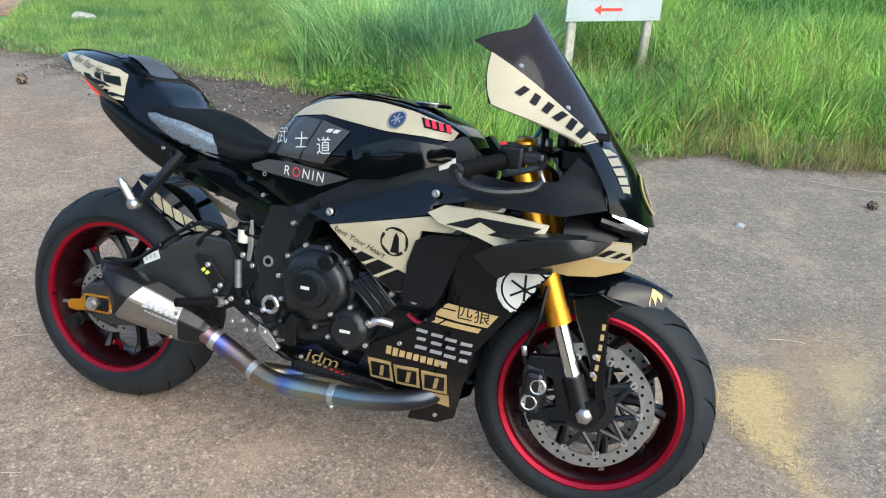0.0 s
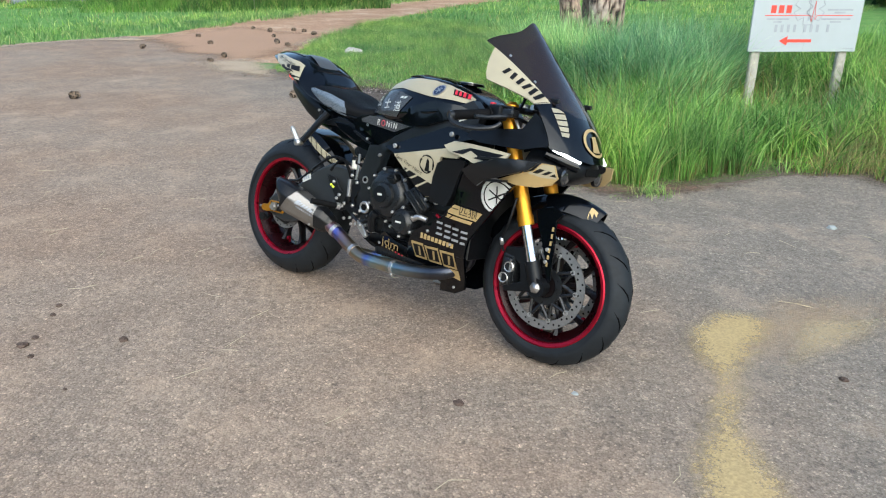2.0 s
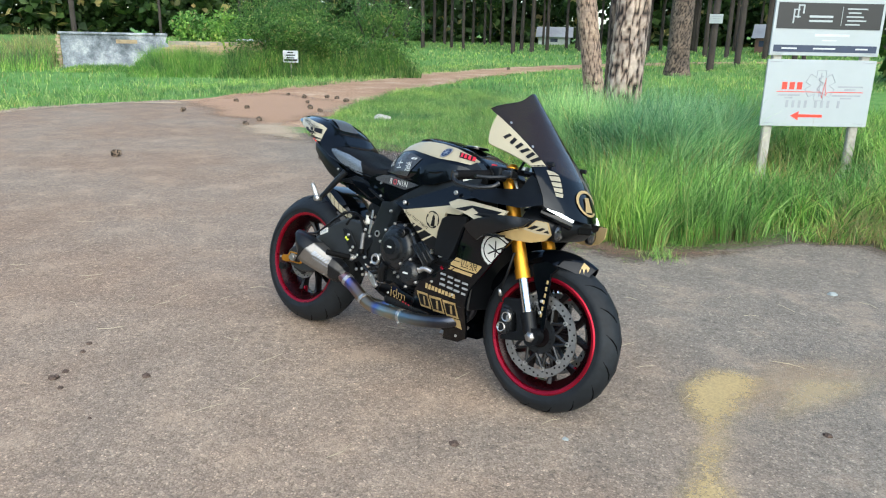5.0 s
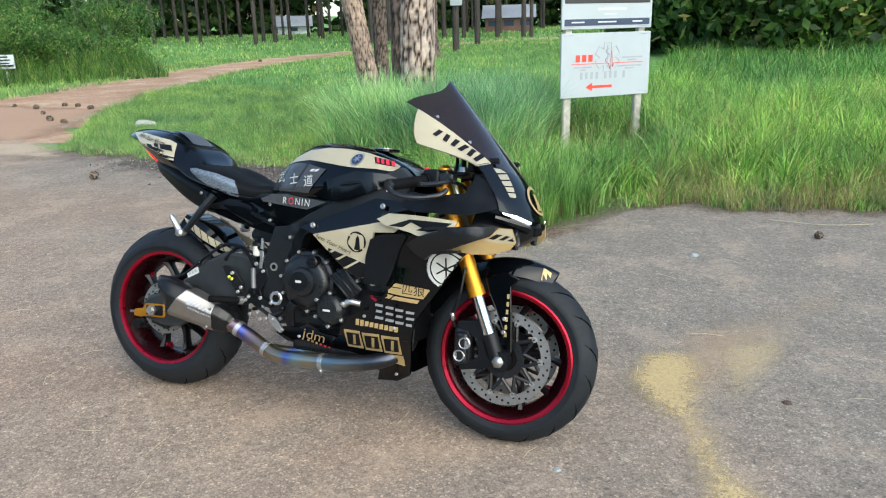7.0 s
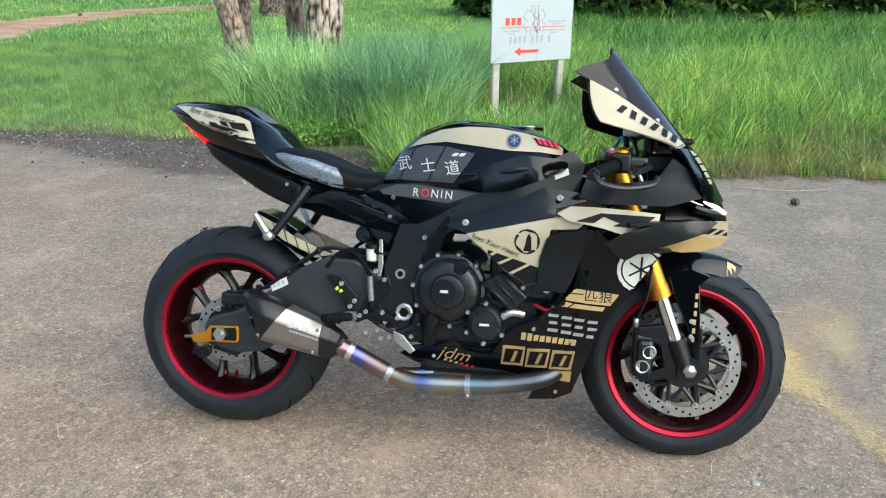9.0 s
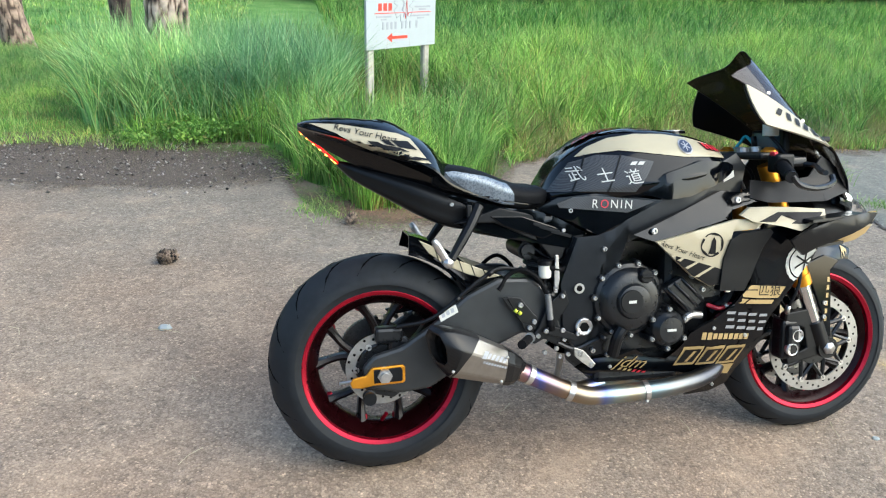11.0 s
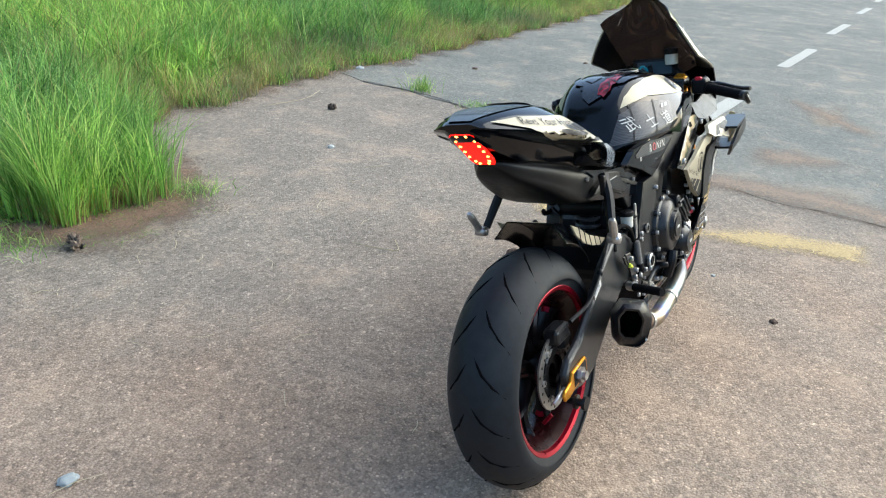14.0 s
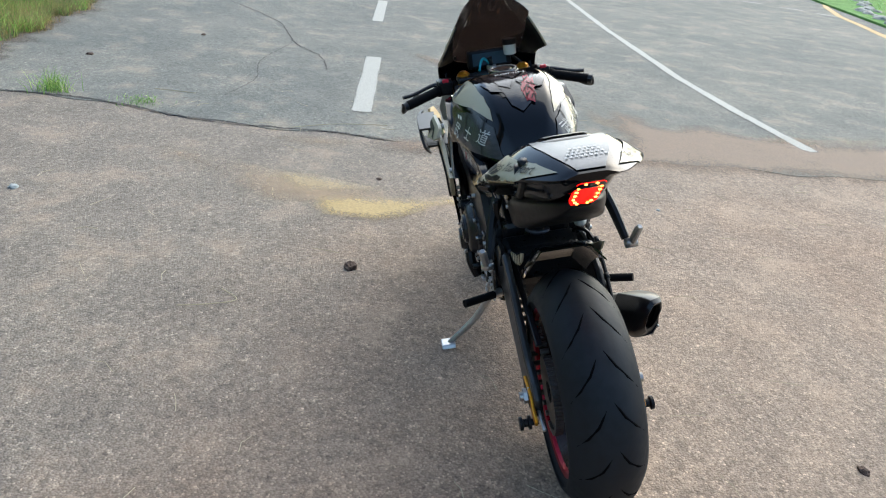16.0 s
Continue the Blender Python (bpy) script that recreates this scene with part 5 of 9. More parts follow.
# ---- litter on the paving ----
def pine_cone(x, y, size, turn, label):
    t = thing("pine_cone", pose(x, y, float(rise(x, y)) + size * 0.42, 80, 15, turn), label, "pine cone", group="fallen pine cones")
    bms = [bm_lathe([(-size * 0.62, 0.001), (-size * 0.4, size * 0.26), (0, size * 0.34), (size * 0.4, size * 0.2), (size * 0.66, 0.001)], 10, "z")]
    rnd = random.Random(int(turn))
    for ring in range(7):
        zz = -size * 0.5 + ring * size * 0.16
        rr = size * (0.42 - 0.045 * abs(ring - 2.2))
        for k in range(9):
            a = math.tau * (k + 0.5 * (ring % 2)) / 9
            b = bmesh.new()
            bmesh.ops.create_cone(b, cap_ends=True, segments=4, radius1=size * 0.11, radius2=size * 0.03, depth=size * 0.2)
            bmesh.ops.transform(b, matrix=Matrix.Translation((math.cos(a) * rr, math.sin(a) * rr, zz)) @ Euler((0, radians(65), a)).to_matrix().to_4x4(), verts=b.verts)
            bms.append(b)
    me = from_bm("cone_body", bm_join(*bms), M_CONE)
    part("cone_body", me, None, t)
    return t


for i, (cx, cy, cs_) in enumerate([(2.67, 2.95, 0.055), (-3.88, 3.38, 0.1), (-0.87, 1.71, 0.085), (-5.7, 1.78, 0.1), (0.07, 2.22, 0.075), (-10.08, 5.21, 0.1), (-7.8, 5.3, 0.1), (-7.4, 4.75, 0.09), (-11.3, 7.2, 0.09), (-9.8, 6.44, 0.09), (-11.77, 9.0, 0.09), (-11.0, 8.87, 0.12), (-10.8, 9.4, 0.1), (-10.45, 9.4, 0.09), (-9.8, 9.1, 0.11), (-10.06, 8.2, 0.09), (-8.95, 7.36, 0.12), (-8.4, 7.15, 0.09), (-15.0, 22.6, 0.12)]):
    pine_cone(cx, cy, cs_, 37 * i + 11, "brown open pine cone lying on the ground")


def clod(x, y, r, seed, mat, name, label, category):
    bm = bmesh.new()
    bmesh.ops.create_icosphere(bm, subdivisions=3, radius=r)
    for v in bm.verts:
        k = 1 + 0.35 * noise.noise(v.co / r * 1.5 + Vector((seed, 0, 0))) + 0.12 * noise.noise(v.co / r * 5)
        v.co = Vector((v.co.x * k * 1.2, v.co.y * k, max(-r * 0.2, v.co.z * k * 0.55)))
    ob = new(name, from_bm(name, bm, mat, True))
    ob.location = (x, y, float(rise(x, y)) + r * 0.16)
    return tagged(ob, label, category, group=category + "s on the ground")


for i, (x, y, r) in enumerate([(-0.23, -1.16, 0.019), (-0.26, -1.1, 0.013), (-0.12, -1.18, 0.012), (-0.48, -0.9, 0.013), (-0.41, -0.96, 0.012), (0.03, -0.89, 0.017), (0.21, -1.21, 0.007), (1.245, 0.705, 0.03), (2.335, 0.57, 0.014), (4.93, 2.98, 0.03), (6.2, 2.3, 0.025), (1.34, -0.42, 0.016)]):
    clod(x, y, r, i, M_DARKSOIL, "soil_clod", "small dark clod of soil on the paving", "clod")
clod(-6.6, 7.1, 0.14, 30, M_STONE, "stone", "pale rounded stone in the short grass", "stone")
rnd = random.Random(71)
for i in range(22):
    kx = 12.6 + 0.36 * i + rnd.uniform(-0.12, 0.12)
    ky = -10.1 - 0.3 * (kx - 12.4) - 0.025 * (kx - 12.4) ** 2 + rnd.uniform(-0.35, 0.2)
    clod(kx, ky, rnd.uniform(0.1, 0.22), 200 + i, M_STONE, "stone", "pale rough stone along the far verge", "stone")
M_PAPER = simple("pale_scrap", (0.3, 0.33, 0.32), 0.7, vary=0.1)
for i, (x, y, r) in enumerate([(1.93, 2.35, 0.022), (1.62, -0.12, 0.01), (4.05, 3.75, 0.035), (-0.78, 0.99, 0.022), (2.1, -1.0, 0.01)]):
    clod(x, y, r, 60 + i, M_PAPER, "litter_scrap", "pale scrap of litter on the ground", "litter scrap")
for i, pts in enumerate([[(0.86, 1.34), (0.88, 1.22), (0.92, 1.13), (1.0, 1.2)], [(3.2, 1.15), (3.35, 0.85), (3.4, 0.5)], [(-0.4, 3.2), (-0.2, 3.3), (0.0, 3.25)], [(3.95, 2.2), (3.9, 1.9)], [(2.4, 3.35), (2.75, 3.3), (3.05, 3.4)]]):
    ob = new("straw_stalk", from_bm("straw_stalk", bm_tube(smooth_path([(x, y, 0.008) for x, y in pts], 5), 0.0018, 5), M_STRAW))
    tagged(ob, "dry straw stalk lying on the paving", "straw", group="straw stalks")

rnd = random.Random(83)
bits = []
for i in range(150):
    sx, sy, sa, sl = rnd.uniform(-3.5, 4.2), rnd.uniform(-2.2, 2.4), rnd.uniform(0, math.tau), rnd.uniform(0.02, 0.07)
    dx, dy, k = math.cos(sa) * sl, math.sin(sa) * sl, rnd.uniform(-0.4, 0.4)
    bits.append(bm_tube([(sx - dx, sy - dy, 0.006), (sx - dy * k, sy + dx * k, 0.008), (sx + dx, sy + dy, 0.006)], 0.0011, 4))
tagged(new("straw_bits", from_bm("straw_bits", bm_join(*bits), M_STRAW)), "short dry straw bits scattered over the paving", "straw", kind="stuff")

# ---- motorcycle: materials ----
from mathutils.bvhtree import BVHTree

M_BLACK = simple("satin_black_paint", (0.0016, 0.0022, 0.0034), 0.09, vary=0.25, scale=40, spec=0.34)
M_MATT = simple("matt_black_plastic", (0.003, 0.0036, 0.0046), 0.4, vary=0.25, scale=60, bump=0.0003, spec=0.26)
M_METAL = simple("dark_cast_metal", (0.0085, 0.0095, 0.011), 0.3, metal=0.0, vary=0.3, scale=90, bump=0.0004, spec=0.4)
M_SWING = simple("satin_grey_casting", (0.021, 0.023, 0.024), 0.34, vary=0.25, scale=35, bump=0.0003, spec=0.5)
M_DARKGREY = simple("dark_grey_paint", (0.0095, 0.011, 0.013), 0.32, vary=0.2, scale=50, spec=0.3)
M_RUBBER = simple("tyre_rubber", (0.013, 0.0155, 0.0185), 0.58, vary=0.4, scale=45, bump=0.0008, spec=0.2)
# near-black that paints the shade inside the tread grooves
M_GROOVE_SHADE = simple("groove_shade", (0.002, 0.002, 0.0024), 0.9, spec=0.05)
M_RIMRED = simple("red_anodised_lip", (0.3, 0.004, 0.02), 0.3, metal=0.7, vary=0.12, scale=30)
M_RIMDARK = simple("dark_red_barrel", (0.012, 0.0012, 0.002), 0.28, metal=0.3, vary=0.3, scale=20, spec=0.25)
M_SPOKE = simple("black_red_spoke", (0.005, 0.0035, 0.004), 0.3, metal=0.1, vary=0.3, spec=0.3)
M_STEEL = simple("brushed_steel", (0.48, 0.47, 0.455), 0.32, metal=0.85, vary=0.22, scale=120)
M_CANSHELL = simple("brushed_titanium", (0.27, 0.255, 0.235), 0.4, metal=0.9, vary=0.16, scale=70)
M_DISC = simple("disc_steel", (0.3, 0.29, 0.275), 0.42, metal=0.85, vary=0.25, scale=80)
M_CAST = simple("grey_castings", (0.16, 0.16, 0.16), 0.45, metal=0.5, vary=0.25, scale=60)
M_CHROME = simple("chrome_slider", (0.6, 0.61, 0.63), 0.12, metal=1.0, vary=0.05)
M_GOLDMETAL = simple("gold_anodised", (0.66, 0.285, 0.025), 0.36, metal=0.85, vary=0.1, scale=60)
M_PALEGOLD = simple("pale_gold_paint", (0.4, 0.352, 0.24), 0.36, metal=0.1, vary=0.06, scale=25)
M_STRIPE = simple("worn_gold_stripe", (0.3, 0.27, 0.19), 0.4, vary=0.2, scale=60)
M_GOLDPRINT = simple("gold_vinyl", (0.42, 0.3, 0.13), 0.42, metal=0.2, vary=0.08, scale=30)
M_PALE = simple("off_white_print", (0.52, 0.52, 0.48), 0.45, vary=0.05)
M_SILVERPRINT = simple("silver_print", (0.26, 0.265, 0.27), 0.4, metal=0.2, vary=0.08)
M_PRINTBLACK = simple("black_print", (0.0045, 0.0045, 0.005), 0.45, spec=0.2)
M_REDPRINT = simple("red_print", (0.55, 0.02, 0.04), 0.4)
M_REDDEEP = simple("red_ink", (0.3, 0.012, 0.025), 0.2, vary=0.5, scale=120)
M_SEAT = simple("seat_vinyl", (0.0055, 0.006, 0.007), 0.62, vary=0.3, scale=150, bump=0.0015, spec=0.1)
M_SEATPAD = simple("seat_pad", (0.06, 0.068, 0.077), 0.33, vary=0.2, scale=200, bump=0.0004, spec=0.6)
M_TINT = simple("smoked_gel_pad", (0.02, 0.021, 0.025), 0.16, vary=0.2, scale=60, spec=0.5)
M_SEATSILVER = simple("silver_carbon_vinyl", (0.13, 0.16, 0.195), 0.28, metal=0.3, vary=0.15, scale=200, bump=0.0006)
M_GRIP = simple("grip_rubber", (0.005, 0.005, 0.0055), 0.7, vary=0.3, scale=200, bump=0.002, spec=0.08)
M_FLUID = simple("fluid_plastic", (0.62, 0.6, 0.52), 0.35, vary=0.1)
M_SPRING = simple("spring_steel", (0.12, 0.125, 0.135), 0.35, metal=0.7)
M_CHAIN = simple("oily_chain", (0.1, 0.095, 0.09), 0.4, metal=0.8, vary=0.4, scale=150)
M_TEAL = simple("teal_cord", (0.02, 0.3, 0.36), 0.6)
M_LIME = simple("lime_print", (0.6, 0.68, 0.05), 0.5)
M_SCREENLCD = simple("dash_display", (0.06, 0.09, 0.11), 0.08)
# near-black that paints the shade in holes, sockets and bores
M_HOLE_SHADE = simple("hole_shade", (0.004, 0.004, 0.004), 0.9, spec=0.1)


def carbon(name, a, b, rough):
    """Twill weave under clear lacquer."""
    m = bpy.data.materials.new(name)
    m.use_nodes = True
    n, l = nodes_of(m)
    p = n["Principled BSDF"]
    co = n.new("ShaderNodeTexCoord").outputs["Object"]
    w1 = tex(n, l, "ShaderNodeTexWave", 90.0, co)
    w1.bands_direction = "DIAGONAL"
    w2 = tex(n, l, "ShaderNodeTexChecker", 320.0, co)
    k = blend(n, l, 0.5, w1.outputs["Color"], w2.outputs["Color"])
    r = ramp_node(n, [(0.25, a), (0.75, b)])
    l.new(k, r.inputs["Fac"])
    l.new(r.outputs["Color"], p.inputs["Base Color"])
    p.inputs["Roughness"].default_value = rough
    p.inputs["Specular IOR Level"].default_value = 0.26
    p.inputs["Coat Weight"].default_value = 0.15
    p.inputs["Coat Roughness"].default_value = 0.06
    return m


M_CARBON = carbon("black_carbon", (0.0025, 0.0025, 0.003), (0.011, 0.0115, 0.0125), 0.35)
M_CARBONGREY = carbon("grey_carbon_pad", (0.022, 0.0235, 0.026), (0.075, 0.078, 0.082), 0.26)


def heat_titanium():
    """Pipe metal blued by heat in bands along its run."""
    m = bpy.data.materials.new("heat_blued_titanium")
    m.use_nodes = True
    n, l = nodes_of(m)
    p = n["Principled BSDF"]
    co = n.new("ShaderNodeTexCoord").outputs["Object"]
    sep = n.new("ShaderNodeSeparateXYZ")
    l.new(co, sep.inputs[0])
    nz = tex(n, l, "ShaderNodeTexNoise", 14.0, co, Detail=3.0)
    k = n.new("ShaderNodeMath")
    k.operation = "MULTIPLY_ADD"
    l.new(nz.outputs["Fac"], k.inputs[0])
    k.inputs[1].default_value = 0.07
    l.new(sep.outputs["X"], k.inputs[2])
    r = ramp_node(n, [(0.36, (0.3, 0.29, 0.28)), (0.41, (0.3, 0.25, 0.2)), (0.44, (0.26, 0.15, 0.16)), (0.47, (0.1, 0.13, 0.42)), (0.5, (0.2, 0.15, 0.2)), (0.56, (0.27, 0.2, 0.14)), (0.63, (0.31, 0.26, 0.19)), (0.665, (0.15, 0.19, 0.44)), (0.71, (0.26, 0.33, 0.33)), (0.76, (0.33, 0.3, 0.22)), (0.82, (0.17, 0.25, 0.29)), (0.9, (0.19, 0.2, 0.2)), (1.0, (0.06, 0.065, 0.08))])
    l.new(k.outputs[0], r.inputs["Fac"])
    l.new(r.outputs["Color"], p.inputs["Base Color"])
    p.inputs["Metallic"].default_value = 0.95
    rr = n.new("ShaderNodeMapRange")
    rr.inputs["To Min"].default_value, rr.inputs["To Max"].default_value = 0.22, 0.42
    l.new(nz.outputs["Fac"], rr.inputs["Value"])
    l.new(rr.outputs["Result"], p.inputs["Roughness"])
    return m


M_TITAN = heat_titanium()


def smoked():
    m = bpy.data.materials.new("smoked_screen")
    m.use_nodes = True
    p = m.node_tree.nodes["Principled BSDF"]
    p.inputs["Base Color"].default_value = (0.06, 0.04, 0.034, 1)
    p.inputs["Transmission Weight"].default_value = 0.75
    p.inputs["Roughness"].default_value = 0.06
    p.inputs["IOR"].default_value = 1.45
    return m


def glow(name, color, strength):
    m = bpy.data.materials.new(name)
    m.use_nodes = True
    p = m.node_tree.nodes["Principled BSDF"]
    p.inputs["Base Color"].default_value = (*color, 1)
    p.inputs["Emission Color"].default_value = (*color, 1)
    p.inputs["Emission Strength"].default_value = strength
    p.inputs["Roughness"].default_value = 0.2
    return m


M_SMOKE = smoked()
M_LED = glow("tail_led", (1.0, 0.2, 0.03), 7.0)
M_TAILRED = glow("tail_lens", (0.85, 0.004, 0.002), 1.1)
M_DRL = glow("running_light", (1.0, 0.97, 0.92), 2.0)
M_LENS = simple("dark_lens", (0.02, 0.02, 0.022), 0.06, coat=1.0)

# ---- motorcycle: helpers ----
LEANDEG = 13.0
bike = thing("motorcycle", pose(0, 0, 0, -LEANDEG, 0, 0), "black and pale-gold sport motorcycle leaning on its side stand", "motorcycle")
WX = [0.50, 0.75, 0.95, 1.10, 1.25, 1.38, 1.48]
WZ = [0.12, 0.25, 0.36, 0.50, 0.62, 0.70, 0.77, 0.86]
WY = np.array([
    [0.02, 0.04, 0.05, 0.05, 0.04, 0.03, 0.02],
    [0.10, 0.11, 0.118, 0.112, 0.10, 0.09, 0.06],
    [0.165, 0.185, 0.20, 0.19, 0.165, 0.12, 0.08],
    [0.185, 0.203, 0.21, 0.205, 0.185, 0.14, 0.09],
    [0.19, 0.21, 0.212, 0.208, 0.2, 0.16, 0.10],
    [0.19, 0.216, 0.217, 0.22, 0.22, 0.178, 0.11],
    [0.165, 0.195, 0.207, 0.22, 0.222, 0.172, 0.08],
    [0.115, 0.145, 0.165, 0.185, 0.178, 0.13, 0.04],
]) + 0.035 * np.array(WZ)[:, None]


def half_width(x, z):
    """How far the fairing stands out from the middle plane."""
    row = [float(np.interp(x, WX, WY[i])) for i in range(len(WZ))]
    return float(np.interp(z, WZ, row))


def cut_grid(bm, axes, step):
    bmesh.ops.triangulate(bm, faces=bm.faces[:])
    for k in axes:
        lo = min(v.co[k] for v in bm.verts)
        hi = max(v.co[k] for v in bm.verts)
        n = max(1, int((hi - lo) / step))
        for i in range(1, n):
            v = lo + (hi - lo) * i / n
            co, no = [0, 0, 0], [0, 0, 0]
            co[k], no[k] = v, 1
            bmesh.ops.bisect_plane(bm, geom=bm.verts[:] + bm.edges[:] + bm.faces[:], plane_co=co, plane_no=no)


def thicken(bm, depth, side):
    """Gives a sheet its thickness towards the middle plane."""
    bmesh.ops.recalc_face_normals(bm, faces=bm.faces)
    geom = bmesh.ops.extrude_face_region(bm, geom=bm.faces[:])
    vs = [g for g in geom["geom"] if isinstance(g, bmesh.types.BMVert)]
    bmesh.ops.translate(bm, verts=vs, vec=(0, -side * depth, 0))


def panel(name, outline, material, parent, side=-1, fun=None, off=0.0, depth=0.012, step=0.03, label="", round_=0.0008):
    """A side panel: an outline in x and z that follows the fairing's swell, with thickness and a soft edge."""
    fun = fun or half_width
    bm = bmesh.new()
    bm.faces.new([bm.verts.new((x, 0, z)) for x, z in outline])
    bmesh.ops.triangulate(bm, faces=bm.faces[:])
    cut_grid(bm, (0, 2), step)
    bmesh.ops.triangulate(bm, faces=bm.faces[:])
    for v in bm.verts:
        rim = v.is_boundary
        v.co.y = side * (fun(v.co.x, v.co.z) + off - (round_ if rim else 0))
    thicken(bm, depth, side)
    return part(name, bm, material, parent, label, smooth=True)


def loft(sections, cap=True):
    bm = bmesh.new()
    rings = [[bm.verts.new(p) for p in s] for s in sections]
    n = len(rings[0])
    for a, b in zip(rings, rings[1:]):
        for k in range(n):
            bm.faces.new((a[k], a[(k + 1) % n], b[(k + 1) % n], b[k]))
    if cap:
        bm.faces.new(rings[0][::-1])
        bm.faces.new(rings[-1])
    return bm


def ring_of(half, x, w, zb, zt, n=4):
    """A closed cross-section from a half profile of (share of width, share of height), smoothed."""
    pts = [(a * w, zb + b * (zt - zb)) for a, b in half]
    sm = smooth_path([(p[0], p[1], 0) for p in pts], n)
    right = [(x, -p.x, p.y) for p in sm]
    left = [(x, p.x, p.y) for p in sm][::-1]
    return right + left[1:-1]


def fine(stations, k=4):
    """More cross-sections between the given ones, on a smooth run."""
    out = []
    xs = [q[0] for q in stations]
    a = smooth_path([(q[0], q[1], q[2]) for q in stations], k)
    b = smooth_path([(q[0], q[3], 0) for q in stations], k)
    return [(p.x, max(0.004, p.y), p.z, q.y) for p, q in zip(a, b)]


def tree_of(ob):
    me = ob.data
    return BVHTree.FromPolygons([v.co.copy() for v in me.vertices], [tuple(p.vertices) for p in me.polygons])


def wrap(bm, trees, side, off):
    """Lays flat artwork in x, z (side -1 or 1) or x, y (side 0) onto the surfaces below it."""
    lost = []
    for v in bm.verts:
        if side:
            o, d = Vector((v.co.x, side * 1.0, v.co.z)), Vector((0, -side, 0))
        else:
            o, d = Vector((v.co.x, v.co.y, 2.0)), Vector((0, 0, -1))
        best = None
        for t in trees:
            loc, nor, _, dist = t.ray_cast(o, d)
            if loc is not None and (best is None or dist < best[1]):
                best = (loc + (nor if nor.dot(d) < 0 else -nor) * off, dist)
        if best is None:
            lost.append(v)
        else:
            v.co = best[0]
    if lost:
        bmesh.ops.delete(bm, geom=lost, context="VERTS")


def decal(name, outline, trees, material, parent, side=-1, off=0.0014, step=0.009, label=""):
    bm = bmesh.new()
    if side:
        bm.faces.new([bm.verts.new((x, 0, z)) for x, z in outline])
        cut_grid(bm, (0, 2), step)
    else:
        bm.faces.new([bm.verts.new((x, y, 0)) for x, y in outline])
        cut_grid(bm, (0, 1), step)
    bmesh.ops.triangulate(bm, faces=bm.faces[:])
    wrap(bm, trees, side, off)
    if not bm.faces:
        bm.free()
        return None
    return part(name, bm, material, parent, label, smooth=True)


def letters(name, text, at, size, turn, trees, material, parent, side=-1, off=0.0016, squeeze=1.0, shear=0.0):
    """Built-in lettering laid on a panel; at is its middle in x, z."""
    cu = bpy.data.curves.new("lettering", "FONT")
    cu.body, cu.size, cu.align_x, cu.align_y, cu.shear = text, size, "CENTER", "CENTER", shear
    ob = bpy.data.objects.new("lettering", cu)
    scene.collection.objects.link(ob)
    dg = bpy.context.evaluated_depsgraph_get()
    me = bpy.data.meshes.new_from_object(ob.evaluated_get(dg))
    bpy.data.objects.remove(ob)
    bm = bmesh.new()
    bm.from_mesh(me)
    bpy.data.meshes.remove(me)
    c, s = math.cos(radians(turn)), math.sin(radians(turn))
    for v in bm.verts:
        a, b = v.co.x * squeeze, v.co.y
        u, w = a * c - b * s, a * s + b * c
        if side < 0:
            v.co = Vector((at[0] + u, 0, at[1] + w))
        elif side > 0:
            v.co = Vector((at[0] - u, 0, at[1] + w))
        else:
            v.co = Vector((at[0] + u, at[1] + w, 0))
    bmesh.ops.triangulate(bm, faces=bm.faces[:])
    wrap(bm, trees, side, off)
    if not bm.faces:
        bm.free()
        return None
    return part(name, bm, material, parent)


def slant(cx, cz, w, h, lean=0.0, turn=0.0):
    """A leaning block, a stand-in for one printed letter."""
    c, s = math.cos(radians(turn)), math.sin(radians(turn))
    q = [(-w / 2 - lean, -h / 2), (w / 2 - lean, -h / 2), (w / 2 + lean, h / 2), (-w / 2 + lean, h / 2)]
    return [(cx + a * c - b * s, cz + a * s + b * c) for a, b in q]


def circle(cx, cz, r, n=24):
    return [(cx + r * math.cos(math.tau * k / n), cz + r * math.sin(math.tau * k / n)) for k in range(n)]


def bolt(at, r, parent, axis="y", side=-1, material=None, h=0.006):
    """A hexagon-socket bolt head with its recess."""
    s = side
    r = r * 0.85
    prof = [(0, r), (s * h * 0.8, r), (s * h, r * 0.8), (s * h, r * 0.5), (s * h * 0.45, r * 0.45), (s * h * 0.45, 0.0005)]
    return part("bolt", bm_lathe(prof, 12, axis, at), material or M_STEEL, parent)


def rod(name, pts, r, material, parent, sides=10, steps=5, label="", curve=True):
    return part(name, bm_tube(smooth_path(pts, steps) if curve and len(pts) > 2 else pts, r, sides), material, parent, label, smooth=True)


def slab(name, outline, y0, y1, material, parent, bevel=0.004, label=""):
    """A plate cut to an outline in x, z, between two depths, with its edges eased."""
    bm = bmesh.new()
    bm.faces.new([bm.verts.new((x, y0, z)) for x, z in outline])
    geom = bmesh.ops.extrude_face_region(bm, geom=bm.faces[:])
    bmesh.ops.translate(bm, verts=[g for g in geom["geom"] if isinstance(g, bmesh.types.BMVert)], vec=(0, y1 - y0, 0))
    if bevel:
        bmesh.ops.recalc_face_normals(bm, faces=bm.faces)
        bmesh.ops.bevel(bm, geom=bm.edges[:], offset=bevel, segments=2, affect="EDGES", profile=0.5)
    return part(name, bm, material, parent, label)

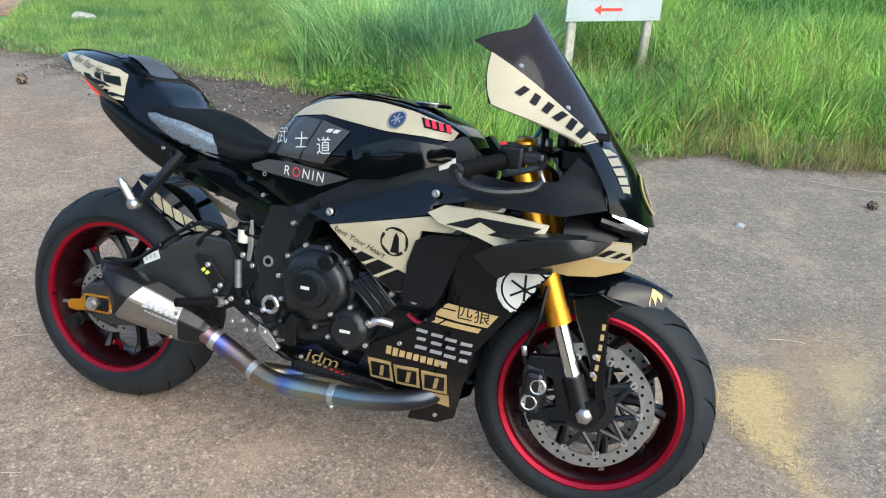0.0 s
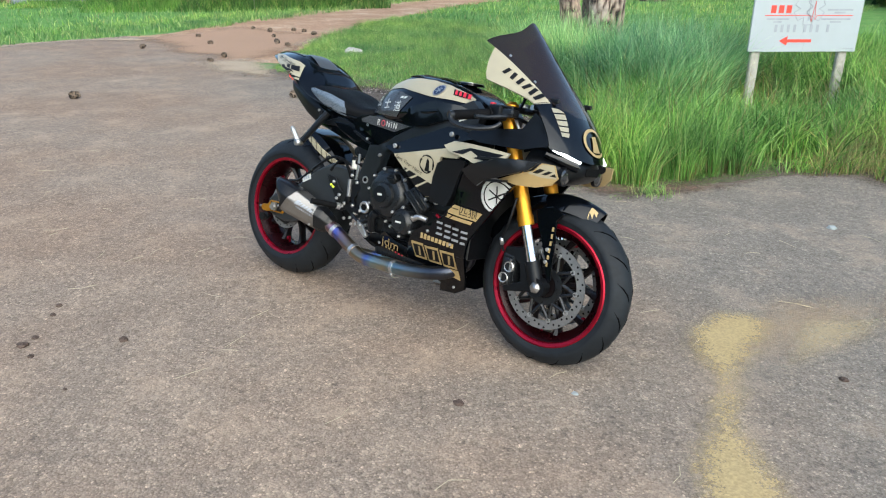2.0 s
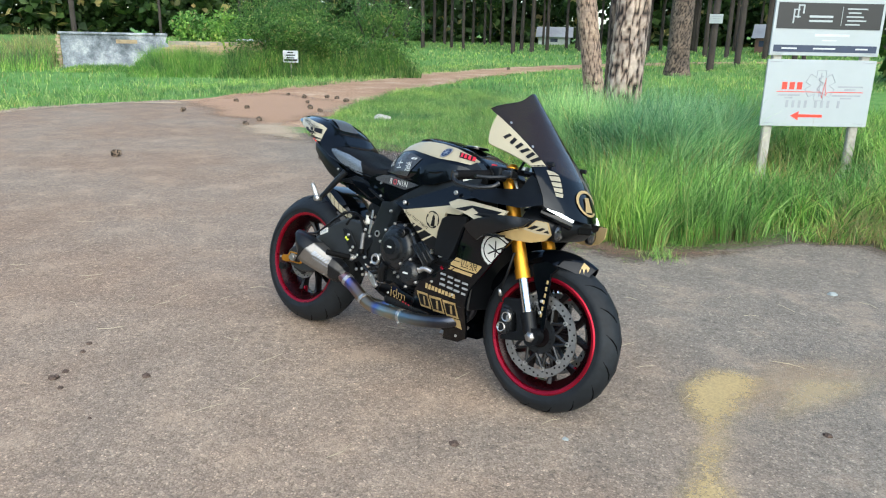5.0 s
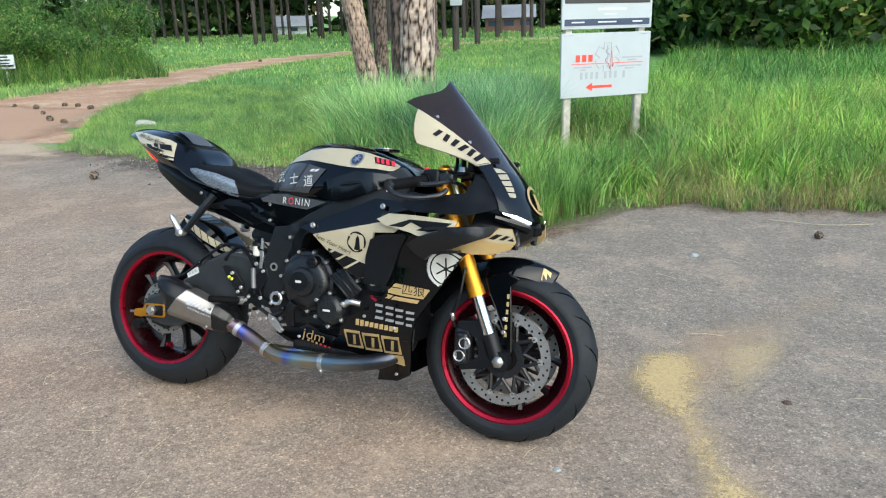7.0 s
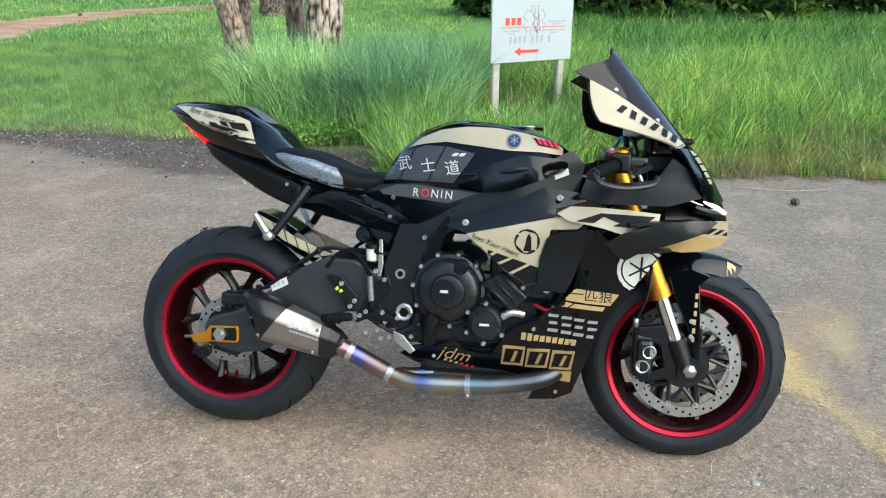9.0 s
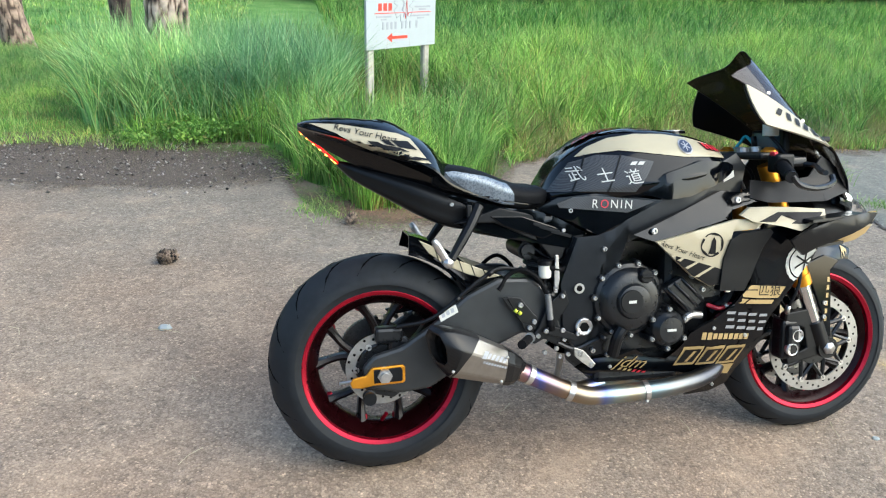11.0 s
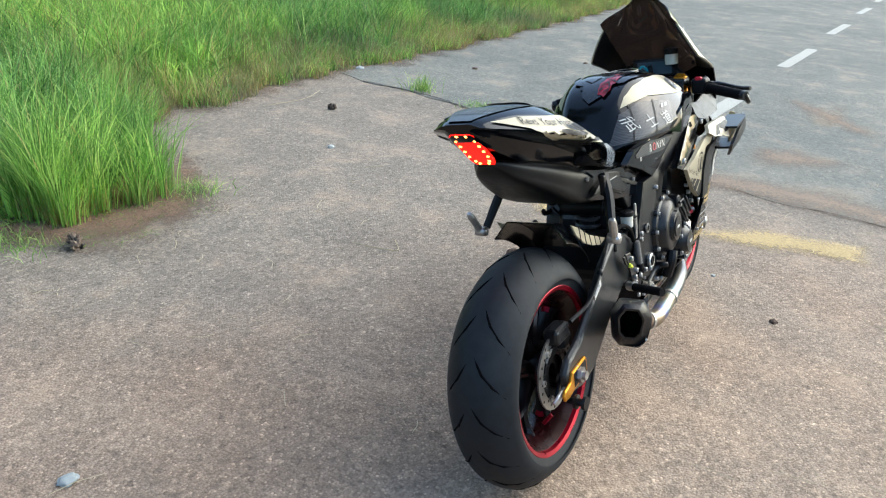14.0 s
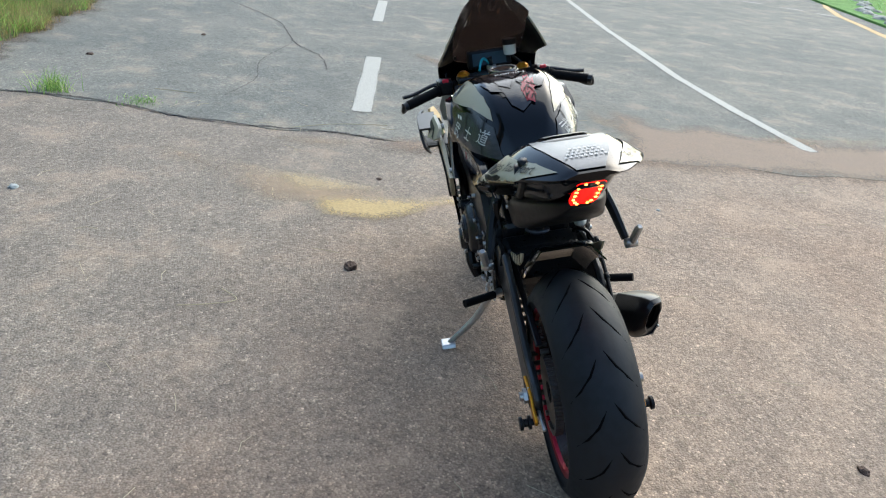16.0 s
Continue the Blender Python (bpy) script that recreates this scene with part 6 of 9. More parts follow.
# ---- motorcycle: wheels ----
def tyre_ring(R, w, rb):
    prof = []
    for k in range(-12, 13):
        a = k / 12
        y = a * w / 2
        prof.append((y, R - (0.42 * w) * (abs(a) ** 2.4) * 0.75 - 0.004 * abs(a)))
    side = [(w / 2 * 1.0, R - 0.335 * w - 0.012), (w / 2 * 0.985, rb + 0.035), (w / 2 * 0.9, rb + 0.012), (w / 2 * 0.84, rb)]
    return [(-y, r) for y, r in side[::-1]] + prof + side


def wheel(name, cx, R, w, rb, rim_half, label):
    hub = thing(name, pose(cx, 0, R), "", "")
    for key in ("label", "category"):
        if key in hub:
            del hub[key]
    hub.parent = bike
    hub["label"] = label
    part("tyre", bm_lathe(tyre_ring(R, w, rb), 96, "y", (0, 0, 0), True), M_RUBBER, hub, "black road tyre with long tread grooves", smooth=True)
    h = rim_half
    part("rim_barrel", bm_lathe([(-h + 0.008, rb - 0.012), (-h * 0.7, rb - 0.022), (-h * 0.3, rb - 0.042), (h * 0.3, rb - 0.042), (h * 0.7, rb - 0.022), (h - 0.008, rb - 0.012), (h - 0.008, rb - 0.004), (-h + 0.008, rb - 0.004)], 80, "y", (0, 0, 0), True), M_RIMDARK, hub, "dark red wheel barrel", smooth=True)
    for s in (-1, 1):
        part("rim_lip", bm_lathe([(s * (h - 0.012), rb - 0.011), (s * (h + 0.002), rb - 0.007), (s * (h + 0.006), rb + 0.004), (s * (h + 0.003), rb + 0.009), (s * (h - 0.01), rb + 0.006)], 96, "y", (0, 0, 0), True), M_RIMRED, hub, "bright red anodised rim lip", smooth=True)
    part("hub", bm_lathe([(-0.07, 0.02), (-0.07, 0.042), (-0.045, 0.05), (-0.02, 0.038), (0.02, 0.038), (0.045, 0.05), (0.07, 0.042), (0.07, 0.02)], 32, "y", (0, 0, 0), True), M_SPOKE, hub, smooth=True)
    for k in range(5):
        base = math.tau * k / 5 + 0.3
        for d in (-1, 1):
            a0, a1 = base + d * 0.12, base + d * 0.32
            pts = [(math.cos(a0) * 0.036, 0, math.sin(a0) * 0.036), (math.cos(a0 + d * 0.03) * 0.11, d * 0.004, math.sin(a0 + d * 0.03) * 0.11), (math.cos(a1) * (rb - 0.036), 0, math.sin(a1) * (rb - 0.036))]
            b = bm_tube(smooth_path(pts, 5), [0.02, 0.0185, 0.0165, 0.0145, 0.0135, 0.0125, 0.012, 0.012, 0.0125, 0.015, 0.019], 8)
            for v in b.verts:
                v.co.y *= 1.7
            sp = part("spoke", b, M_SPOKE, hub, smooth=True)
            e = Vector((math.cos(a1), 0, math.sin(a1)))
            part("spoke_foot", bm_tube([e * (rb - 0.056), e * (rb - 0.039)], [0.0135, 0.021], 8), M_RIMRED, sp)
    # tread grooves: slanted hooks of near-black tube, whose colour stands for the shade
    n = 17
    for k in range(n):
        for s in (-1, 1):
            a = math.tau * (k + (0.25 if s > 0 else 0.0)) / n
            pts = []
            for t in (0, 0.2, 0.4, 0.7, 1.0):
                y = s * w * (0.05 + (0.28 * t if t < 0.45 else 0.112 + 0.42 * (t - 0.4)))
                aa = a + (0.3 if R > 0.31 else 0.26) * t - 0.02 * s
                rr = R - (0.42 * w) * (abs(2 * y / w) ** 2.4) * 0.75 - 0.004 * abs(2 * y / w) - 0.0012
                pts.append((math.cos(aa) * rr, y, math.sin(aa) * rr))
            part("groove_shade", bm_tube(pts, [0.0012, 0.0031, 0.0036, 0.0032, 0.0012], 6), M_GROOVE_SHADE, hub)
    part("valve", bm_tube([(0.0, -0.03, -(rb - 0.05)), (0.012, -0.05, -(rb - 0.075))], 0.006, 8), M_RIMRED, hub)
    return hub


def disc(hub, y, ro, ri, holes, bobbins):
    b = bm_lathe([(y - 0.0025, ri), (y - 0.0025, ro), (y + 0.0025, ro), (y + 0.0025, ri)], 72, "y", (0, 0, 0), True)
    d = part("brake_disc", b, M_DISC, hub, "drilled steel brake disc")
    # dark dots set proud of the steel stand for its shaded holes
    for k in range(holes):
        r = ri + (ro - ri) * (0.25 + 0.25 * (k % 3))
        a = math.tau * k / holes
        for s in (-1, 1):
            part("hole", bm_lathe([(y + s * 0.0026, 0.0006), (y + s * 0.003, 0.0042)], 8, "y", (math.cos(a) * r, 0, math.sin(a) * r)), M_HOLE_SHADE, d)
    part("carrier", bm_lathe([(y - 0.003, 0.045), (y - 0.003, 0.07), (y + 0.003, 0.07), (y + 0.003, 0.045)], 40, "y", (0, 0, 0), True), M_METAL, d)
    for k in range(bobbins):
        a = math.tau * k / bobbins
        e = Vector((math.cos(a), 0, math.sin(a)))
        t = Vector((-math.sin(a), 0, math.cos(a)))
        for q in (-1, 1):
            part("carrier_arm", bm_tube([e * 0.066 + t * q * 0.022 + Vector((0, y, 0)), e * (ri - 0.004) + Vector((0, y, 0))], 0.0065, 6), M_METAL, d)
        part("bobbin", bm_lathe([(y - 0.006, 0.003), (y - 0.006, 0.009), (y + 0.006, 0.009), (y + 0.006, 0.003)], 14, "y", tuple(e * (ri - 0.002)), True), M_STEEL, d)
    return d


REAR_R, FRONT_R, BASE = 0.322, 0.302, 1.405
rear = wheel("rear_wheel", 0.0, REAR_R, 0.192, 0.222, 0.078, "rear wheel with red rim and twin black spokes")
front = wheel("front_wheel", BASE, FRONT_R, 0.122, 0.221, 0.052, "front wheel with red rim and twin black spokes")
for s in (-1, 1):
    disc(front, s * 0.066, 0.16, 0.128, 45, 10)
disc(rear, -0.078, 0.104, 0.076, 24, 6)
sprocket = part("sprocket", bm_lathe([(0.082, 0.03), (0.082, 0.105), (0.088, 0.105), (0.088, 0.03)], 45, "y", (0, 0, 0), True), M_CHAIN, rear, "steel chain sprocket")

# ---- forks, front brakes, fender ----
RAKE = Vector((-(1.405 - 1.187), 0, 0.859 - 0.302)).normalized()
FOOT = Vector((1.388, 0, 0.322))
for s in (-1, 1):
    y = s * 0.112
    def along(d, dy=0.0):
        return (FOOT + RAKE * d) + Vector((0, y + dy, 0))
    rod("fork_outer", [along(0.23), along(0.6)], 0.027, M_GOLDMETAL, bike, 24, label="gold anodised fork tube")
    rod("fork_collar", [along(0.2), along(0.235)], 0.0295, M_GOLDMETAL, bike, 24)
    rod("fork_slider", [along(0.03), along(0.21)], 0.0205, M_CHROME, bike, 24, label="chromed fork slider")
    rod("fork_foot", [along(-0.02), along(0.07)], 0.028, M_MATT, bike, 16)
    rod("axle_clamp", [(BASE, y - 0.022, FRONT_R), (BASE, y + 0.022, FRONT_R)], 0.034, M_MATT, bike, 20)
    rod("axle_end", [(BASE, y + s * 0.02, FRONT_R), (BASE, y + s * 0.03, FRONT_R)], 0.02, M_STEEL, bike, 6)
    slab("fork_bracket", [(1.33, 0.43), (1.365, 0.43), (1.40, 0.33), (1.40, 0.285), (1.345, 0.27), (1.27, 0.255), (1.265, 0.275), (1.335, 0.305), (1.32, 0.37), (1.25, 0.4), (1.255, 0.42)], y - 0.014, y + 0.012, M_MATT, bike, 0.004)
    cal = part("caliper", bm_join(bm_box(1.245, 1.305, y - s * 0.015 - 0.03, y - s * 0.015 + 0.03, 0.27, 0.4, 0.012, 2), bm_box(1.255, 1.3, y - 0.02 + s * 0.012, y + 0.02 + s * 0.012, 0.28, 0.385, 0.012, 2)), M_METAL, bike, "black radial brake caliper")
    for dz, dx in ((0.351, 1.288), (0.308, 1.272)):
        part("piston_cap", bm_lathe([(s * 0.0, 0.021), (s * 0.012, 0.021), (s * 0.015, 0.018), (s * 0.013, 0.012), (s * 0.013, 0.0008)], 20, "y", (dx, y + s * 0.018, dz)), M_STEEL, cal, "bright piston cap")
        for q in range(6):
            a = math.tau * q / 6
            part("pin_hole", bm_lathe([(0, 0.0004), (s * 0.0012, 0.002)], 6, "y", (dx + 0.0125 * math.cos(a), y + s * 0.0325, dz + 0.0125 * math.sin(a))), M_HOLE_SHADE, cal)
    rod("brake_hose", [along(0.3, s * 0.035), (1.27, y + s * 0.045, 0.52), (1.245, y + s * 0.035, 0.44), (1.25, y + s * 0.02, 0.4)], 0.005, M_MATT, bike, 7)
    rod("hose_fitting", [(1.243, y + s * 0.038, 0.45), (1.246, y + s * 0.03, 0.425)], 0.0075, M_STEEL, bike, 8)

# fender: an arched shell over the tyre with a leg to each fork
def fender_shell(a0, a1, R, half, lip, n=18, m=8):
    bm = bmesh.new()
    grid = []
    for i in range(n + 1):
        a = a0 + (a1 - a0) * i / n
        taper = half * min(1.0, 0.25 + 2.2 * min(i / n + 0.05, 1.05 - i / n))
        row = []
        for j in range(-m, m + 1):
            q = j / m
            rr = R - lip * abs(q) ** 2.5
            row.append(bm.verts.new((BASE + math.cos(a) * rr, q * taper, FRONT_R + math.sin(a) * rr)))
        grid.append(row)
    for a, b in zip(grid, grid[1:]):
        for k in range(2 * m):
            bm.faces.new((a[k], a[k + 1], b[k + 1], b[k]))
    bmesh.ops.recalc_face_normals(bm, faces=bm.faces)
    bmesh.ops.solidify(bm, geom=bm.faces[:], thickness=0.004)
    return bm


fender = part("front_fender", fender_shell(radians(62), radians(158), 0.335, 0.082, 0.055), M_BLACK, bike, "black front fender with gold marks", smooth=True)
F_FENDER = [tree_of(fender)]
for s in (-1, 1):
    leg = slab("fender_leg", [(1.335, 0.57), (1.40, 0.595), (1.455, 0.575), (1.425, 0.545), (1.432, 0.46), (1.44, 0.33), (1.425, 0.31), (1.405, 0.4), (1.375, 0.47), (1.35, 0.52)], s * 0.088, s * 0.099, M_BLACK, bike, 0.004)
    FL = [tree_of(leg)]
    for k in range(7):
        decal("letter_block", slant(1.4175 - 0.0005 * k, 0.515 - k * 0.0255, 0.0085, 0.0155), FL, M_GOLDPRINT, leg, side=s, step=0.02)
    for z in (0.44, 0.395):
        bolt((1.408, s * 0.099, z), 0.008, leg, side=s)
decal("gold_mark", [(1.505, -0.058), (1.53, -0.052), (1.538, -0.02), (1.512, -0.022)], F_FENDER, M_GOLDPRINT, fender, side=0, step=0.006, off=0.002)

# ---- cowl, screen and lamps ----
STATIONS = [((1.495, 0.757), (1.395, 0.188, 0.795)), ((1.468, 0.82), (1.385, 0.193, 0.832)), ((1.43, 0.885), (1.358, 0.196, 0.88)), ((1.37, 0.958), (1.315, 0.197, 0.935)), ((1.288, 1.055), (1.22, 0.198, 0.968)), ((1.2, 1.158), (1.1, 0.197, 1.0)), ((1.142, 1.226), (0.925, 0.175, 1.055))]


def cowl_at(u, v):
    """A point on the cowl: u from the nose up to the screen's top, v across it."""
    cs = smooth_path([(c[0], 0, c[1]) for c, e in STATIONS], 8)
    es = smooth_path([e for c, e in STATIONS], 8)
    f = u / (len(STATIONS) - 1) * (len(cs) - 1)
    i = min(int(f), len(cs) - 2)
    c, e = cs[i].lerp(cs[i + 1], f - i), es[i].lerp(es[i + 1], f - i)
    k = 1 - abs(v) ** 1.9
    return Vector((e.x + (c.x - e.x) * k, e.y * math.copysign(abs(v) ** 0.92, v), e.z + (c.z - e.z) * k))


def cowl_piece(name, u0, u1, v0, v1, material, label="", thick=0.004, nu=14, nv=16, trim=None):
    bm = bmesh.new()
    g = []
    for i in range(nu + 1):
        row = []
        for j in range(nv + 1):
            v = v0 + (v1 - v0) * j / nv
            uu0, uu1 = (trim(v) if trim else (u0, u1))
            row.append(bm.verts.new(cowl_at(uu0 + (uu1 - uu0) * i / nu, v)))
        g.append(row)
    for a, b in zip(g, g[1:]):
        for k in range(nv):
            bm.faces.new((a[k], a[k + 1], b[k + 1], b[k]))
    bmesh.ops.recalc_face_normals(bm, faces=bm.faces)
    bmesh.ops.solidify(bm, geom=bm.faces[:], thickness=thick)
    return part(name, bm, material, bike, label, smooth=True)


VS = 0.70
screen = cowl_piece("windscreen", 2.3, 6.0, -VS, VS, M_SMOKE, "dark smoked tall windscreen", 0.003, 20, 22, trim=lambda v: (2.3 + 0.7 * (abs(v) / VS) ** 2, 6.0 - 0.28 * math.sin(math.pi * min(1, abs(v) / VS)) ** 2))
nose = cowl_piece("nose_cowl", 0.0, 2.32, -1, 1, M_BLACK, "satin black nose cowl with a worn gold ring", 0.005, 16, 24, trim=lambda v: (0.0, 2.3 + 0.72 * min(1, abs(v) / VS) ** 2))
for s in (-1, 1):
    wp = cowl_piece("screen_side_panel", 2.9, 5.15, s * VS, s * 1.0, M_PALEGOLD, "pale gold panel with dark block letters", 0.005, 18, 6, trim=lambda v: (2.95, 4.96 + 0.66 * (1 - (abs(v) - VS) / (1 - VS)) ** 0.8))
    liner = cowl_piece("panel_liner", 2.9, 5.1, s * VS, s * 0.99, M_MATT, "", 0.003, 18, 6, trim=lambda v: (2.9, 4.97 + 0.66 * (1 - (abs(v) - VS) / (1 - VS)) ** 0.8))
    liner.location = (-0.003, -s * 0.007, -0.002)
    # six dark letter blocks along the panel
    WT = [tree_of(wp)]
    for k in range(6):
        u = 4.72 - k * 0.285
        p = cowl_at(u, s * 0.82)
        q = cowl_at(u - 0.1, s * 0.82)
        ang = math.degrees(math.atan2(q.z - p.z, q.x - p.x))
        c_, s2 = math.cos(radians(ang)), math.sin(radians(ang))
        decal("letter_block", slant(p.x, p.z, 0.0165, 0.0225, (0.004, -0.002, 0.0)[k % 3], ang), WT, M_PRINTBLACK, wp, side=s, off=0.0022)
    for u, v in ((5.05, 0.66), (3.9, 0.66), (3.0, 0.6)):
        p = cowl_at(u, s * v)
        part("screen_screw", bm_lathe([(0, 0.006), (0.003, 0.005), (0.004, 0.0005)], 10, "y", (p.x, p.y + s * 0.001, p.z)), M_STEEL, bike)
    NT = [tree_of(nose)]
    # gold stripes running down the cowl's flank
    for k in range(5):
        u0 = 2.75 - k * 0.32
        quad = [cowl_at(u0, s * 0.75), cowl_at(u0 - 0.25, s * 0.75), cowl_at(u0 - 0.25, s * (0.5 + 0.03 * k)), cowl_at(u0, s * (0.5 + 0.02 * k))]
        decal("gold_stripe", [(p.x, p.z) for p in quad], NT, M_STRIPE, nose, side=s, step=0.012)
    # running light under the brow
    a, b = Vector((1.386, s * 0.184, 0.798)), Vector((1.468, s * 0.095, 0.758))
    a = a.lerp(b, 0.2)
    drl = bm_tube([a + Vector((0, s * 0.006, 0)), a.lerp(b, 0.5) + Vector((0.008, s * 0.008, 0.0)), b + Vector((0.008, s * 0.004, 0))], [0.0042, 0.0058, 0.0045], 8)
    part("running_light", drl, M_DRL, bike, "lit white running light strip")
    part("brow", bm_tube([a + Vector((-0.03, -s * 0.002, -0.018)), a.lerp(b, 0.5) + Vector((0.0, s * 0.002, -0.02)), b + Vector((0.0, 0, -0.02))], [0.014, 0.018, 0.016], 10), M_BLACK, bike, smooth=True)
    lamp = part("headlamp", bm_lathe([(0.0, 0.03), (0.012, 0.03), (0.018, 0.022), (0.02, 0.0008)], 20, "x", (1.43, s * 0.13, 0.705)), M_LENS, bike, "round dark headlamp lens", smooth=True)
    part("lamp_ring", bm_lathe([(0.0, 0.03), (0.0, 0.034), (0.014, 0.034), (0.014, 0.03)], 24, "x", (1.43, s * 0.13, 0.705), True), M_MATT, lamp)
    # inner panel between cowl and side fairing
    panel("inner_panel", [(1.06, 0.79), (1.12, 0.775), (1.30, 0.775), (1.39, 0.80), (1.365, 0.87), (1.31, 0.905), (1.27, 0.845), (1.16, 0.83), (1.08, 0.84)], M_MATT, bike, s, fun=lambda x, z: 0.172 + 0.05 * max(0, (0.83 - z) / 0.06) * 0.9 - 0.04 * max(0, x - 1.3), depth=0.006)
    # small ducts by the screen
    part("screen_fin", bm_box(1.31, 1.37, s * 0.125 - 0.006, s * 0.125 + 0.006, 0.945, 0.962, 0.004, 1), M_MATT, bike)

NT = [tree_of(nose)]
# ring mark on the cowl's front and a plain dark shape in it
ring = []
for k in range(26):
    a0, a1 = math.tau * k / 30, math.tau * (k + 1) / 30
    pts = []
    for a, r in ((a0, 1.0), (a1, 1.0), (a1, 0.8), (a0, 0.8)):
        pts.append(cowl_at(1.1 + 0.75 * r * math.sin(a), 0.02 + 0.34 * r * math.cos(a)))
    b = bmesh.new()
    b.faces.new([b.verts.new(p + Vector((0.0035, 0, 0.003))) for p in pts])
    ring.append(b)
part("ring_mark", bm_join(*ring), M_GOLDPRINT, nose)
b = bmesh.new()
b.faces.new([b.verts.new(cowl_at(1.1 + du, 0.02 + dv) + Vector((0.0035, 0, 0.003))) for du, dv in ((-0.5, -0.14), (-0.5, 0.1), (0.0, 0.06), (0.35, 0.07), (0.35, -0.06), (0.0, -0.08))])
part("plain_mark", b, M_GOLDPRINT, nose)
# chin between the lamps
chin = loft([ring_of([(0, 1), (0.7, 0.9), (1, 0.5), (0.8, 0.1), (0, 0)], x, w, zb, zt) for x, w, zb, zt in ((1.30, 0.175, 0.66, 0.8), (1.38, 0.165, 0.665, 0.79), (1.425, 0.14, 0.675, 0.775), (1.46, 0.09, 0.695, 0.765), (1.48, 0.04, 0.715, 0.755))])
part("chin", chin, M_MATT, bike, smooth=True)
part("ram_intake", bm_box(1.474, 1.482, -0.05, 0.05, 0.712, 0.742, 0.004), M_HOLE_SHADE, bike)

# ---- side fairings ----
E_OUT = [(1.087, 0.722), (1.19, 0.717), (1.28, 0.74), (1.318, 0.70), (1.3, 0.655), (1.22, 0.54), (1.136, 0.422), (1.088, 0.335), (1.078, 0.2), (1.03, 0.172), (0.95, 0.165), (0.965, 0.205), (0.9, 0.225), (0.78, 0.235), (0.6, 0.272), (0.562, 0.299), (0.605, 0.332), (0.68, 0.338), (0.725, 0.36), (0.765, 0.33), (0.842, 0.318), (0.885, 0.402), (0.95, 0.438), (1.016, 0.484), (1.064, 0.545), (1.1, 0.6), (1.075, 0.69)]
SHOULDER_MARKS = [[(1.05, 0.727), (1.118, 0.751), (1.262, 0.747), (1.238, 0.73), (1.195, 0.717), (1.148, 0.719), (1.175, 0.731), (1.226, 0.735), (1.222, 0.741), (1.126, 0.742), (1.1, 0.725)]]
for s in (-1, 1):
    top = panel("frame_cover", [(0.694, 0.699), (0.742, 0.716), (0.86, 0.765), (0.968, 0.812), (1.04, 0.806), (1.12, 0.785), (1.075, 0.777), (1.0, 0.757), (1.0, 0.737), (0.88, 0.706), (0.755, 0.678)], M_BLACK, bike, s, fun=lambda x, z: 0.226 - 0.24 * max(0.0, z - 0.69) - 0.06 * max(0.0, x - 1.0), depth=0.02)
    gold = panel("upper_side_panel", [(0.757, 0.678), (0.88, 0.706), (1.0, 0.734), (1.088, 0.73), (1.06, 0.705), (0.987, 0.70), (0.974, 0.65), (0.962, 0.548), (0.93, 0.542), (0.868, 0.578), (0.81, 0.63)], M_PALEGOLD, bike, s, off=0.0, label="pale gold side panel with black bars and a ring mark")
    stripe = panel("shoulder_panel", [(1.002, 0.746), (1.037, 0.766), (1.1, 0.766), (1.19, 0.762), (1.276, 0.755), (1.27, 0.737), (1.225, 0.72), (1.173, 0.699), (1.127, 0.712), (1.089, 0.719), (1.034, 0.728)], M_PALEGOLD, bike, s, fun=lambda x, z: 0.238 + 0.65 * max(0.0, 0.768 - z) - 0.2 * max(0.0, x - 1.25), depth=0.012, label="pale gold shoulder panel with black angular shapes")
    main = panel("lower_fairing", E_OUT, M_BLACK, bike, s, off=-0.004, label="gloss black lower fairing with gold and silver marks")
    louver = panel("duct_panel", [(0.979, 0.677), (1.008, 0.694), (1.098, 0.704), (1.108, 0.694), (1.082, 0.65), (1.054, 0.565), (1.035, 0.525), (0.955, 0.53), (0.962, 0.622)], M_MATT, bike, s, off=0.008, depth=0.03)
    bolt((0.985, s * 0.222, 0.532), 0.013, louver, side=s, h=0.01)
    GT, MT, ST = [tree_of(gold)], [tree_of(main)], [tree_of(stripe)]
    # artwork of the gold panel
    decal("black_field", [(0.771, 0.650), (0.933, 0.601), (0.966, 0.59), (0.961, 0.549), (0.93, 0.543), (0.869, 0.579), (0.812, 0.628), (0.773, 0.648)], GT, M_PRINTBLACK, gold, side=s)
    for a0, b0 in (((0.789, 0.632), (0.812, 0.645)), ((0.811, 0.613), (0.848, 0.634)), ((0.838, 0.592), (0.892, 0.62)), ((0.872, 0.566), (0.936, 0.602))):
        decal("gold_slash", [(a0[0] - 0.004, a0[1] + 0.003), (a0[0] + 0.002, a0[1] - 0.003), (b0[0] + 0.002, b0[1] - 0.002), (b0[0] - 0.004, b0[1] + 0.002)], GT, M_PALEGOLD, gold, side=s, off=0.0024)
    letters("script", "Revs Your Heart", (0.835, 0.651), 0.021, -20 if s < 0 else 20, GT, M_PRINTBLACK, gold, side=s, shear=0.25, off=0.0022)
    for k in range(30):
        if k % 15 in (13,):
            continue
        a0, a1 = math.tau * k / 30 - 0.4, math.tau * (k + 1.02) / 30 - 0.4
        ri = 0.0295 - 0.002 * math.sin(k)
        decal("ring_arc", [(0.925 + math.cos(a0) * 0.035, 0.664 + math.sin(a0) * 0.035), (0.925 + math.cos(a1) * 0.035, 0.664 + math.sin(a1) * 0.035), (0.925 + math.cos(a1) * ri, 0.664 + math.sin(a1) * ri), (0.925 + math.cos(a0) * ri, 0.664 + math.sin(a0) * ri)], GT, M_PRINTBLACK, gold, side=s, step=0.02)
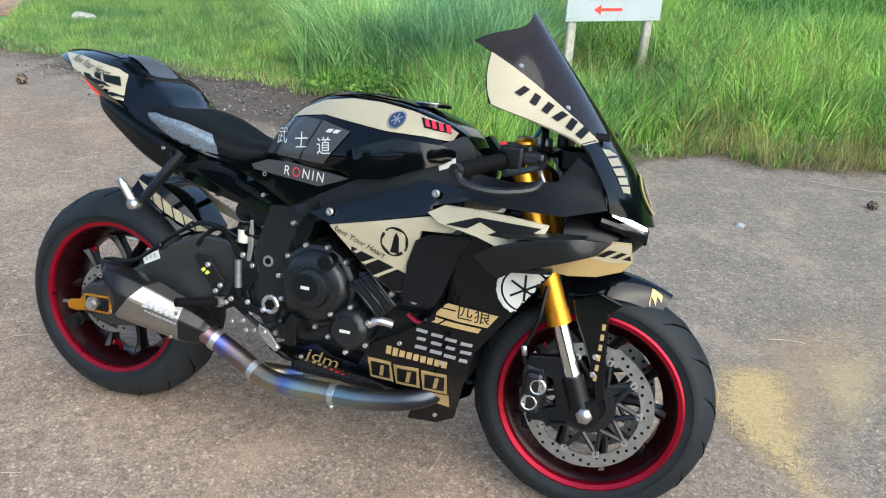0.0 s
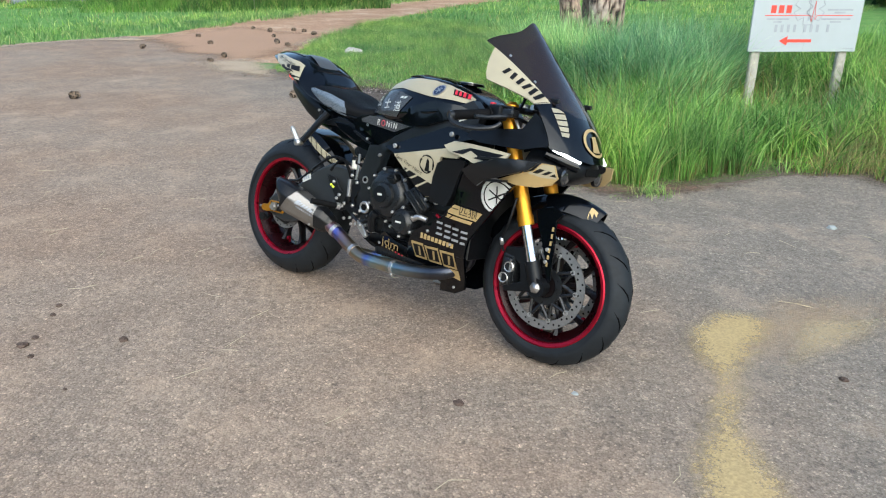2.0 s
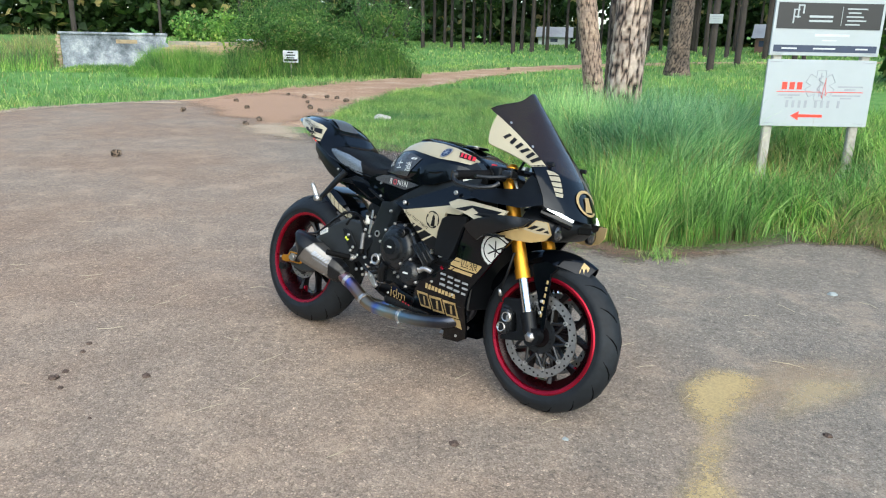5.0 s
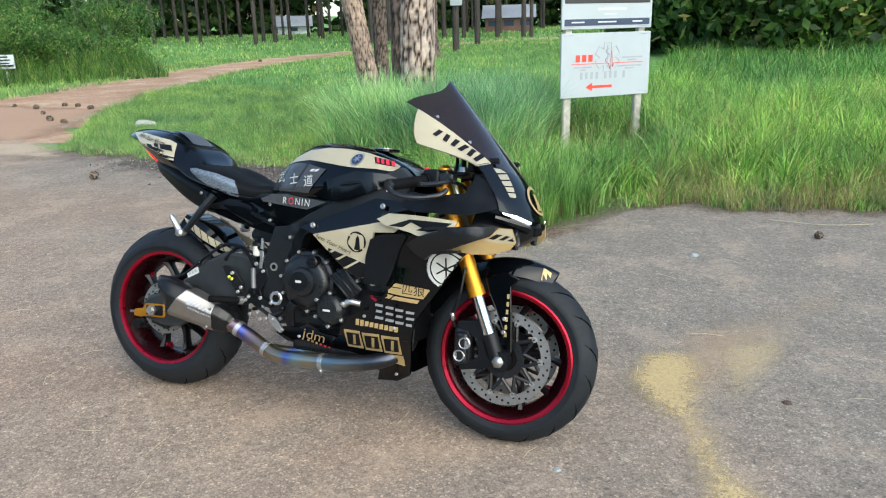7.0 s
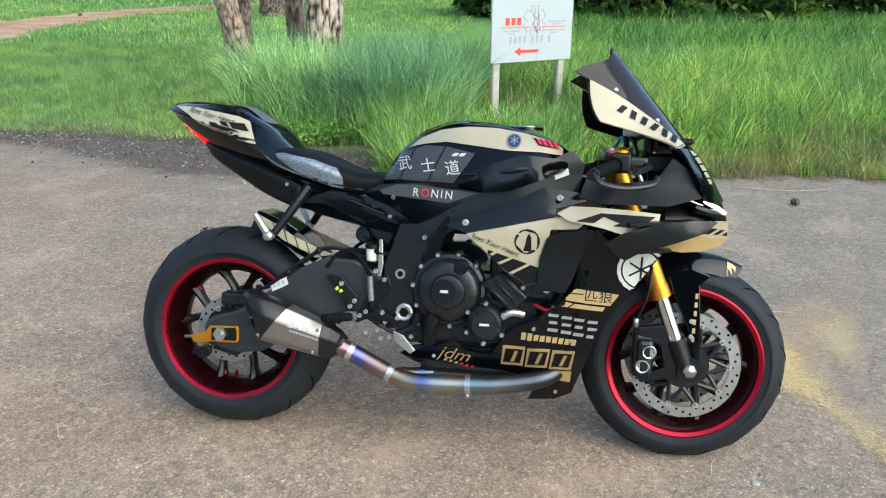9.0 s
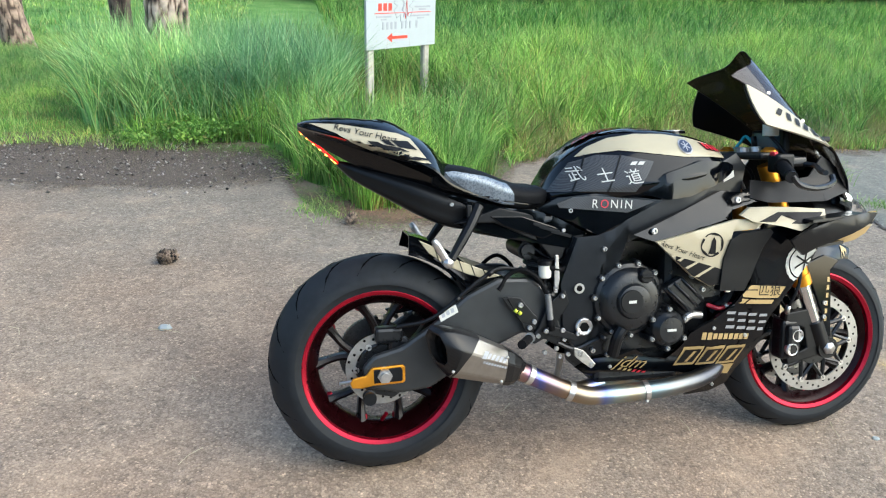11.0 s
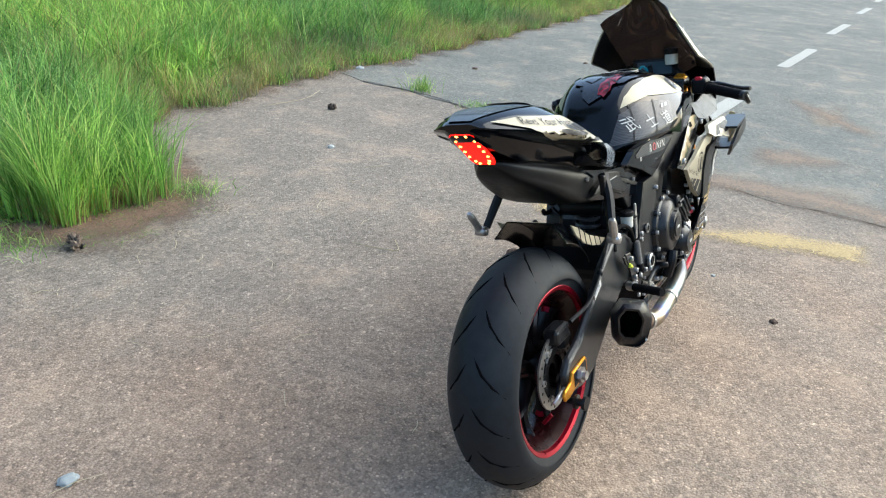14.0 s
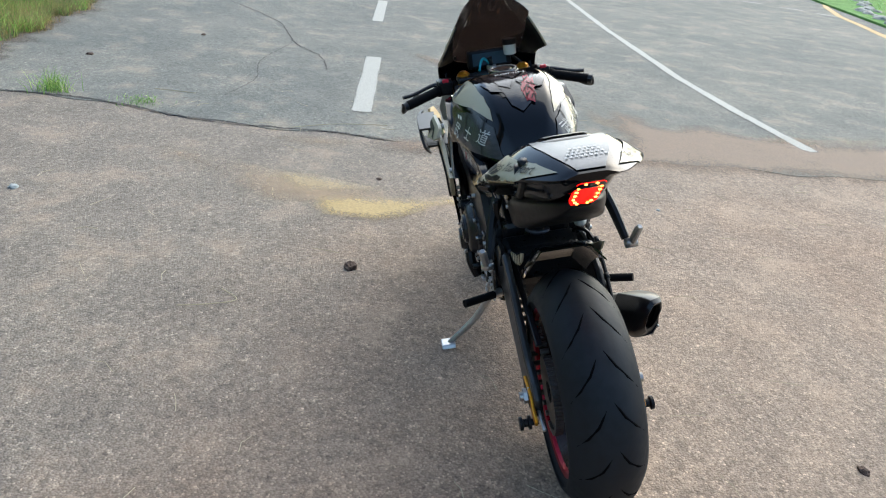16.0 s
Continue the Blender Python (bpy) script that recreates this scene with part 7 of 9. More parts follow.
    decal("plain_mark", [(0.915, 0.638), (0.938, 0.636), (0.932, 0.655), (0.936, 0.675), (0.929, 0.687), (0.923, 0.676), (0.92, 0.655)], GT, M_PRINTBLACK, gold, side=s)
    for o in SHOULDER_MARKS:
        decal("black_shape", o, ST, M_PRINTBLACK, stripe, side=s)
    # artwork of the lower fairing
    decal("white_disc", circle(1.238, 0.6, 0.05, 40), MT, M_PALE, main, side=s, off=0.002)
    for k in range(18):
        a0, a1 = 0.7 + k * 0.33, 1.0 + (k + 1) * 0.33
        decal("disc_ring", [(1.238 + math.cos(a0) * 0.066, 0.6 + math.sin(a0) * 0.066), (1.238 + math.cos(a1) * 0.066, 0.6 + math.sin(a1) * 0.066), (1.238 + math.cos(a1) * 0.057, 0.6 + math.sin(a1) * 0.057), (1.238 + math.cos(a0) * 0.057, 0.6 + math.sin(a0) * 0.057)], MT, M_PALE, main, side=s, step=0.008, off=0.0022)
    for ang in (10, 70, 130):
        decal("dark_spoke", slant(1.238, 0.6, 0.074, 0.0055, 0, ang + 20), MT, M_PRINTBLACK, main, side=s, off=0.0034)
    decal("gold_band", [(1.05, 0.54), (1.185, 0.526), (1.162, 0.493), (1.10, 0.497), (1.022, 0.506)], MT, M_GOLDPRINT, main, side=s)
    decal("gold_band", [(1.028, 0.501), (1.06, 0.496), (1.045, 0.484), (1.017, 0.487)], MT, M_GOLDPRINT, main, side=s)
    decal("gold_band", [(1.065, 0.495), (1.149, 0.488), (1.142, 0.476), (1.05, 0.483)], MT, M_GOLDPRINT, main, side=s)
    letters("characters", "一匹狼", (1.108, 0.518), 0.04, -3, MT, M_PRINTBLACK, main, side=s, off=0.0024)
    for k in range(4):
        cx = 1.008 + k * 0.036
        for dz, hh, ww in ((0.022, 0.0085, 0.028), (0.001, 0.0085, 0.022 + 0.004 * (k % 2)), (-0.021, 0.0095, 0.029)):
            decal("silver_bar", slant(cx + 0.0015 * (k % 2), 0.436 - 0.005 * k + dz, ww, hh, 0.001, -4), MT, M_SILVERPRINT, main, side=s)
    for k in range(9):
        decal("gold_block", slant(0.928 + k * 0.0175, 0.392 - 0.0014 * k, 0.0135, 0.022 if k < 2 else 0.0175, 0.001), MT, M_GOLDPRINT, main, side=s)
    for k in range(3):
        cx = 0.9 + k * 0.07
        decal("gold_block", slant(cx, 0.325 - 0.003 * k, 0.064, 0.07, 0.003), MT, M_GOLDPRINT, main, side=s)
        decal("black_bar", slant(cx, 0.325 - 0.003 * k, 0.05, 0.05, 0.004), MT, M_PRINTBLACK, main, side=s, off=0.0022)
        decal("gold_slit", slant(cx + 0.004, 0.325 - 0.003 * k, 0.01, 0.04, 0.006), MT, M_GOLDPRINT, main, side=s, off=0.003)
    decal("gold_block", [(1.005, 0.28), (1.072, 0.28), (1.07, 0.238), (1.0, 0.25)], MT, M_GOLDPRINT, main, side=s)
    letters("script", "jdm", (0.725, 0.312), 0.062, -8 if s < 0 else 8, MT, M_GOLDPRINT, main, side=s, shear=0.4)
    for k in range(6):
        decal("gold_block", slant(0.70 + 0.016 * k, 0.29 - 0.004 * k, 0.01, 0.009, 0.002), MT, M_GOLDPRINT if k < 3 else M_REDPRINT, main, side=s)
    for x, z in ((0.665, 0.30), (1.03, 0.2), (0.955, 0.415), (1.062, 0.385)):
        bolt((x, s * (half_width(x, z) - 0.004), z), 0.0065, main, side=s)
    for x, z in ((0.752, 0.708), (1.008, 0.787)):
        bolt((x, s * (half_width(x, z) - 0.012), z), 0.011, top, side=s, h=0.008)
    # winglet: a carbon blade under the shoulder, its edge standing out from the flank
    wing = panel("winglet", [(1.13, 0.676), (1.174, 0.704), (1.225, 0.722), (1.281, 0.735), (1.351, 0.746), (1.414, 0.744), (1.388, 0.716), (1.347, 0.7), (1.263, 0.668), (1.221, 0.654), (1.185, 0.629), (1.154, 0.65)], M_CARBON, bike, s, fun=lambda x, z: 0.31 - 3.2 * max(0.0, 0.725 - z) ** 2 - 0.3 * max(0.0, x - 1.33), depth=0.01, label="carbon-fibre winglet standing out from the fairing")
    tip = panel("winglet_tip", [(1.262, 0.667), (1.347, 0.7), (1.388, 0.716), (1.414, 0.744), (1.452, 0.743), (1.46, 0.7), (1.44, 0.675), (1.39, 0.659), (1.33, 0.657)], M_GOLDPRINT, bike, s, fun=lambda x, z: 0.298 - 0.45 * max(0.0, 0.742 - z) - 0.5 * max(0.0, x - 1.33), depth=0.008, label="gold winglet tip with a pale barred field")
    for zz, y0, dz in ((0.728, 0.236, 0.0), (0.652, 0.2, 0.0)):
        rows = []
        for k in range(7):
            t = k / 6
            xx = (1.19 + 0.17 * t) if zz > 0.7 else (1.2 + 0.1 * t)
            z_ = zz + (0.014 * t if zz > 0.7 else 0.012 * t)
            out = 0.306 - 3.2 * max(0.0, 0.725 - z_) ** 2 - 0.3 * max(0.0, xx - 1.33)
            rows.append(((xx, s * y0, z_ - 0.004), (xx, s * out, z_ - 0.004), (xx, s * out, z_ + 0.004), (xx, s * y0, z_ + 0.004)))
        part("winglet_bridge", loft(rows), M_CARBON, bike)
    VT = [tree_of(tip)]
    decal("pale_field", [(1.37, 0.705), (1.418, 0.742), (1.451, 0.741), (1.458, 0.698), (1.41, 0.697)], VT, M_PALEGOLD, tip, side=s)
    for o in ([(1.385, 0.71), (1.408, 0.726), (1.425, 0.724), (1.4, 0.708)], [(1.412, 0.708), (1.434, 0.722), (1.446, 0.72), (1.426, 0.707)], [(1.436, 0.706), (1.452, 0.716), (1.456, 0.704)]):
        decal("black_bar", o, VT, M_PRINTBLACK, tip, side=s, off=0.0022)

# radiator and dark innards between the fairings
part("radiator", bm_box(1.075, 1.115, -0.16, 0.16, 0.33, 0.68, 0.004), M_MATT, bike)
for k in range(26):
    part("radiator_fin", bm_box(1.066, 1.077, -0.155, 0.155, 0.345 + k * 0.0125, 0.349 + k * 0.0125), M_METAL, bike)
for s in (-1, 1):
    part("radiator_tank", bm_tube([(1.09, s * 0.165, 0.34), (1.09, s * 0.165, 0.67)], 0.022, 10), M_METAL, bike, smooth=True)
    rod("coolant_hose", [(1.07, s * 0.15, 0.63), (1.04, s * 0.17, 0.6), (1.03, s * 0.168, 0.5), (0.98, s * 0.15, 0.45)], 0.015, M_MATT, bike, 10)
    rod("red_hose", [(1.03, s * 0.18, 0.475), (0.99, s * 0.185, 0.465), (0.955, s * 0.17, 0.475)], 0.0065, M_REDDEEP, bike, 10)
    rod("hose_clip", [(1.012, s * 0.184, 0.47), (1.004, s * 0.185, 0.4685)], 0.0115, M_STEEL, bike, 10)

# ---- tank ----
TANK_HALF = [(0.0, 1.0), (0.38, 0.985), (0.56, 0.93), (0.8, 0.68), (0.86, 0.58), (0.97, 0.36), (1.0, 0.22), (0.9, 0.06), (0.5, 0.0), (0.0, 0.0)]
tank_st = fine([(0.475, 0.075, 0.785, 0.81), (0.505, 0.106, 0.785, 0.866), (0.545, 0.136, 0.78, 0.916), (0.6, 0.163, 0.78, 0.955), (0.66, 0.182, 0.78, 0.98), (0.72, 0.198, 0.785, 0.991), (0.79, 0.209, 0.795, 0.99), (0.86, 0.213, 0.81, 0.983), (0.93, 0.207, 0.83, 0.968), (0.985, 0.187, 0.845, 0.948), (1.03, 0.147, 0.86, 0.92), (1.055, 0.111, 0.87, 0.89)])
tank = part("fuel_tank", loft([ring_of(TANK_HALF, x, w, zb, zt) for x, w, zb, zt in tank_st]), M_BLACK, bike, "gloss black fuel tank with pale gold flanks and carbon pads", smooth=True)
TT = [tree_of(tank)]
for s in (-1, 1):
    flank = decal("gold_flank", [(0.565, 0.912), (0.60, 0.94), (0.66, 0.965), (0.74, 0.976), (0.82, 0.974), (0.9, 0.962), (0.98, 0.94), (1.012, 0.922), (1.01, 0.902), (0.95, 0.908), (0.86, 0.91), (0.79, 0.918), (0.68, 0.93), (0.61, 0.922)], TT, M_PALEGOLD, tank, side=s, off=0.002)
    pad = decal("carbon_pad", [(0.487, 0.812), (0.52, 0.86), (0.55, 0.896), (0.62, 0.918), (0.69, 0.915), (0.768, 0.898), (0.74, 0.855), (0.71, 0.816), (0.64, 0.817), (0.55, 0.818)], TT, M_CARBONGREY, tank, side=s, off=0.003, label="grey carbon knee pad with white characters")
    for x0, x1 in ((0.585, 0.545), (0.675, 0.635)):
        decal("pad_seam", [(x0 + 0.005, 0.918), (x0 + 0.009, 0.918), (x1 + 0.004, 0.818), (x1, 0.818)], TT, M_PRINTBLACK, tank, side=s, off=0.0045)
    for k, ch in enumerate("武士道"):
        i = k if s < 0 else 2 - k
        letters("character", ch, (0.563 + 0.073 * i, 0.862 - 0.004 * i), 0.044, 8 if s < 0 else -8, TT, M_PALE, tank, side=s, off=0.005, shear=-0.15)
    for k in range(2):
        decal("pale_block", slant(0.712 + 0.02 * k, 0.893, 0.015, 0.009, 0.004), TT, M_PALE, tank, side=s, off=0.005)
    decal("vent", [(0.925, 0.949), (0.985, 0.938), (1.002, 0.918), (0.942, 0.926)], TT, M_PRINTBLACK, tank, side=s, off=0.003)
    for k in range(4):
        x0 = 0.934 + 0.0155 * k
        decal("red_slat", [(x0, 0.9455 - 0.0027 * k), (x0 + 0.009, 0.944 - 0.0027 * k), (x0 + 0.02, 0.928 - 0.003 * k), (x0 + 0.011, 0.9285 - 0.003 * k)], TT, M_REDPRINT, tank, side=s, off=0.0045, step=0.01)
    bd = decal("badge", circle(0.874, 0.937, 0.021, 28), TT, M_STEEL, tank, side=s, off=0.004, label="round blue and silver badge")
    decal("badge_face", circle(0.874, 0.937, 0.0175, 24), TT, M_NAVY, tank, side=s, off=0.0052)
    for ang in (30, 90, 150):
        decal("badge_bar", slant(0.874, 0.937, 0.026, 0.0034, 0, ang), TT, M_STEEL, tank, side=s, off=0.006, step=0.03)
    # lower skirt of the tank
    panel("tank_skirt", [(0.72, 0.812), (0.79, 0.865), (0.9, 0.9), (1.0, 0.893), (1.045, 0.875), (1.0, 0.85), (0.87, 0.80), (0.80, 0.792)], M_BLACK, bike, s, fun=lambda x, z: float(np.interp(x, [0.7, 0.8, 0.95, 1.05], [0.188, 0.215, 0.208, 0.15])), depth=0.02)
    # side cover with a carbon name panel
    cover = panel("side_cover", [(0.437, 0.772), (0.494, 0.802), (0.604, 0.812), (0.797, 0.79), (0.715, 0.748), (0.655, 0.71), (0.613, 0.695), (0.54, 0.732)], M_BLACK, bike, s, fun=lambda x, z: 0.154 + 0.1 * (x - 0.45), depth=0.02)
    CT = [tree_of(cover)]
    decal("carbon_panel", [(0.492, 0.786), (0.541, 0.804), (0.605, 0.806), (0.778, 0.788), (0.695, 0.757), (0.50, 0.775)], CT, M_CARBONGREY, cover, side=s)
    word = "RONIN"
    for k, ch in enumerate(word):
        i = k if s < 0 else 4 - k
        letters("letter", ch, ((0.6, 0.628, 0.656, 0.676, 0.697)[i] if s < 0 else (0.6, 0.621, 0.641, 0.669, 0.697)[i], 0.783 - 0.001 * i), 0.034, -4 if s < 0 else 4, CT, M_REDPRINT if ch == "O" else M_PALE, cover, side=s, off=0.003, squeeze=0.9)
    bolt((0.533, s * 0.157, 0.766), 0.008, cover, side=s)
decal("top_band", [(0.62, -0.05), (0.76, -0.085), (0.9, -0.095), (0.9, 0.095), (0.76, 0.085), (0.62, 0.05)], TT, M_BLACK, tank, side=0, off=0.0032)
# centre pad of smoked gel leaves, some of them with red brush marks
for o in ([(0.56, 0.0), (0.585, 0.03), (0.665, 0.052), (0.645, 0.022), (0.675, 0.0), (0.645, -0.022), (0.665, -0.052), (0.585, -0.03)], [(0.64, 0.045), (0.675, 0.062), (0.73, 0.088), (0.745, 0.105), (0.71, 0.1), (0.655, 0.08)], [(0.64, -0.045), (0.675, -0.062), (0.73, -0.088), (0.745, -0.105), (0.71, -0.1), (0.655, -0.08)], [(0.655, 0.02), (0.68, 0.052), (0.76, 0.075), (0.775, 0.045), (0.7, 0.004)], [(0.655, -0.02), (0.68, -0.052), (0.76, -0.075), (0.775, -0.045), (0.7, -0.004)], [(0.715, 0.0), (0.775, 0.036), (0.805, 0.062), (0.82, 0.05), (0.82, -0.05), (0.805, -0.062), (0.775, -0.036)]):
    decal("centre_pad", o, TT, M_TINT, tank, side=0, off=0.0055, label="smoked gel tank pad")
rnd = random.Random(12)
blot = []
for q in range(26):
    a = math.tau * q / 26
    f = rnd.uniform(0.62, 1.12)
    blot.append((0.655 + 0.078 * f * math.cos(a), -0.036 + 0.024 * f * math.sin(a) - 0.1 * (0.078 * f * math.cos(a))))
decal("red_brush", blot, TT, M_REDDEEP, tank, side=0, off=0.0072, step=0.012)
for k in range(12):
    cx_, cy_ = rnd.uniform(0.59, 0.72), rnd.uniform(-0.056, -0.014)
    a0, h = rnd.uniform(-0.7, 0.9), rnd.uniform(0.012, 0.03)
    du, dv = math.cos(a0) * h, math.sin(a0) * h
    decal("dark_stroke", [(cx_ - du, cy_ - dv), (cx_ + dv * 0.12, cy_ - du * 0.12), (cx_ + du, cy_ + dv), (cx_ - dv * 0.12, cy_ + du * 0.12)], TT, M_PRINTBLACK, tank, side=0, off=0.0084 + 0.0001 * k, step=0.03)
letters("word", "RONIN", (0.775, 0.0), 0.03, -90, TT, M_PALE, tank, side=0, off=0.0075)
cap = part("fuel_cap", bm_lathe([(0.0, 0.052), (0.008, 0.05), (0.01, 0.044), (0.009, 0.03), (0.012, 0.028), (0.012, 0.0008)], 36, "z", (0.905, 0, 0.976)), M_BLACK, bike, "round black fuel cap", smooth=True)
part("cap_ring", bm_lathe([(0.008, 0.046), (0.0115, 0.046), (0.0115, 0.041), (0.008, 0.041)], 36, "z", (0.905, 0, 0.976), True), M_STEEL, cap)

# ---- frame, subframe, engine ----
FRAME = [(0.555, 0.688), (0.615, 0.694), (0.72, 0.752), (0.87, 0.835), (1.037, 0.918), (1.075, 0.88), (1.06, 0.80), (0.97, 0.78), (0.83, 0.715), (0.725, 0.685), (0.628, 0.636), (0.592, 0.53), (0.604, 0.41), (0.633, 0.346), (0.579, 0.336), (0.518, 0.412), (0.51, 0.56)]
for s in (-1, 1):
    fr = panel("frame_beam", FRAME, M_DARKGREY, bike, s, fun=lambda x, z: float(np.interp(x, [0.5, 0.7, 0.9, 1.08], [0.152, 0.18, 0.192, 0.15])) - 0.006 * max(0, (0.5 - z) / 0.15), depth=0.045, round_=0.001, label="dark grey cast frame beam")
    part("pivot_nut", bm_lathe([(0, 0.026), (s * 0.008, 0.026), (s * 0.011, 0.022), (s * 0.009, 0.013), (s * 0.009, 0.0008)], 12, "y", (0.575, s * 0.1605, 0.43)), M_STEEL, fr, "steel pivot nut")
    # dark plugs paint the shade in the nut's socket and the bush
    part("socket", bm_lathe([(0, 0.0145), (s * 0.0118, 0.0145), (s * 0.0118, 0.0008)], 6, "y", (0.575, s * 0.1605, 0.43)), M_HOLE_SHADE, fr)
    part("bush_hole", bm_lathe([(0, 0.0085), (s * 0.0038, 0.0085), (s * 0.0038, 0.0008)], 12, "y", (0.56, s * 0.1635, 0.543)), M_HOLE_SHADE, fr)
    part("frame_bush", bm_lathe([(0, 0.015), (s * 0.003, 0.015), (s * 0.003, 0.009), (-s * 0.004, 0.008), (-s * 0.004, 0.0008)], 16, "y", (0.56, s * 0.1635, 0.543)), M_STEEL, fr)
    FT = [tree_of(fr)]
    decal("maker_plate", [(0.99, 0.853), (1.028, 0.868), (1.032, 0.85), (0.994, 0.835)], FT, M_PALE, fr, side=s, off=0.002)
    slab("subframe_plate", [(0.205, 0.735), (0.335, 0.777), (0.45, 0.752), (0.583, 0.71), (0.545, 0.69), (0.52, 0.625), (0.49, 0.625), (0.45, 0.675), (0.32, 0.735)], s * 0.108, s * 0.13, M_MATT, bike, 0.004)
    slab("subframe_panel", [(0.305, 0.755), (0.4, 0.752), (0.52, 0.71), (0.46, 0.685), (0.345, 0.725)], s * 0.127, s * 0.135, M_BLACK, bike, 0.003)
    # passenger peg hanger
    rod("peg_hanger", [(0.272, s * 0.14, 0.785), (0.24, s * 0.165, 0.73), (0.185, s * 0.188, 0.648)], [0.016, 0.0155, 0.015, 0.015, 0.0145, 0.014, 0.014, 0.0135, 0.013, 0.012, 0.012], M_MATT, bike, 8)
    slab("hanger_plate", [(0.235, 0.79), (0.25, 0.79), (0.252, 0.735), (0.238, 0.735)], s * 0.142, s * 0.157, M_MATT, bike, 0.003)
    rod("passenger_peg", [(0.172, s * 0.2, 0.64), (0.145, s * 0.207, 0.685), (0.132, s * 0.21, 0.705)], [0.011] * 8 + [0.009, 0.009, 0.006], M_STEEL, bike, 10, label="folded bright metal passenger peg")
    rod("peg_pivot", [(0.172, s * 0.182, 0.64), (0.172, s * 0.214, 0.64)], 0.014, M_STEEL, bike, 10)
part("engine_block", bm_join(bm_box(0.60, 0.98, -0.15, 0.15, 0.33, 0.56, 0.02, 2), bm_box(0.82, 1.03, -0.16, 0.16, 0.47, 0.67, 0.025, 2), bm_box(0.62, 0.9, -0.13, 0.13, 0.24, 0.36, 0.02, 2)), M_METAL, bike, "dark cast engine block")
part("airbox", bm_box(0.66, 1.0, -0.11, 0.11, 0.66, 0.83, 0.03, 2), M_MATT, bike)
part("gearbox", bm_box(0.5, 0.64, -0.11, 0.11, 0.36, 0.6, 0.02, 2), M_METAL, bike)
for s in (-1, 1):
    cov = part("clutch_cover" if s < 0 else "generator_cover", bm_lathe([(s * 0.13, 0.108), (s * 0.168, 0.108), (s * 0.176, 0.104), (s * 0.18, 0.094), (s * 0.198, 0.084), (s * 0.204, 0.074), (s * 0.205, 0.052), (s * 0.216, 0.047), (s * 0.218, 0.04), (s * 0.218, 0.0008)], 48, "y", (0.707, 0, 0.506)), M_METAL, bike, "round black engine cover", smooth=True)
    part("centre_plate", bm_lathe([(s * 0.218, 0.034), (s * 0.221, 0.033), (s * 0.221, 0.0008)], 28, "y", (0.697, 0, 0.508)), M_MATT, cov)
    part("print_bar", bm_box(0.686, 0.709, s * 0.2215 - 0.0006, s * 0.2215 + 0.0006, 0.504, 0.512, 0), M_PALE, cov)
    for k in range(11):
        a = math.tau * k / 11 + 0.2
        e = (0.707 + 0.106 * math.cos(a), 0, 0.506 + 0.106 * math.sin(a))
        part("boss", bm_lathe([(s * 0.14, 0.012), (s * 0.178, 0.0105)], 10, "y", e), M_METAL, cov)
        bolt((e[0], s * 0.178, e[2]), 0.0075, cov, side=s, h=0.008)
    part("filler_cap", bm_join(bm_lathe([(s * 0.175, 0.021), (s * 0.21, 0.021), (s * 0.214, 0.017), (s * 0.214, 0.0008)], 24, "y", (0.742, 0, 0.578)), bm_box(0.724, 0.76, s * 0.217 - 0.005, s * 0.217 + 0.005, 0.574, 0.582, 0.002)), M_MATT, cov)
    for q in (0.8, 1.5, 2.4):
        rod("rib", [(0.707 + 0.055 * math.cos(q), s * 0.198, 0.506 + 0.055 * math.sin(q)), (0.707 + 0.1 * math.cos(q), s * 0.17, 0.506 + 0.1 * math.sin(q))], 0.004, M_METAL, cov, 6)
    c2 = part("starter_cover", bm_lathe([(s * 0.14, 0.054), (s * 0.2, 0.054), (s * 0.212, 0.048), (s * 0.216, 0.042), (s * 0.226, 0.036), (s * 0.228, 0.0008)], 32, "y", (0.816, 0, 0.42)), M_METAL, bike, "small round engine cover", smooth=True)
    part("print_bar", bm_box(0.802, 0.83, s * 0.2285 - 0.0006, s * 0.2285 + 0.0006, 0.417, 0.424, 0), M_PALE, c2)
    for k in range(6):
        a = math.tau * k / 6 + 0.5
        part("boss", bm_lathe([(s * 0.15, 0.012), (s * 0.208, 0.01)], 10, "y", (0.816 + 0.058 * math.cos(a), 0, 0.42 + 0.058 * math.sin(a))), M_METAL, c2)
        bolt((0.816 + 0.058 * math.cos(a), s * 0.208, 0.42 + 0.058 * math.sin(a)), 0.0075, c2, side=s, h=0.008)
    slab("engine_side_plate", [(0.80, 0.535), (0.86, 0.57), (0.935, 0.5), (0.885, 0.455)], s * 0.17, s * 0.2, M_METAL, bike, 0.006)
    for t in (0.12, 0.5, 0.88):
        rod("plate_rib", [(0.803 + 0.06 * t, s * 0.203, 0.535 + 0.032 * t), (0.886 + 0.046 * t, s * 0.203, 0.458 + 0.042 * t)], 0.0045, M_METAL, bike, 6)
    rod("water_pipe", [(0.865, s * 0.2, 0.44), (0.89, s * 0.2, 0.455), (0.925, s * 0.19, 0.45)], 0.011, M_STEEL, bike, 10)
    rod("oil_hose", [(0.655, s * 0.19, 0.35), (0.66, s * 0.205, 0.40), (0.675, s * 0.205, 0.43)], 0.017, M_MATT, bike, 10)
    rod("cable", [(0.60, s * 0.12, 0.66), (0.56, s * 0.1, 0.61), (0.5, s * 0.09, 0.62), (0.44, s * 0.08, 0.66), (0.38, s * 0.07, 0.7)], 0.005, M_MATT, bike, 7)
    rod("cable", [(0.61, s * 0.13, 0.63), (0.56, s * 0.12, 0.585), (0.5, s * 0.1, 0.6), (0.43, s * 0.09, 0.64)], 0.004, M_MATT, bike, 7)
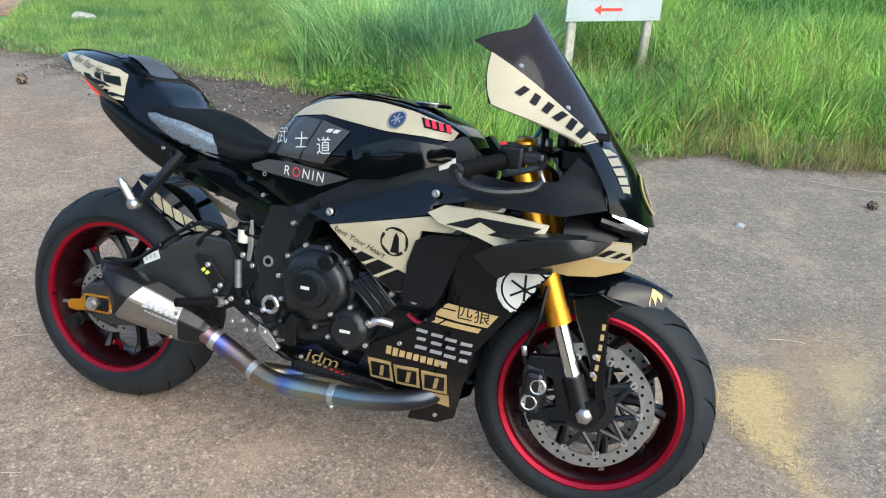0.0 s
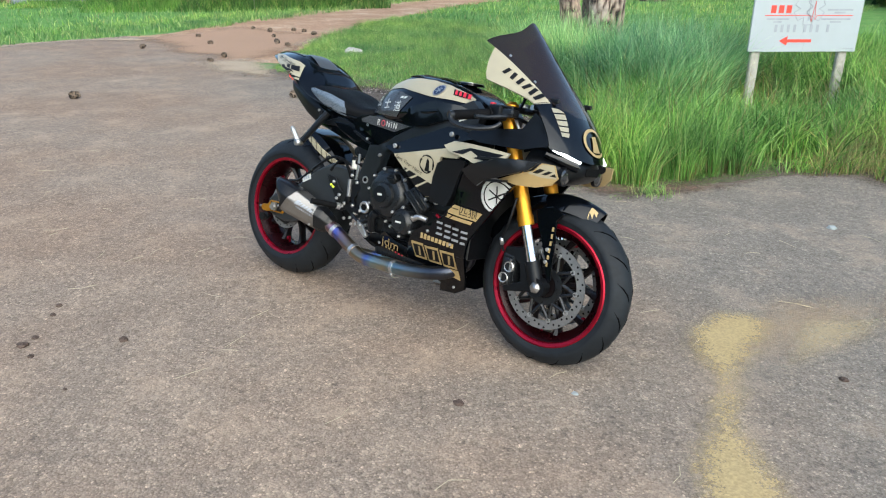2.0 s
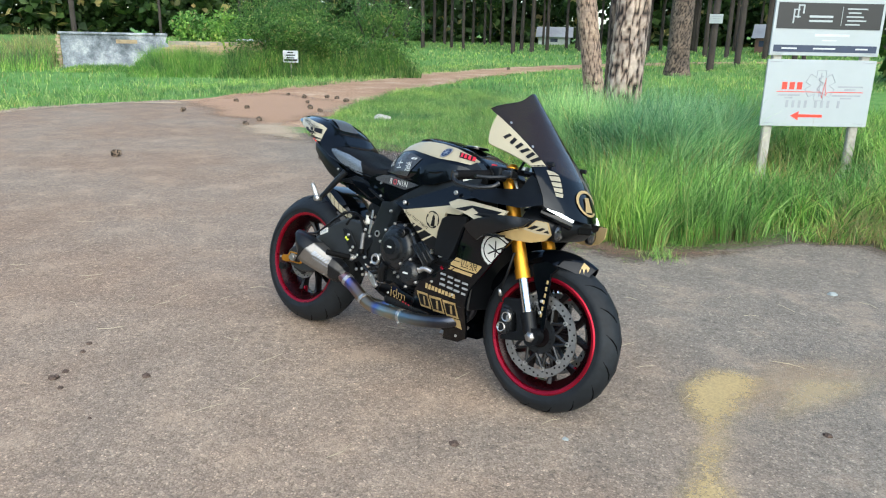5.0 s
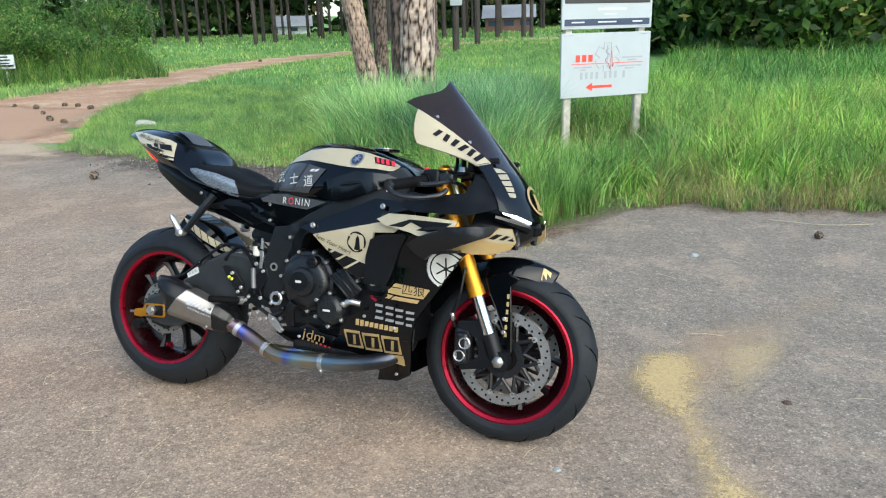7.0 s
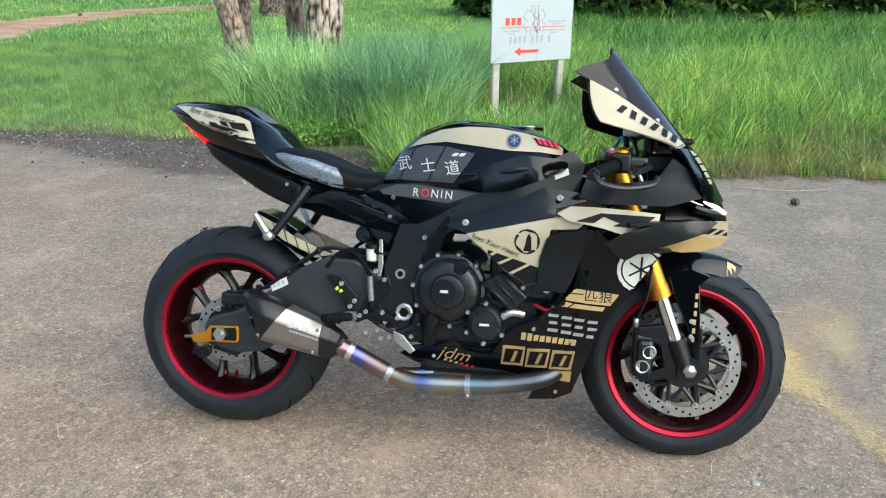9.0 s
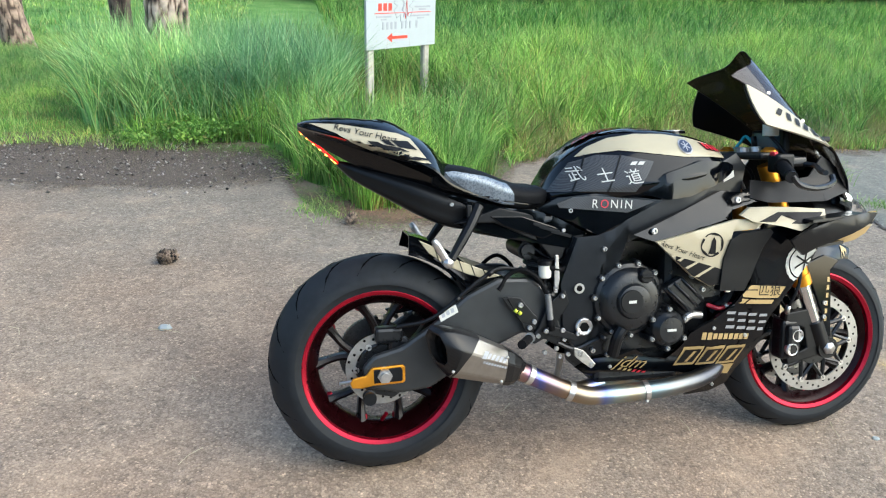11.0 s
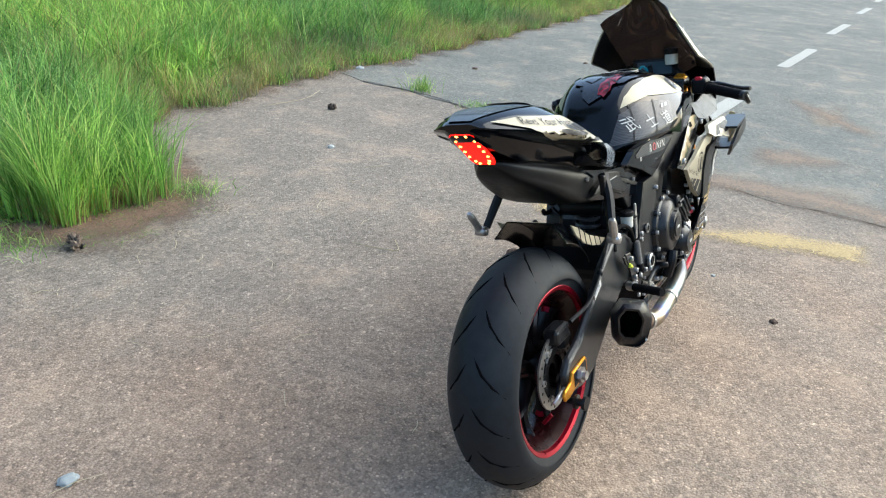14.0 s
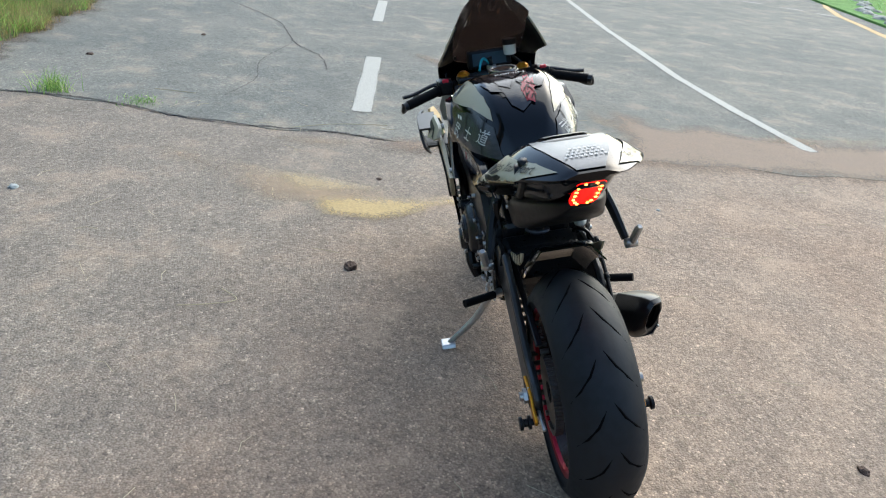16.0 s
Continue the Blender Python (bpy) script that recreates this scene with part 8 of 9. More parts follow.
    for x, z in ((0.6, 0.36), (0.645, 0.345), (0.63, 0.655), (0.86, 0.6), (0.92, 0.53), (0.885, 0.57)):
        bolt((x, s * (0.168 if x < 0.7 else 0.2), z), 0.0085, bike, side=s, h=0.012)

# ---- swingarm, hugger, chain, rear brake ----
for s in (-1, 1):
    arm = slab("swingarm_side", [(0.60, 0.47), (0.52, 0.515), (0.42, 0.575), (0.33, 0.578), (0.24, 0.535), (0.13, 0.45), (0.05, 0.398), (-0.03, 0.376), (-0.06, 0.345), (-0.055, 0.285), (0.05, 0.262), (0.13, 0.272), (0.26, 0.35), (0.40, 0.415), (0.56, 0.39)], s * 0.114, s * 0.138, M_SWING, bike, 0.011, label="satin dark grey cast aluminium swingarm")
    adj = slab("axle_adjuster", [(-0.096, 0.305), (-0.088, 0.318), (-0.052, 0.324), (-0.036, 0.345), (0.052, 0.349), (0.058, 0.342), (0.058, 0.301), (0.05, 0.296), (-0.03, 0.294), (-0.06, 0.288), (-0.09, 0.29)], s * 0.137, s * 0.146, M_GOLDMETAL, bike, 0.003, label="gold anodised chain adjuster")
    slab("adjuster_slot", [(-0.03, 0.339), (0.046, 0.343), (0.05, 0.334), (0.05, 0.306), (0.046, 0.303), (-0.03, 0.301)], s * 0.1445, s * 0.1475, M_MATT, adj, 0.001)
    part("axle_nut", bm_join(bm_lathe([(s * 0.14, 0.021), (s * 0.158, 0.021), (s * 0.158, 0.014)], 6, "y", (0.0, 0, REAR_R)), bm_lathe([(s * 0.14, 0.025), (s * 0.145, 0.025), (s * 0.145, 0.012), (s * 0.168, 0.012), (s * 0.168, 0.0008)], 20, "y", (0.0, 0, REAR_R))), M_STEEL, adj, "steel axle nut")
    rod("adjuster_bolt", [(-0.125, s * 0.128, 0.302), (-0.02, s * 0.128, 0.312)], 0.005, M_STEEL, adj, 8)
    sp = part("stand_spool", bm_lathe([(s * 0.13, 0.009), (s * 0.15, 0.009), (s * 0.15, 0.019), (s * 0.157, 0.019), (s * 0.16, 0.011), (s * 0.17, 0.011), (s * 0.173, 0.019), (s * 0.181, 0.018), (s * 0.181, 0.0008)], 20, "y", (-0.045, 0, 0.268)), M_MATT, bike, "black paddock-stand spool", smooth=True)
part("swingarm_bridge", bm_box(0.38, 0.5, -0.12, 0.12, 0.44, 0.56, 0.02, 2), M_METAL, bike)
slab("info_sticker", [(0.155, 0.485), (0.205, 0.51), (0.212, 0.488), (0.162, 0.463)], -0.1395, -0.1378, M_PALE, bike, 0)
for k in range(3):
    slab("print_bar", [(0.163 + 0.013 * k, 0.486 + 0.006 * k), (0.172 + 0.013 * k, 0.49 + 0.006 * k), (0.175 + 0.013 * k, 0.478 + 0.006 * k), (0.166 + 0.013 * k, 0.474 + 0.006 * k)], -0.1402, -0.1394, M_GREYINK, bike, 0)
# hugger over the rear tyre
bm = bmesh.new()
g = []
for i in range(15):
    a = radians(66 + 2.8 * (14 - i) - 24)
    hw = 0.106 - 0.012 * (i / 14) ** 2
    row = []
    for j in range(-8, 9):
        q = j / 8
        rr = 0.352 + 0.022 * (1 - i / 14) - 0.05 * max(0, abs(q) - 0.62) / 0.38
        row.append(bm.verts.new((math.cos(a) * rr + 0.03, q * hw, REAR_R + math.sin(a) * rr + 0.01)))
    g.append(row)
for a, b in zip(g, g[1:]):
    for k in range(16):
        bm.faces.new((a[k], a[k + 1], b[k + 1], b[k]))
bmesh.ops.recalc_face_normals(bm, faces=bm.faces)
bmesh.ops.solidify(bm, geom=bm.faces[:], thickness=0.004)
part("rear_hugger", bm, M_BLACK, bike, "black rear hugger with slatted pale gold flank", smooth=True)
for s in (-1, 1):
    fl = slab("hugger_flank", [(0.108, 0.692), (0.135, 0.655), (0.185, 0.617), (0.245, 0.59), (0.30, 0.573), (0.345, 0.58), (0.30, 0.597), (0.22, 0.63), (0.15, 0.672)], s * 0.104, s * 0.11, M_PALEGOLD, bike, 0.002, label="pale gold hugger flank with black slits")
    for k in range(5):
        x0 = 0.15 + 0.035 * k
        z0 = float(np.interp(x0, [0.108, 0.15, 0.22, 0.30, 0.345], [0.69, 0.674, 0.631, 0.598, 0.582]))
        z1 = float(np.interp(x0 + 0.012, [0.108, 0.135, 0.185, 0.245, 0.3], [0.69, 0.652, 0.614, 0.588, 0.572]))
        slab("black_slit", [(x0, z0), (x0 + 0.003, z0), (x0 + 0.015, z1), (x0 + 0.012, z1)], s * 0.1085, s * 0.1112, M_PRINTBLACK, fl, 0)
# shock
part("shock_body", bm_tube([(0.46, 0.0, 0.76), (0.49, 0.0, 0.48)], 0.024, 14), M_METAL, bike, smooth=True)
pts = [Vector((0.463 + 0.03 * k / 120, 0, 0.735 - 0.2 * k / 120)) + Vector((0.034 * math.cos(k * 0.42), 0.034 * math.sin(k * 0.42), 0)) for k in range(121)]
part("shock_spring", bm_tube(pts, 0.0065, 7), M_SPRING, bike, "grey coil spring", smooth=True)
rod("reservoir_tank", [(0.43, -0.08, 0.645), (0.43, 0.05, 0.645)], 0.027, M_MATT, bike, 18, label="black shock reservoir")
rod("reservoir_cap", [(0.43, -0.092, 0.645), (0.43, -0.08, 0.645)], 0.02, M_METAL, bike, 14)
part("inner_fender", bm_box(0.53, 0.6, -0.125, 0.125, 0.56, 0.74, 0.02, 2), M_MATT, bike)
part("battery_box", loft([ring_of([(0, 1), (0.8, 1.0), (1, 0.85), (0.9, 0.1), (0.5, 0), (0, 0)], x, w, zb, zt, 2) for x, w, zb, zt in ((0.2, 0.09, 0.735, 0.8), (0.28, 0.105, 0.7, 0.79), (0.4, 0.11, 0.675, 0.775), (0.56, 0.115, 0.66, 0.75))]), M_MATT, bike, smooth=True)
for s in (-1, 1):
    # angular cover that closes the flank between the tail and the frame
    cov = panel("subframe_cover", [(0.075, 0.83), (0.2, 0.815), (0.36, 0.775), (0.47, 0.762), (0.585, 0.7), (0.545, 0.655), (0.45, 0.672), (0.36, 0.69), (0.24, 0.722), (0.14, 0.765)], M_BLACK, bike, s, fun=lambda x, z: float(np.interp(x, [0.07, 0.2, 0.36, 0.6], [0.085, 0.112, 0.124, 0.142])) + 0.09 * max(0.0, z - 0.75), depth=0.014, label="black subframe cover")
    for k in range(3):
        panel("vent_rib", [(0.42 + 0.035 * k, 0.738 - 0.014 * k), (0.475 + 0.035 * k, 0.722 - 0.014 * k), (0.47 + 0.035 * k, 0.714 - 0.014 * k), (0.415 + 0.035 * k, 0.73 - 0.014 * k)], M_MATT, cov, s, fun=lambda x, z: float(np.interp(x, [0.07, 0.2, 0.36, 0.6], [0.085, 0.112, 0.124, 0.142])), off=0.006, depth=0.008)
    bolt((0.2, s * 0.122, 0.79), 0.007, cov, side=s)
    bolt((0.52, s * 0.138, 0.708), 0.007, cov, side=s)
# chain on the left side
CH_Y = 0.085
for k in range(64):
    t = k / 64
    if t < 0.5:
        a = radians(90 + 180 * (t / 0.5) * 1.0)
        c = Vector((math.cos(a) * 0.108, CH_Y, REAR_R + math.sin(a) * 0.108))
    elif t < 0.75:
        f = (t - 0.5) / 0.25
        c = Vector((0.5 * f, CH_Y, (REAR_R - 0.108) + f * (0.4 - REAR_R + 0.108)))
    else:
        f = (t - 0.75) / 0.25
        c = Vector((0.5 * f, CH_Y, (REAR_R + 0.108) + f * (0.465 - REAR_R - 0.108)))
    part("chain_link", bm_lathe([(-0.011, 0.008), (0.011, 0.008)], 8, "y", tuple(c)), M_CHAIN, bike)
slab("chain_guard", [(0.03, 0.455), (0.4, 0.52), (0.42, 0.505), (0.05, 0.435)], 0.088, 0.106, M_MATT, bike, 0.003)
# rear brake
part("rear_caliper", bm_join(bm_box(-0.02, 0.06, -0.105, -0.06, 0.4, 0.445, 0.01, 2), bm_box(0.02, 0.08, -0.1, -0.065, 0.37, 0.41, 0.008, 1)), M_METAL, bike, "black rear brake caliper")
slab("caliper_bracket", [(-0.05, 0.26), (0.03, 0.24), (0.07, 0.27), (0.05, 0.3), (-0.02, 0.3)], -0.1, -0.09, M_METAL, bike, 0.003)
rod("brake_hose", [(0.04, -0.115, 0.45), (0.14, -0.135, 0.475), (0.26, -0.138, 0.565), (0.34, -0.125, 0.605), (0.44, -0.11, 0.575), (0.47, -0.11, 0.53)], 0.006, M_MATT, bike, 8)
for x, z in ((0.21, 0.525), (0.305, 0.595)):
    rod("hose_clip", [(x - 0.007, -0.139, z - 0.005), (x + 0.007, -0.139, z + 0.005)], 0.0085, M_MATT, bike, 8)

# ---- exhaust ----
rod("exhaust_pipe", [(1.05, -0.05, 0.31), (1.025, -0.115, 0.268), (0.96, -0.148, 0.245), (0.86, -0.158, 0.228), (0.77, -0.16, 0.222), (0.66, -0.165, 0.22), (0.59, -0.163, 0.222), (0.52, -0.156, 0.245), (0.45, -0.152, 0.278), (0.365, -0.16, 0.32)], 0.0275, M_TITAN, bike, 20, 6, label="titanium exhaust pipe blued by heat")
rod("exhaust_pipe", [(0.66, -0.1, 0.235), (0.6, -0.11, 0.225), (0.54, -0.135, 0.232), (0.5, -0.153, 0.25)], 0.024, M_TITAN, bike, 16)
for a, b in (((0.765, -0.16, 0.2215), (0.78, -0.1605, 0.2225)), ((0.42, -0.1545, 0.2935), (0.405, -0.156, 0.301)), ((0.545, -0.159, 0.235), (0.53, -0.157, 0.241))):
    rod("pipe_clamp", [a, b], 0.0305, M_STEEL, bike, 20)
rod("clamp_bolt", [(0.772, -0.178, 0.197), (0.772, -0.162, 0.185)], 0.006, M_STEEL, bike, 8)
rod("header_pipe", [(1.06, -0.06, 0.42), (1.075, -0.07, 0.34), (1.04, -0.06, 0.28), (0.95, -0.06, 0.25), (0.75, -0.07, 0.235), (0.64, -0.09, 0.235)], 0.022, M_TITAN, bike, 12)
A, B = Vector((0.372, -0.158, 0.318)), Vector((0.118, -0.25, 0.424))
AX = (B - A).normalized()
SIDE = Vector((0, 1, 0))
UP = AX.cross(SIDE).normalized()
if UP.z < 0:
    UP = -UP


CAN = [(0.5, 1.0), (0.6, 0.96), (0.97, 0.42), (1.0, 0.3), (0.86, -0.55), (0.8, -0.68), (0.5, -0.97), (0.4, -1.0)]


def muffler_ring(d, hw, hh, shear=0.0, round_=0.0, yaw=0.0):
    """A six-sided can's cross-section, eased towards an oval by round_."""
    out = []
    for u, v in CAN + [(-u, v) for u, v in CAN[::-1]]:
        a = math.atan2(v, u)
        u, v = u + (math.cos(a) - u) * round_, v + (math.sin(a) - v) * round_
        out.append(A + AX * (d + shear * v * hh + yaw * u * hw) + SIDE * (u * hw) + UP * (v * hh))
    return out


muf = part("muffler_shell", loft([muffler_ring(d, w, h, sh) for d, w, h, sh in ((0.035, 0.044, 0.049, 0.3), (0.199, 0.057, 0.062, -0.3))], cap=False), M_CANSHELL, bike, "brushed titanium muffler shell")
part("muffler_front_cap", loft([muffler_ring(d, w, h, sh, r) for d, w, h, sh, r in ((-0.022, 0.031, 0.031, 0.0, 1.0), (-0.012, 0.034, 0.034, 0.0, 1.0), (-0.004, 0.038, 0.041, 0.1, 0.5), (0.02, 0.0435, 0.048, 0.25, 0.1), (0.045, 0.0465, 0.0515, 0.3, 0.0))]), M_CARBON, bike, "carbon muffler cap")
endcap = part("muffler_end_cap", loft([muffler_ring(*q) for q in ((0.19, 0.0595, 0.0645, -0.3, 0.0, 0.0), (0.22, 0.059, 0.064, 0.05, 0.1, 0.15), (0.244, 0.055, 0.062, 0.4, 0.3, 0.45), (0.264, 0.046, 0.056, 0.62, 0.5, 0.7), (0.276, 0.037, 0.045, 0.7, 0.8, 0.75), (0.274, 0.032, 0.039, 0.7, 0.8, 0.75), (0.235, 0.03, 0.037, 0.65, 0.8, 0.7))], cap=False), M_CARBON, bike, "carbon muffler end cap with an oval outlet", smooth=True)
part("outlet_bore", loft([muffler_ring(d, 0.0305, 0.0375, 0.65, 0.8, 0.7) for d in (0.255, 0.15)], cap=False), M_HOLE_SHADE, endcap)
part("bore_end", loft([muffler_ring(d, 0.03, 0.037, 0.65, 0.8, 0.7) for d in (0.16, 0.15)]), M_HOLE_SHADE, endcap)
MU = [tree_of(muf)]
for k in range(6):
    decal("print_bar", slant(0.262 + 0.0125 * k, 0.392 - 0.0055 * k, 0.0085 if k else 0.014, 0.014 if k else 0.02, 0.003, -20), MU, M_GREYINK, muf, side=-1)
for k in range(9):
    decal("print_bar", slant(0.258 + 0.0085 * k, 0.373 - 0.0036 * k, 0.0062, 0.007, 0.001, -20), MU, M_GREYINK, muf, side=-1)
for d, v in ((0.062, 0.035), (0.05, -0.035), (0.185, 0.03), (0.215, -0.04)):
    p = A + AX * d + UP * v + SIDE * -0.045
    part("rivet", bm_lathe([(0, 0.005), (-0.003, 0.004), (-0.0036, 0.0005)], 10, "y", tuple(p)), M_STEEL, muf)

# ---- tail, seat, lamp ----
TAIL_HALF = [(0.0, 1.0), (0.3, 1.0), (0.54, 0.985), (0.78, 0.77), (1.0, 0.55), (1.0, 0.5), (0.62, 0.36), (0.5, 0.12), (0.4, 0.0), (0.0, 0.0)]
tail_st = fine([(-0.21, 0.055, 1.0, 1.018), (-0.185, 0.08, 0.975, 1.024), (-0.12, 0.118, 0.935, 1.028), (-0.05, 0.152, 0.898, 1.025), (0.02, 0.178, 0.868, 1.015), (0.08, 0.194, 0.842, 0.99), (0.14, 0.202, 0.818, 0.955), (0.19, 0.185, 0.785, 0.905), (0.28, 0.15, 0.768, 0.852), (0.4, 0.135, 0.76, 0.812), (0.46, 0.11, 0.768, 0.795)])
tail = part("tail_cowl", loft([ring_of(TAIL_HALF, x, w, zb, zt, 1) for x, w, zb, zt in tail_st]), M_BLACK, bike, "gloss black tail cowl with pale printed flanks", smooth=True)
LT = [tree_of(tail)]
for s in (-1, 1):
    fl = decal("tail_flank", [(-0.178, 1.014), (-0.1, 1.010), (0.05, 0.984), (0.085, 0.970), (0.13, 0.902), (0.045, 0.925), (-0.02, 0.944), (-0.06, 0.961), (-0.106, 0.984)], LT, M_PALEGOLD, tail, side=s, off=0.003, label="pale gold tail flank with script and black shapes")
    letters("script", "Revs Your Heart", (-0.035, 0.983), 0.024, -13 if s < 0 else 13, LT, M_PRINTBLACK, tail, side=s, shear=0.2, off=0.005)
    for o in ([(0.03, 0.964), (0.075, 0.961), (0.098, 0.937), (0.05, 0.945)], [(0.002, 0.966), (0.024, 0.963), (0.042, 0.947), (0.018, 0.953)], [(-0.03, 0.963), (-0.004, 0.960), (0.01, 0.952), (0.05, 0.944), (0.078, 0.932), (0.03, 0.941), (-0.01, 0.952)], [(-0.012, 0.946), (0.05, 0.929), (0.126, 0.913), (0.127, 0.909), (0.05, 0.923), (-0.01, 0.941)], [(0, 0.938), (0.06, 0.920), (0.1, 0.910), (0.06, 0.917), (0, 0.934)]):
        decal("black_shape", o, LT, M_PRINTBLACK, tail, side=s, off=0.005)
hump = part("seat_cowl", loft([ring_of([(0.0, 1.0), (0.5, 0.985), (0.82, 0.86), (1.0, 0.6), (0.86, 0.3), (0.5, 0.06), (0.0, 0.0)], x, w, zb, zt) for x, w, zb, zt in fine([(-0.03, 0.05, 1.0, 1.022), (0.0, 0.08, 0.98, 1.026), (0.05, 0.096, 0.94, 1.012), (0.1, 0.098, 0.9, 0.978), (0.145, 0.088, 0.87, 0.935), (0.18, 0.065, 0.86, 0.895)])]), M_BLACK, bike, "gloss black single-seat cowl", smooth=True)
HT = [tree_of(hump)]
decal("grey_pad", [(0.01, -0.05), (0.11, -0.06), (0.145, -0.03), (0.15, 0.0), (0.145, 0.03), (0.11, 0.06), (0.01, 0.05)], HT, M_SEATPAD, hump, side=0, off=0.004)
decal("grey_pad", [(-0.2, -0.03), (-0.12, -0.061), (-0.03, -0.083), (0.02, -0.086), (0.02, 0.086), (-0.03, 0.083), (-0.12, 0.061), (-0.2, 0.03)], LT, M_SEATPAD, tail, side=0, off=0.003, label="satin grey tail plate")
for k in range(4):
    for j in range(9 - k):
        decal("print_bar", [(-0.15 + 0.016 * k, -0.05 + 0.0105 * j + 0.004 * k), (-0.141 + 0.016 * k, -0.05 + 0.0105 * j + 0.004 * k), (-0.141 + 0.016 * k, -0.0435 + 0.0105 * j + 0.004 * k), (-0.15 + 0.016 * k, -0.0435 + 0.0105 * j + 0.004 * k)], LT, M_SILVERPRINT, tail, side=0, step=0.02, off=0.005)
SEAT_HALF = [(0.0, 0.97), (0.45, 1.0), (0.8, 0.93), (1.0, 0.7), (0.98, 0.35), (0.85, 0.05), (0.0, 0.0)]
seat = part("seat", loft([ring_of(SEAT_HALF, x, w, zb, zt) for x, w, zb, zt in fine([(0.145, 0.14, 0.845, 0.88), (0.165, 0.158, 0.835, 0.897), (0.22, 0.165, 0.818, 0.897), (0.29, 0.158, 0.80, 0.88), (0.36, 0.14, 0.776, 0.852), (0.42, 0.122, 0.765, 0.835), (0.465, 0.105, 0.768, 0.832), (0.488, 0.085, 0.785, 0.822)])]), M_SEAT, bike, "black vinyl rider seat with silver flanks", smooth=True)
SE = [tree_of(seat)]
for s in (-1, 1):
    decal("silver_flank", [(0.162, 0.878), (0.20, 0.882), (0.29, 0.865), (0.355, 0.842), (0.374, 0.815), (0.377, 0.785), (0.34, 0.79), (0.26, 0.815), (0.178, 0.846)], SE, M_SEATSILVER, seat, side=s, off=0.002)
decal("seat_label", [(0.185, -0.03), (0.2, -0.03), (0.2, 0.03), (0.185, 0.03)], SE, M_REDPRINT, seat, side=0, off=0.002)
decal("seat_label", [(0.17, -0.025), (0.178, -0.025), (0.178, 0.025), (0.17, 0.025)], SE, M_PALE, seat, side=0, off=0.002)
slab("seat_tab", [(0.435, 0.768), (0.47, 0.757), (0.468, 0.748), (0.433, 0.757)], -0.118, -0.112, M_STEEL, bike, 0.001)
# lamp on the sloping rear face
NRM = Vector((-0.66, 0, -0.75))
P0, P1 = Vector((-0.2, 0, 1.003)), Vector((-0.092, 0, 0.906))
lens = bmesh.new()
quad = [P0.lerp(P1, t) + Vector((0, y, 0)) for t, y in ((0.0, -0.024), (0.0, 0.024), (0.06, 0.031), (0.8, 0.031), (0.93, 0.025), (1.04, 0.012), (1.04, -0.012), (0.93, -0.025), (0.8, -0.031), (0.06, -0.031))]
f = lens.faces.new([lens.verts.new(p + NRM * 0.004) for p in quad])
geom = bmesh.ops.extrude_face_region(lens, geom=[f])
bmesh.ops.translate(lens, verts=[q for q in geom["geom"] if isinstance(q, bmesh.types.BMVert)], vec=NRM * 0.006)
lamp = part("tail_lamp", lens, M_TAILRED, bike, "lit red tail lamp with bright LED dots")
D = (P1 - P0)
for v, ts in ((-0.0245, (0.2, 0.36, 0.52, 0.68)), (0.0245, (0.2, 0.36, 0.52, 0.68)), (-0.012, (0.06, 0.9)), (0.012, (0.06, 0.9)), (-0.018, (0.82,)), (0.018, (0.82,))):
    for t in ts:
        c = P0 + D * t + Vector((0, v, 0)) + NRM * 0.009
        b = bmesh.new()
        bmesh.ops.create_icosphere(b, subdivisions=1, radius=0.0046)
        bmesh.ops.translate(b, verts=b.verts, vec=c)
        part("led", b, M_LED, lamp)
under = loft([ring_of(SEAT_HALF, x, w, zb, zt) for x, w, zb, zt in fine([(-0.105, 0.022, 0.898, 0.912), (-0.06, 0.058, 0.856, 0.905), (0.05, 0.098, 0.792, 0.88), (0.13, 0.115, 0.748, 0.86), (0.22, 0.118, 0.715, 0.83), (0.32, 0.112, 0.71, 0.8), (0.42, 0.1, 0.70, 0.78)])])
part("undertail", under, M_MATT, bike, smooth=True)
rod("camera_arm", [(0.1, 0.1, 0.86), (0.02, 0.105, 0.92), (-0.05, 0.11, 0.968)], 0.012, M_MATT, bike, 8)
rod("camera_knob", [(-0.055, 0.095, 0.975), (-0.05, 0.135, 0.98)], 0.019, M_MATT, bike, 12)
rod("camera_clamp", [(-0.055, 0.112, 0.985), (-0.06, 0.116, 1.01)], 0.011, M_MATT, bike, 10)

# ---- controls ----
part("top_yoke", bm_join(bm_box(1.13, 1.2, -0.14, 0.14, 0.895, 0.918, 0.008, 2), bm_box(1.15, 1.235, -0.06, 0.06, 0.9, 0.915, 0.006, 1)), M_METAL, bike, "black fork top yoke")
part("steering_nut", bm_lathe([(0.0, 0.022), (0.014, 0.022), (0.016, 0.012), (0.01, 0.011), (0.01, 0.0008)], 16, "z", (1.158, 0, 0.917)), M_STEEL, bike)
part("ignition_lock", bm_lathe([(0.0, 0.02), (0.018, 0.018), (0.02, 0.0008)], 18, "z", (1.205, 0.0, 0.915)), M_STEEL, bike)
rod("key_cord", [(1.205, 0.005, 0.94), (1.19, 0.03, 0.965), (1.18, 0.045, 0.945), (1.165, 0.05, 0.925)], 0.005, M_TEAL, bike, 8, label="teal key cord")
rod("key", [(1.205, 0.0, 0.93), (1.2, 0.005, 0.965)], 0.009, M_MATT, bike, 8)
dash = part("instrument_panel", bm_box(1.245, 1.27, -0.085, 0.085, 0.915, 0.985, 0.008, 2), M_MATT, bike, "black instrument panel with a small screen")
part("display", bm_box(1.2435, 1.2455, -0.065, 0.065, 0.928, 0.975), M_SCREENLCD, dash)
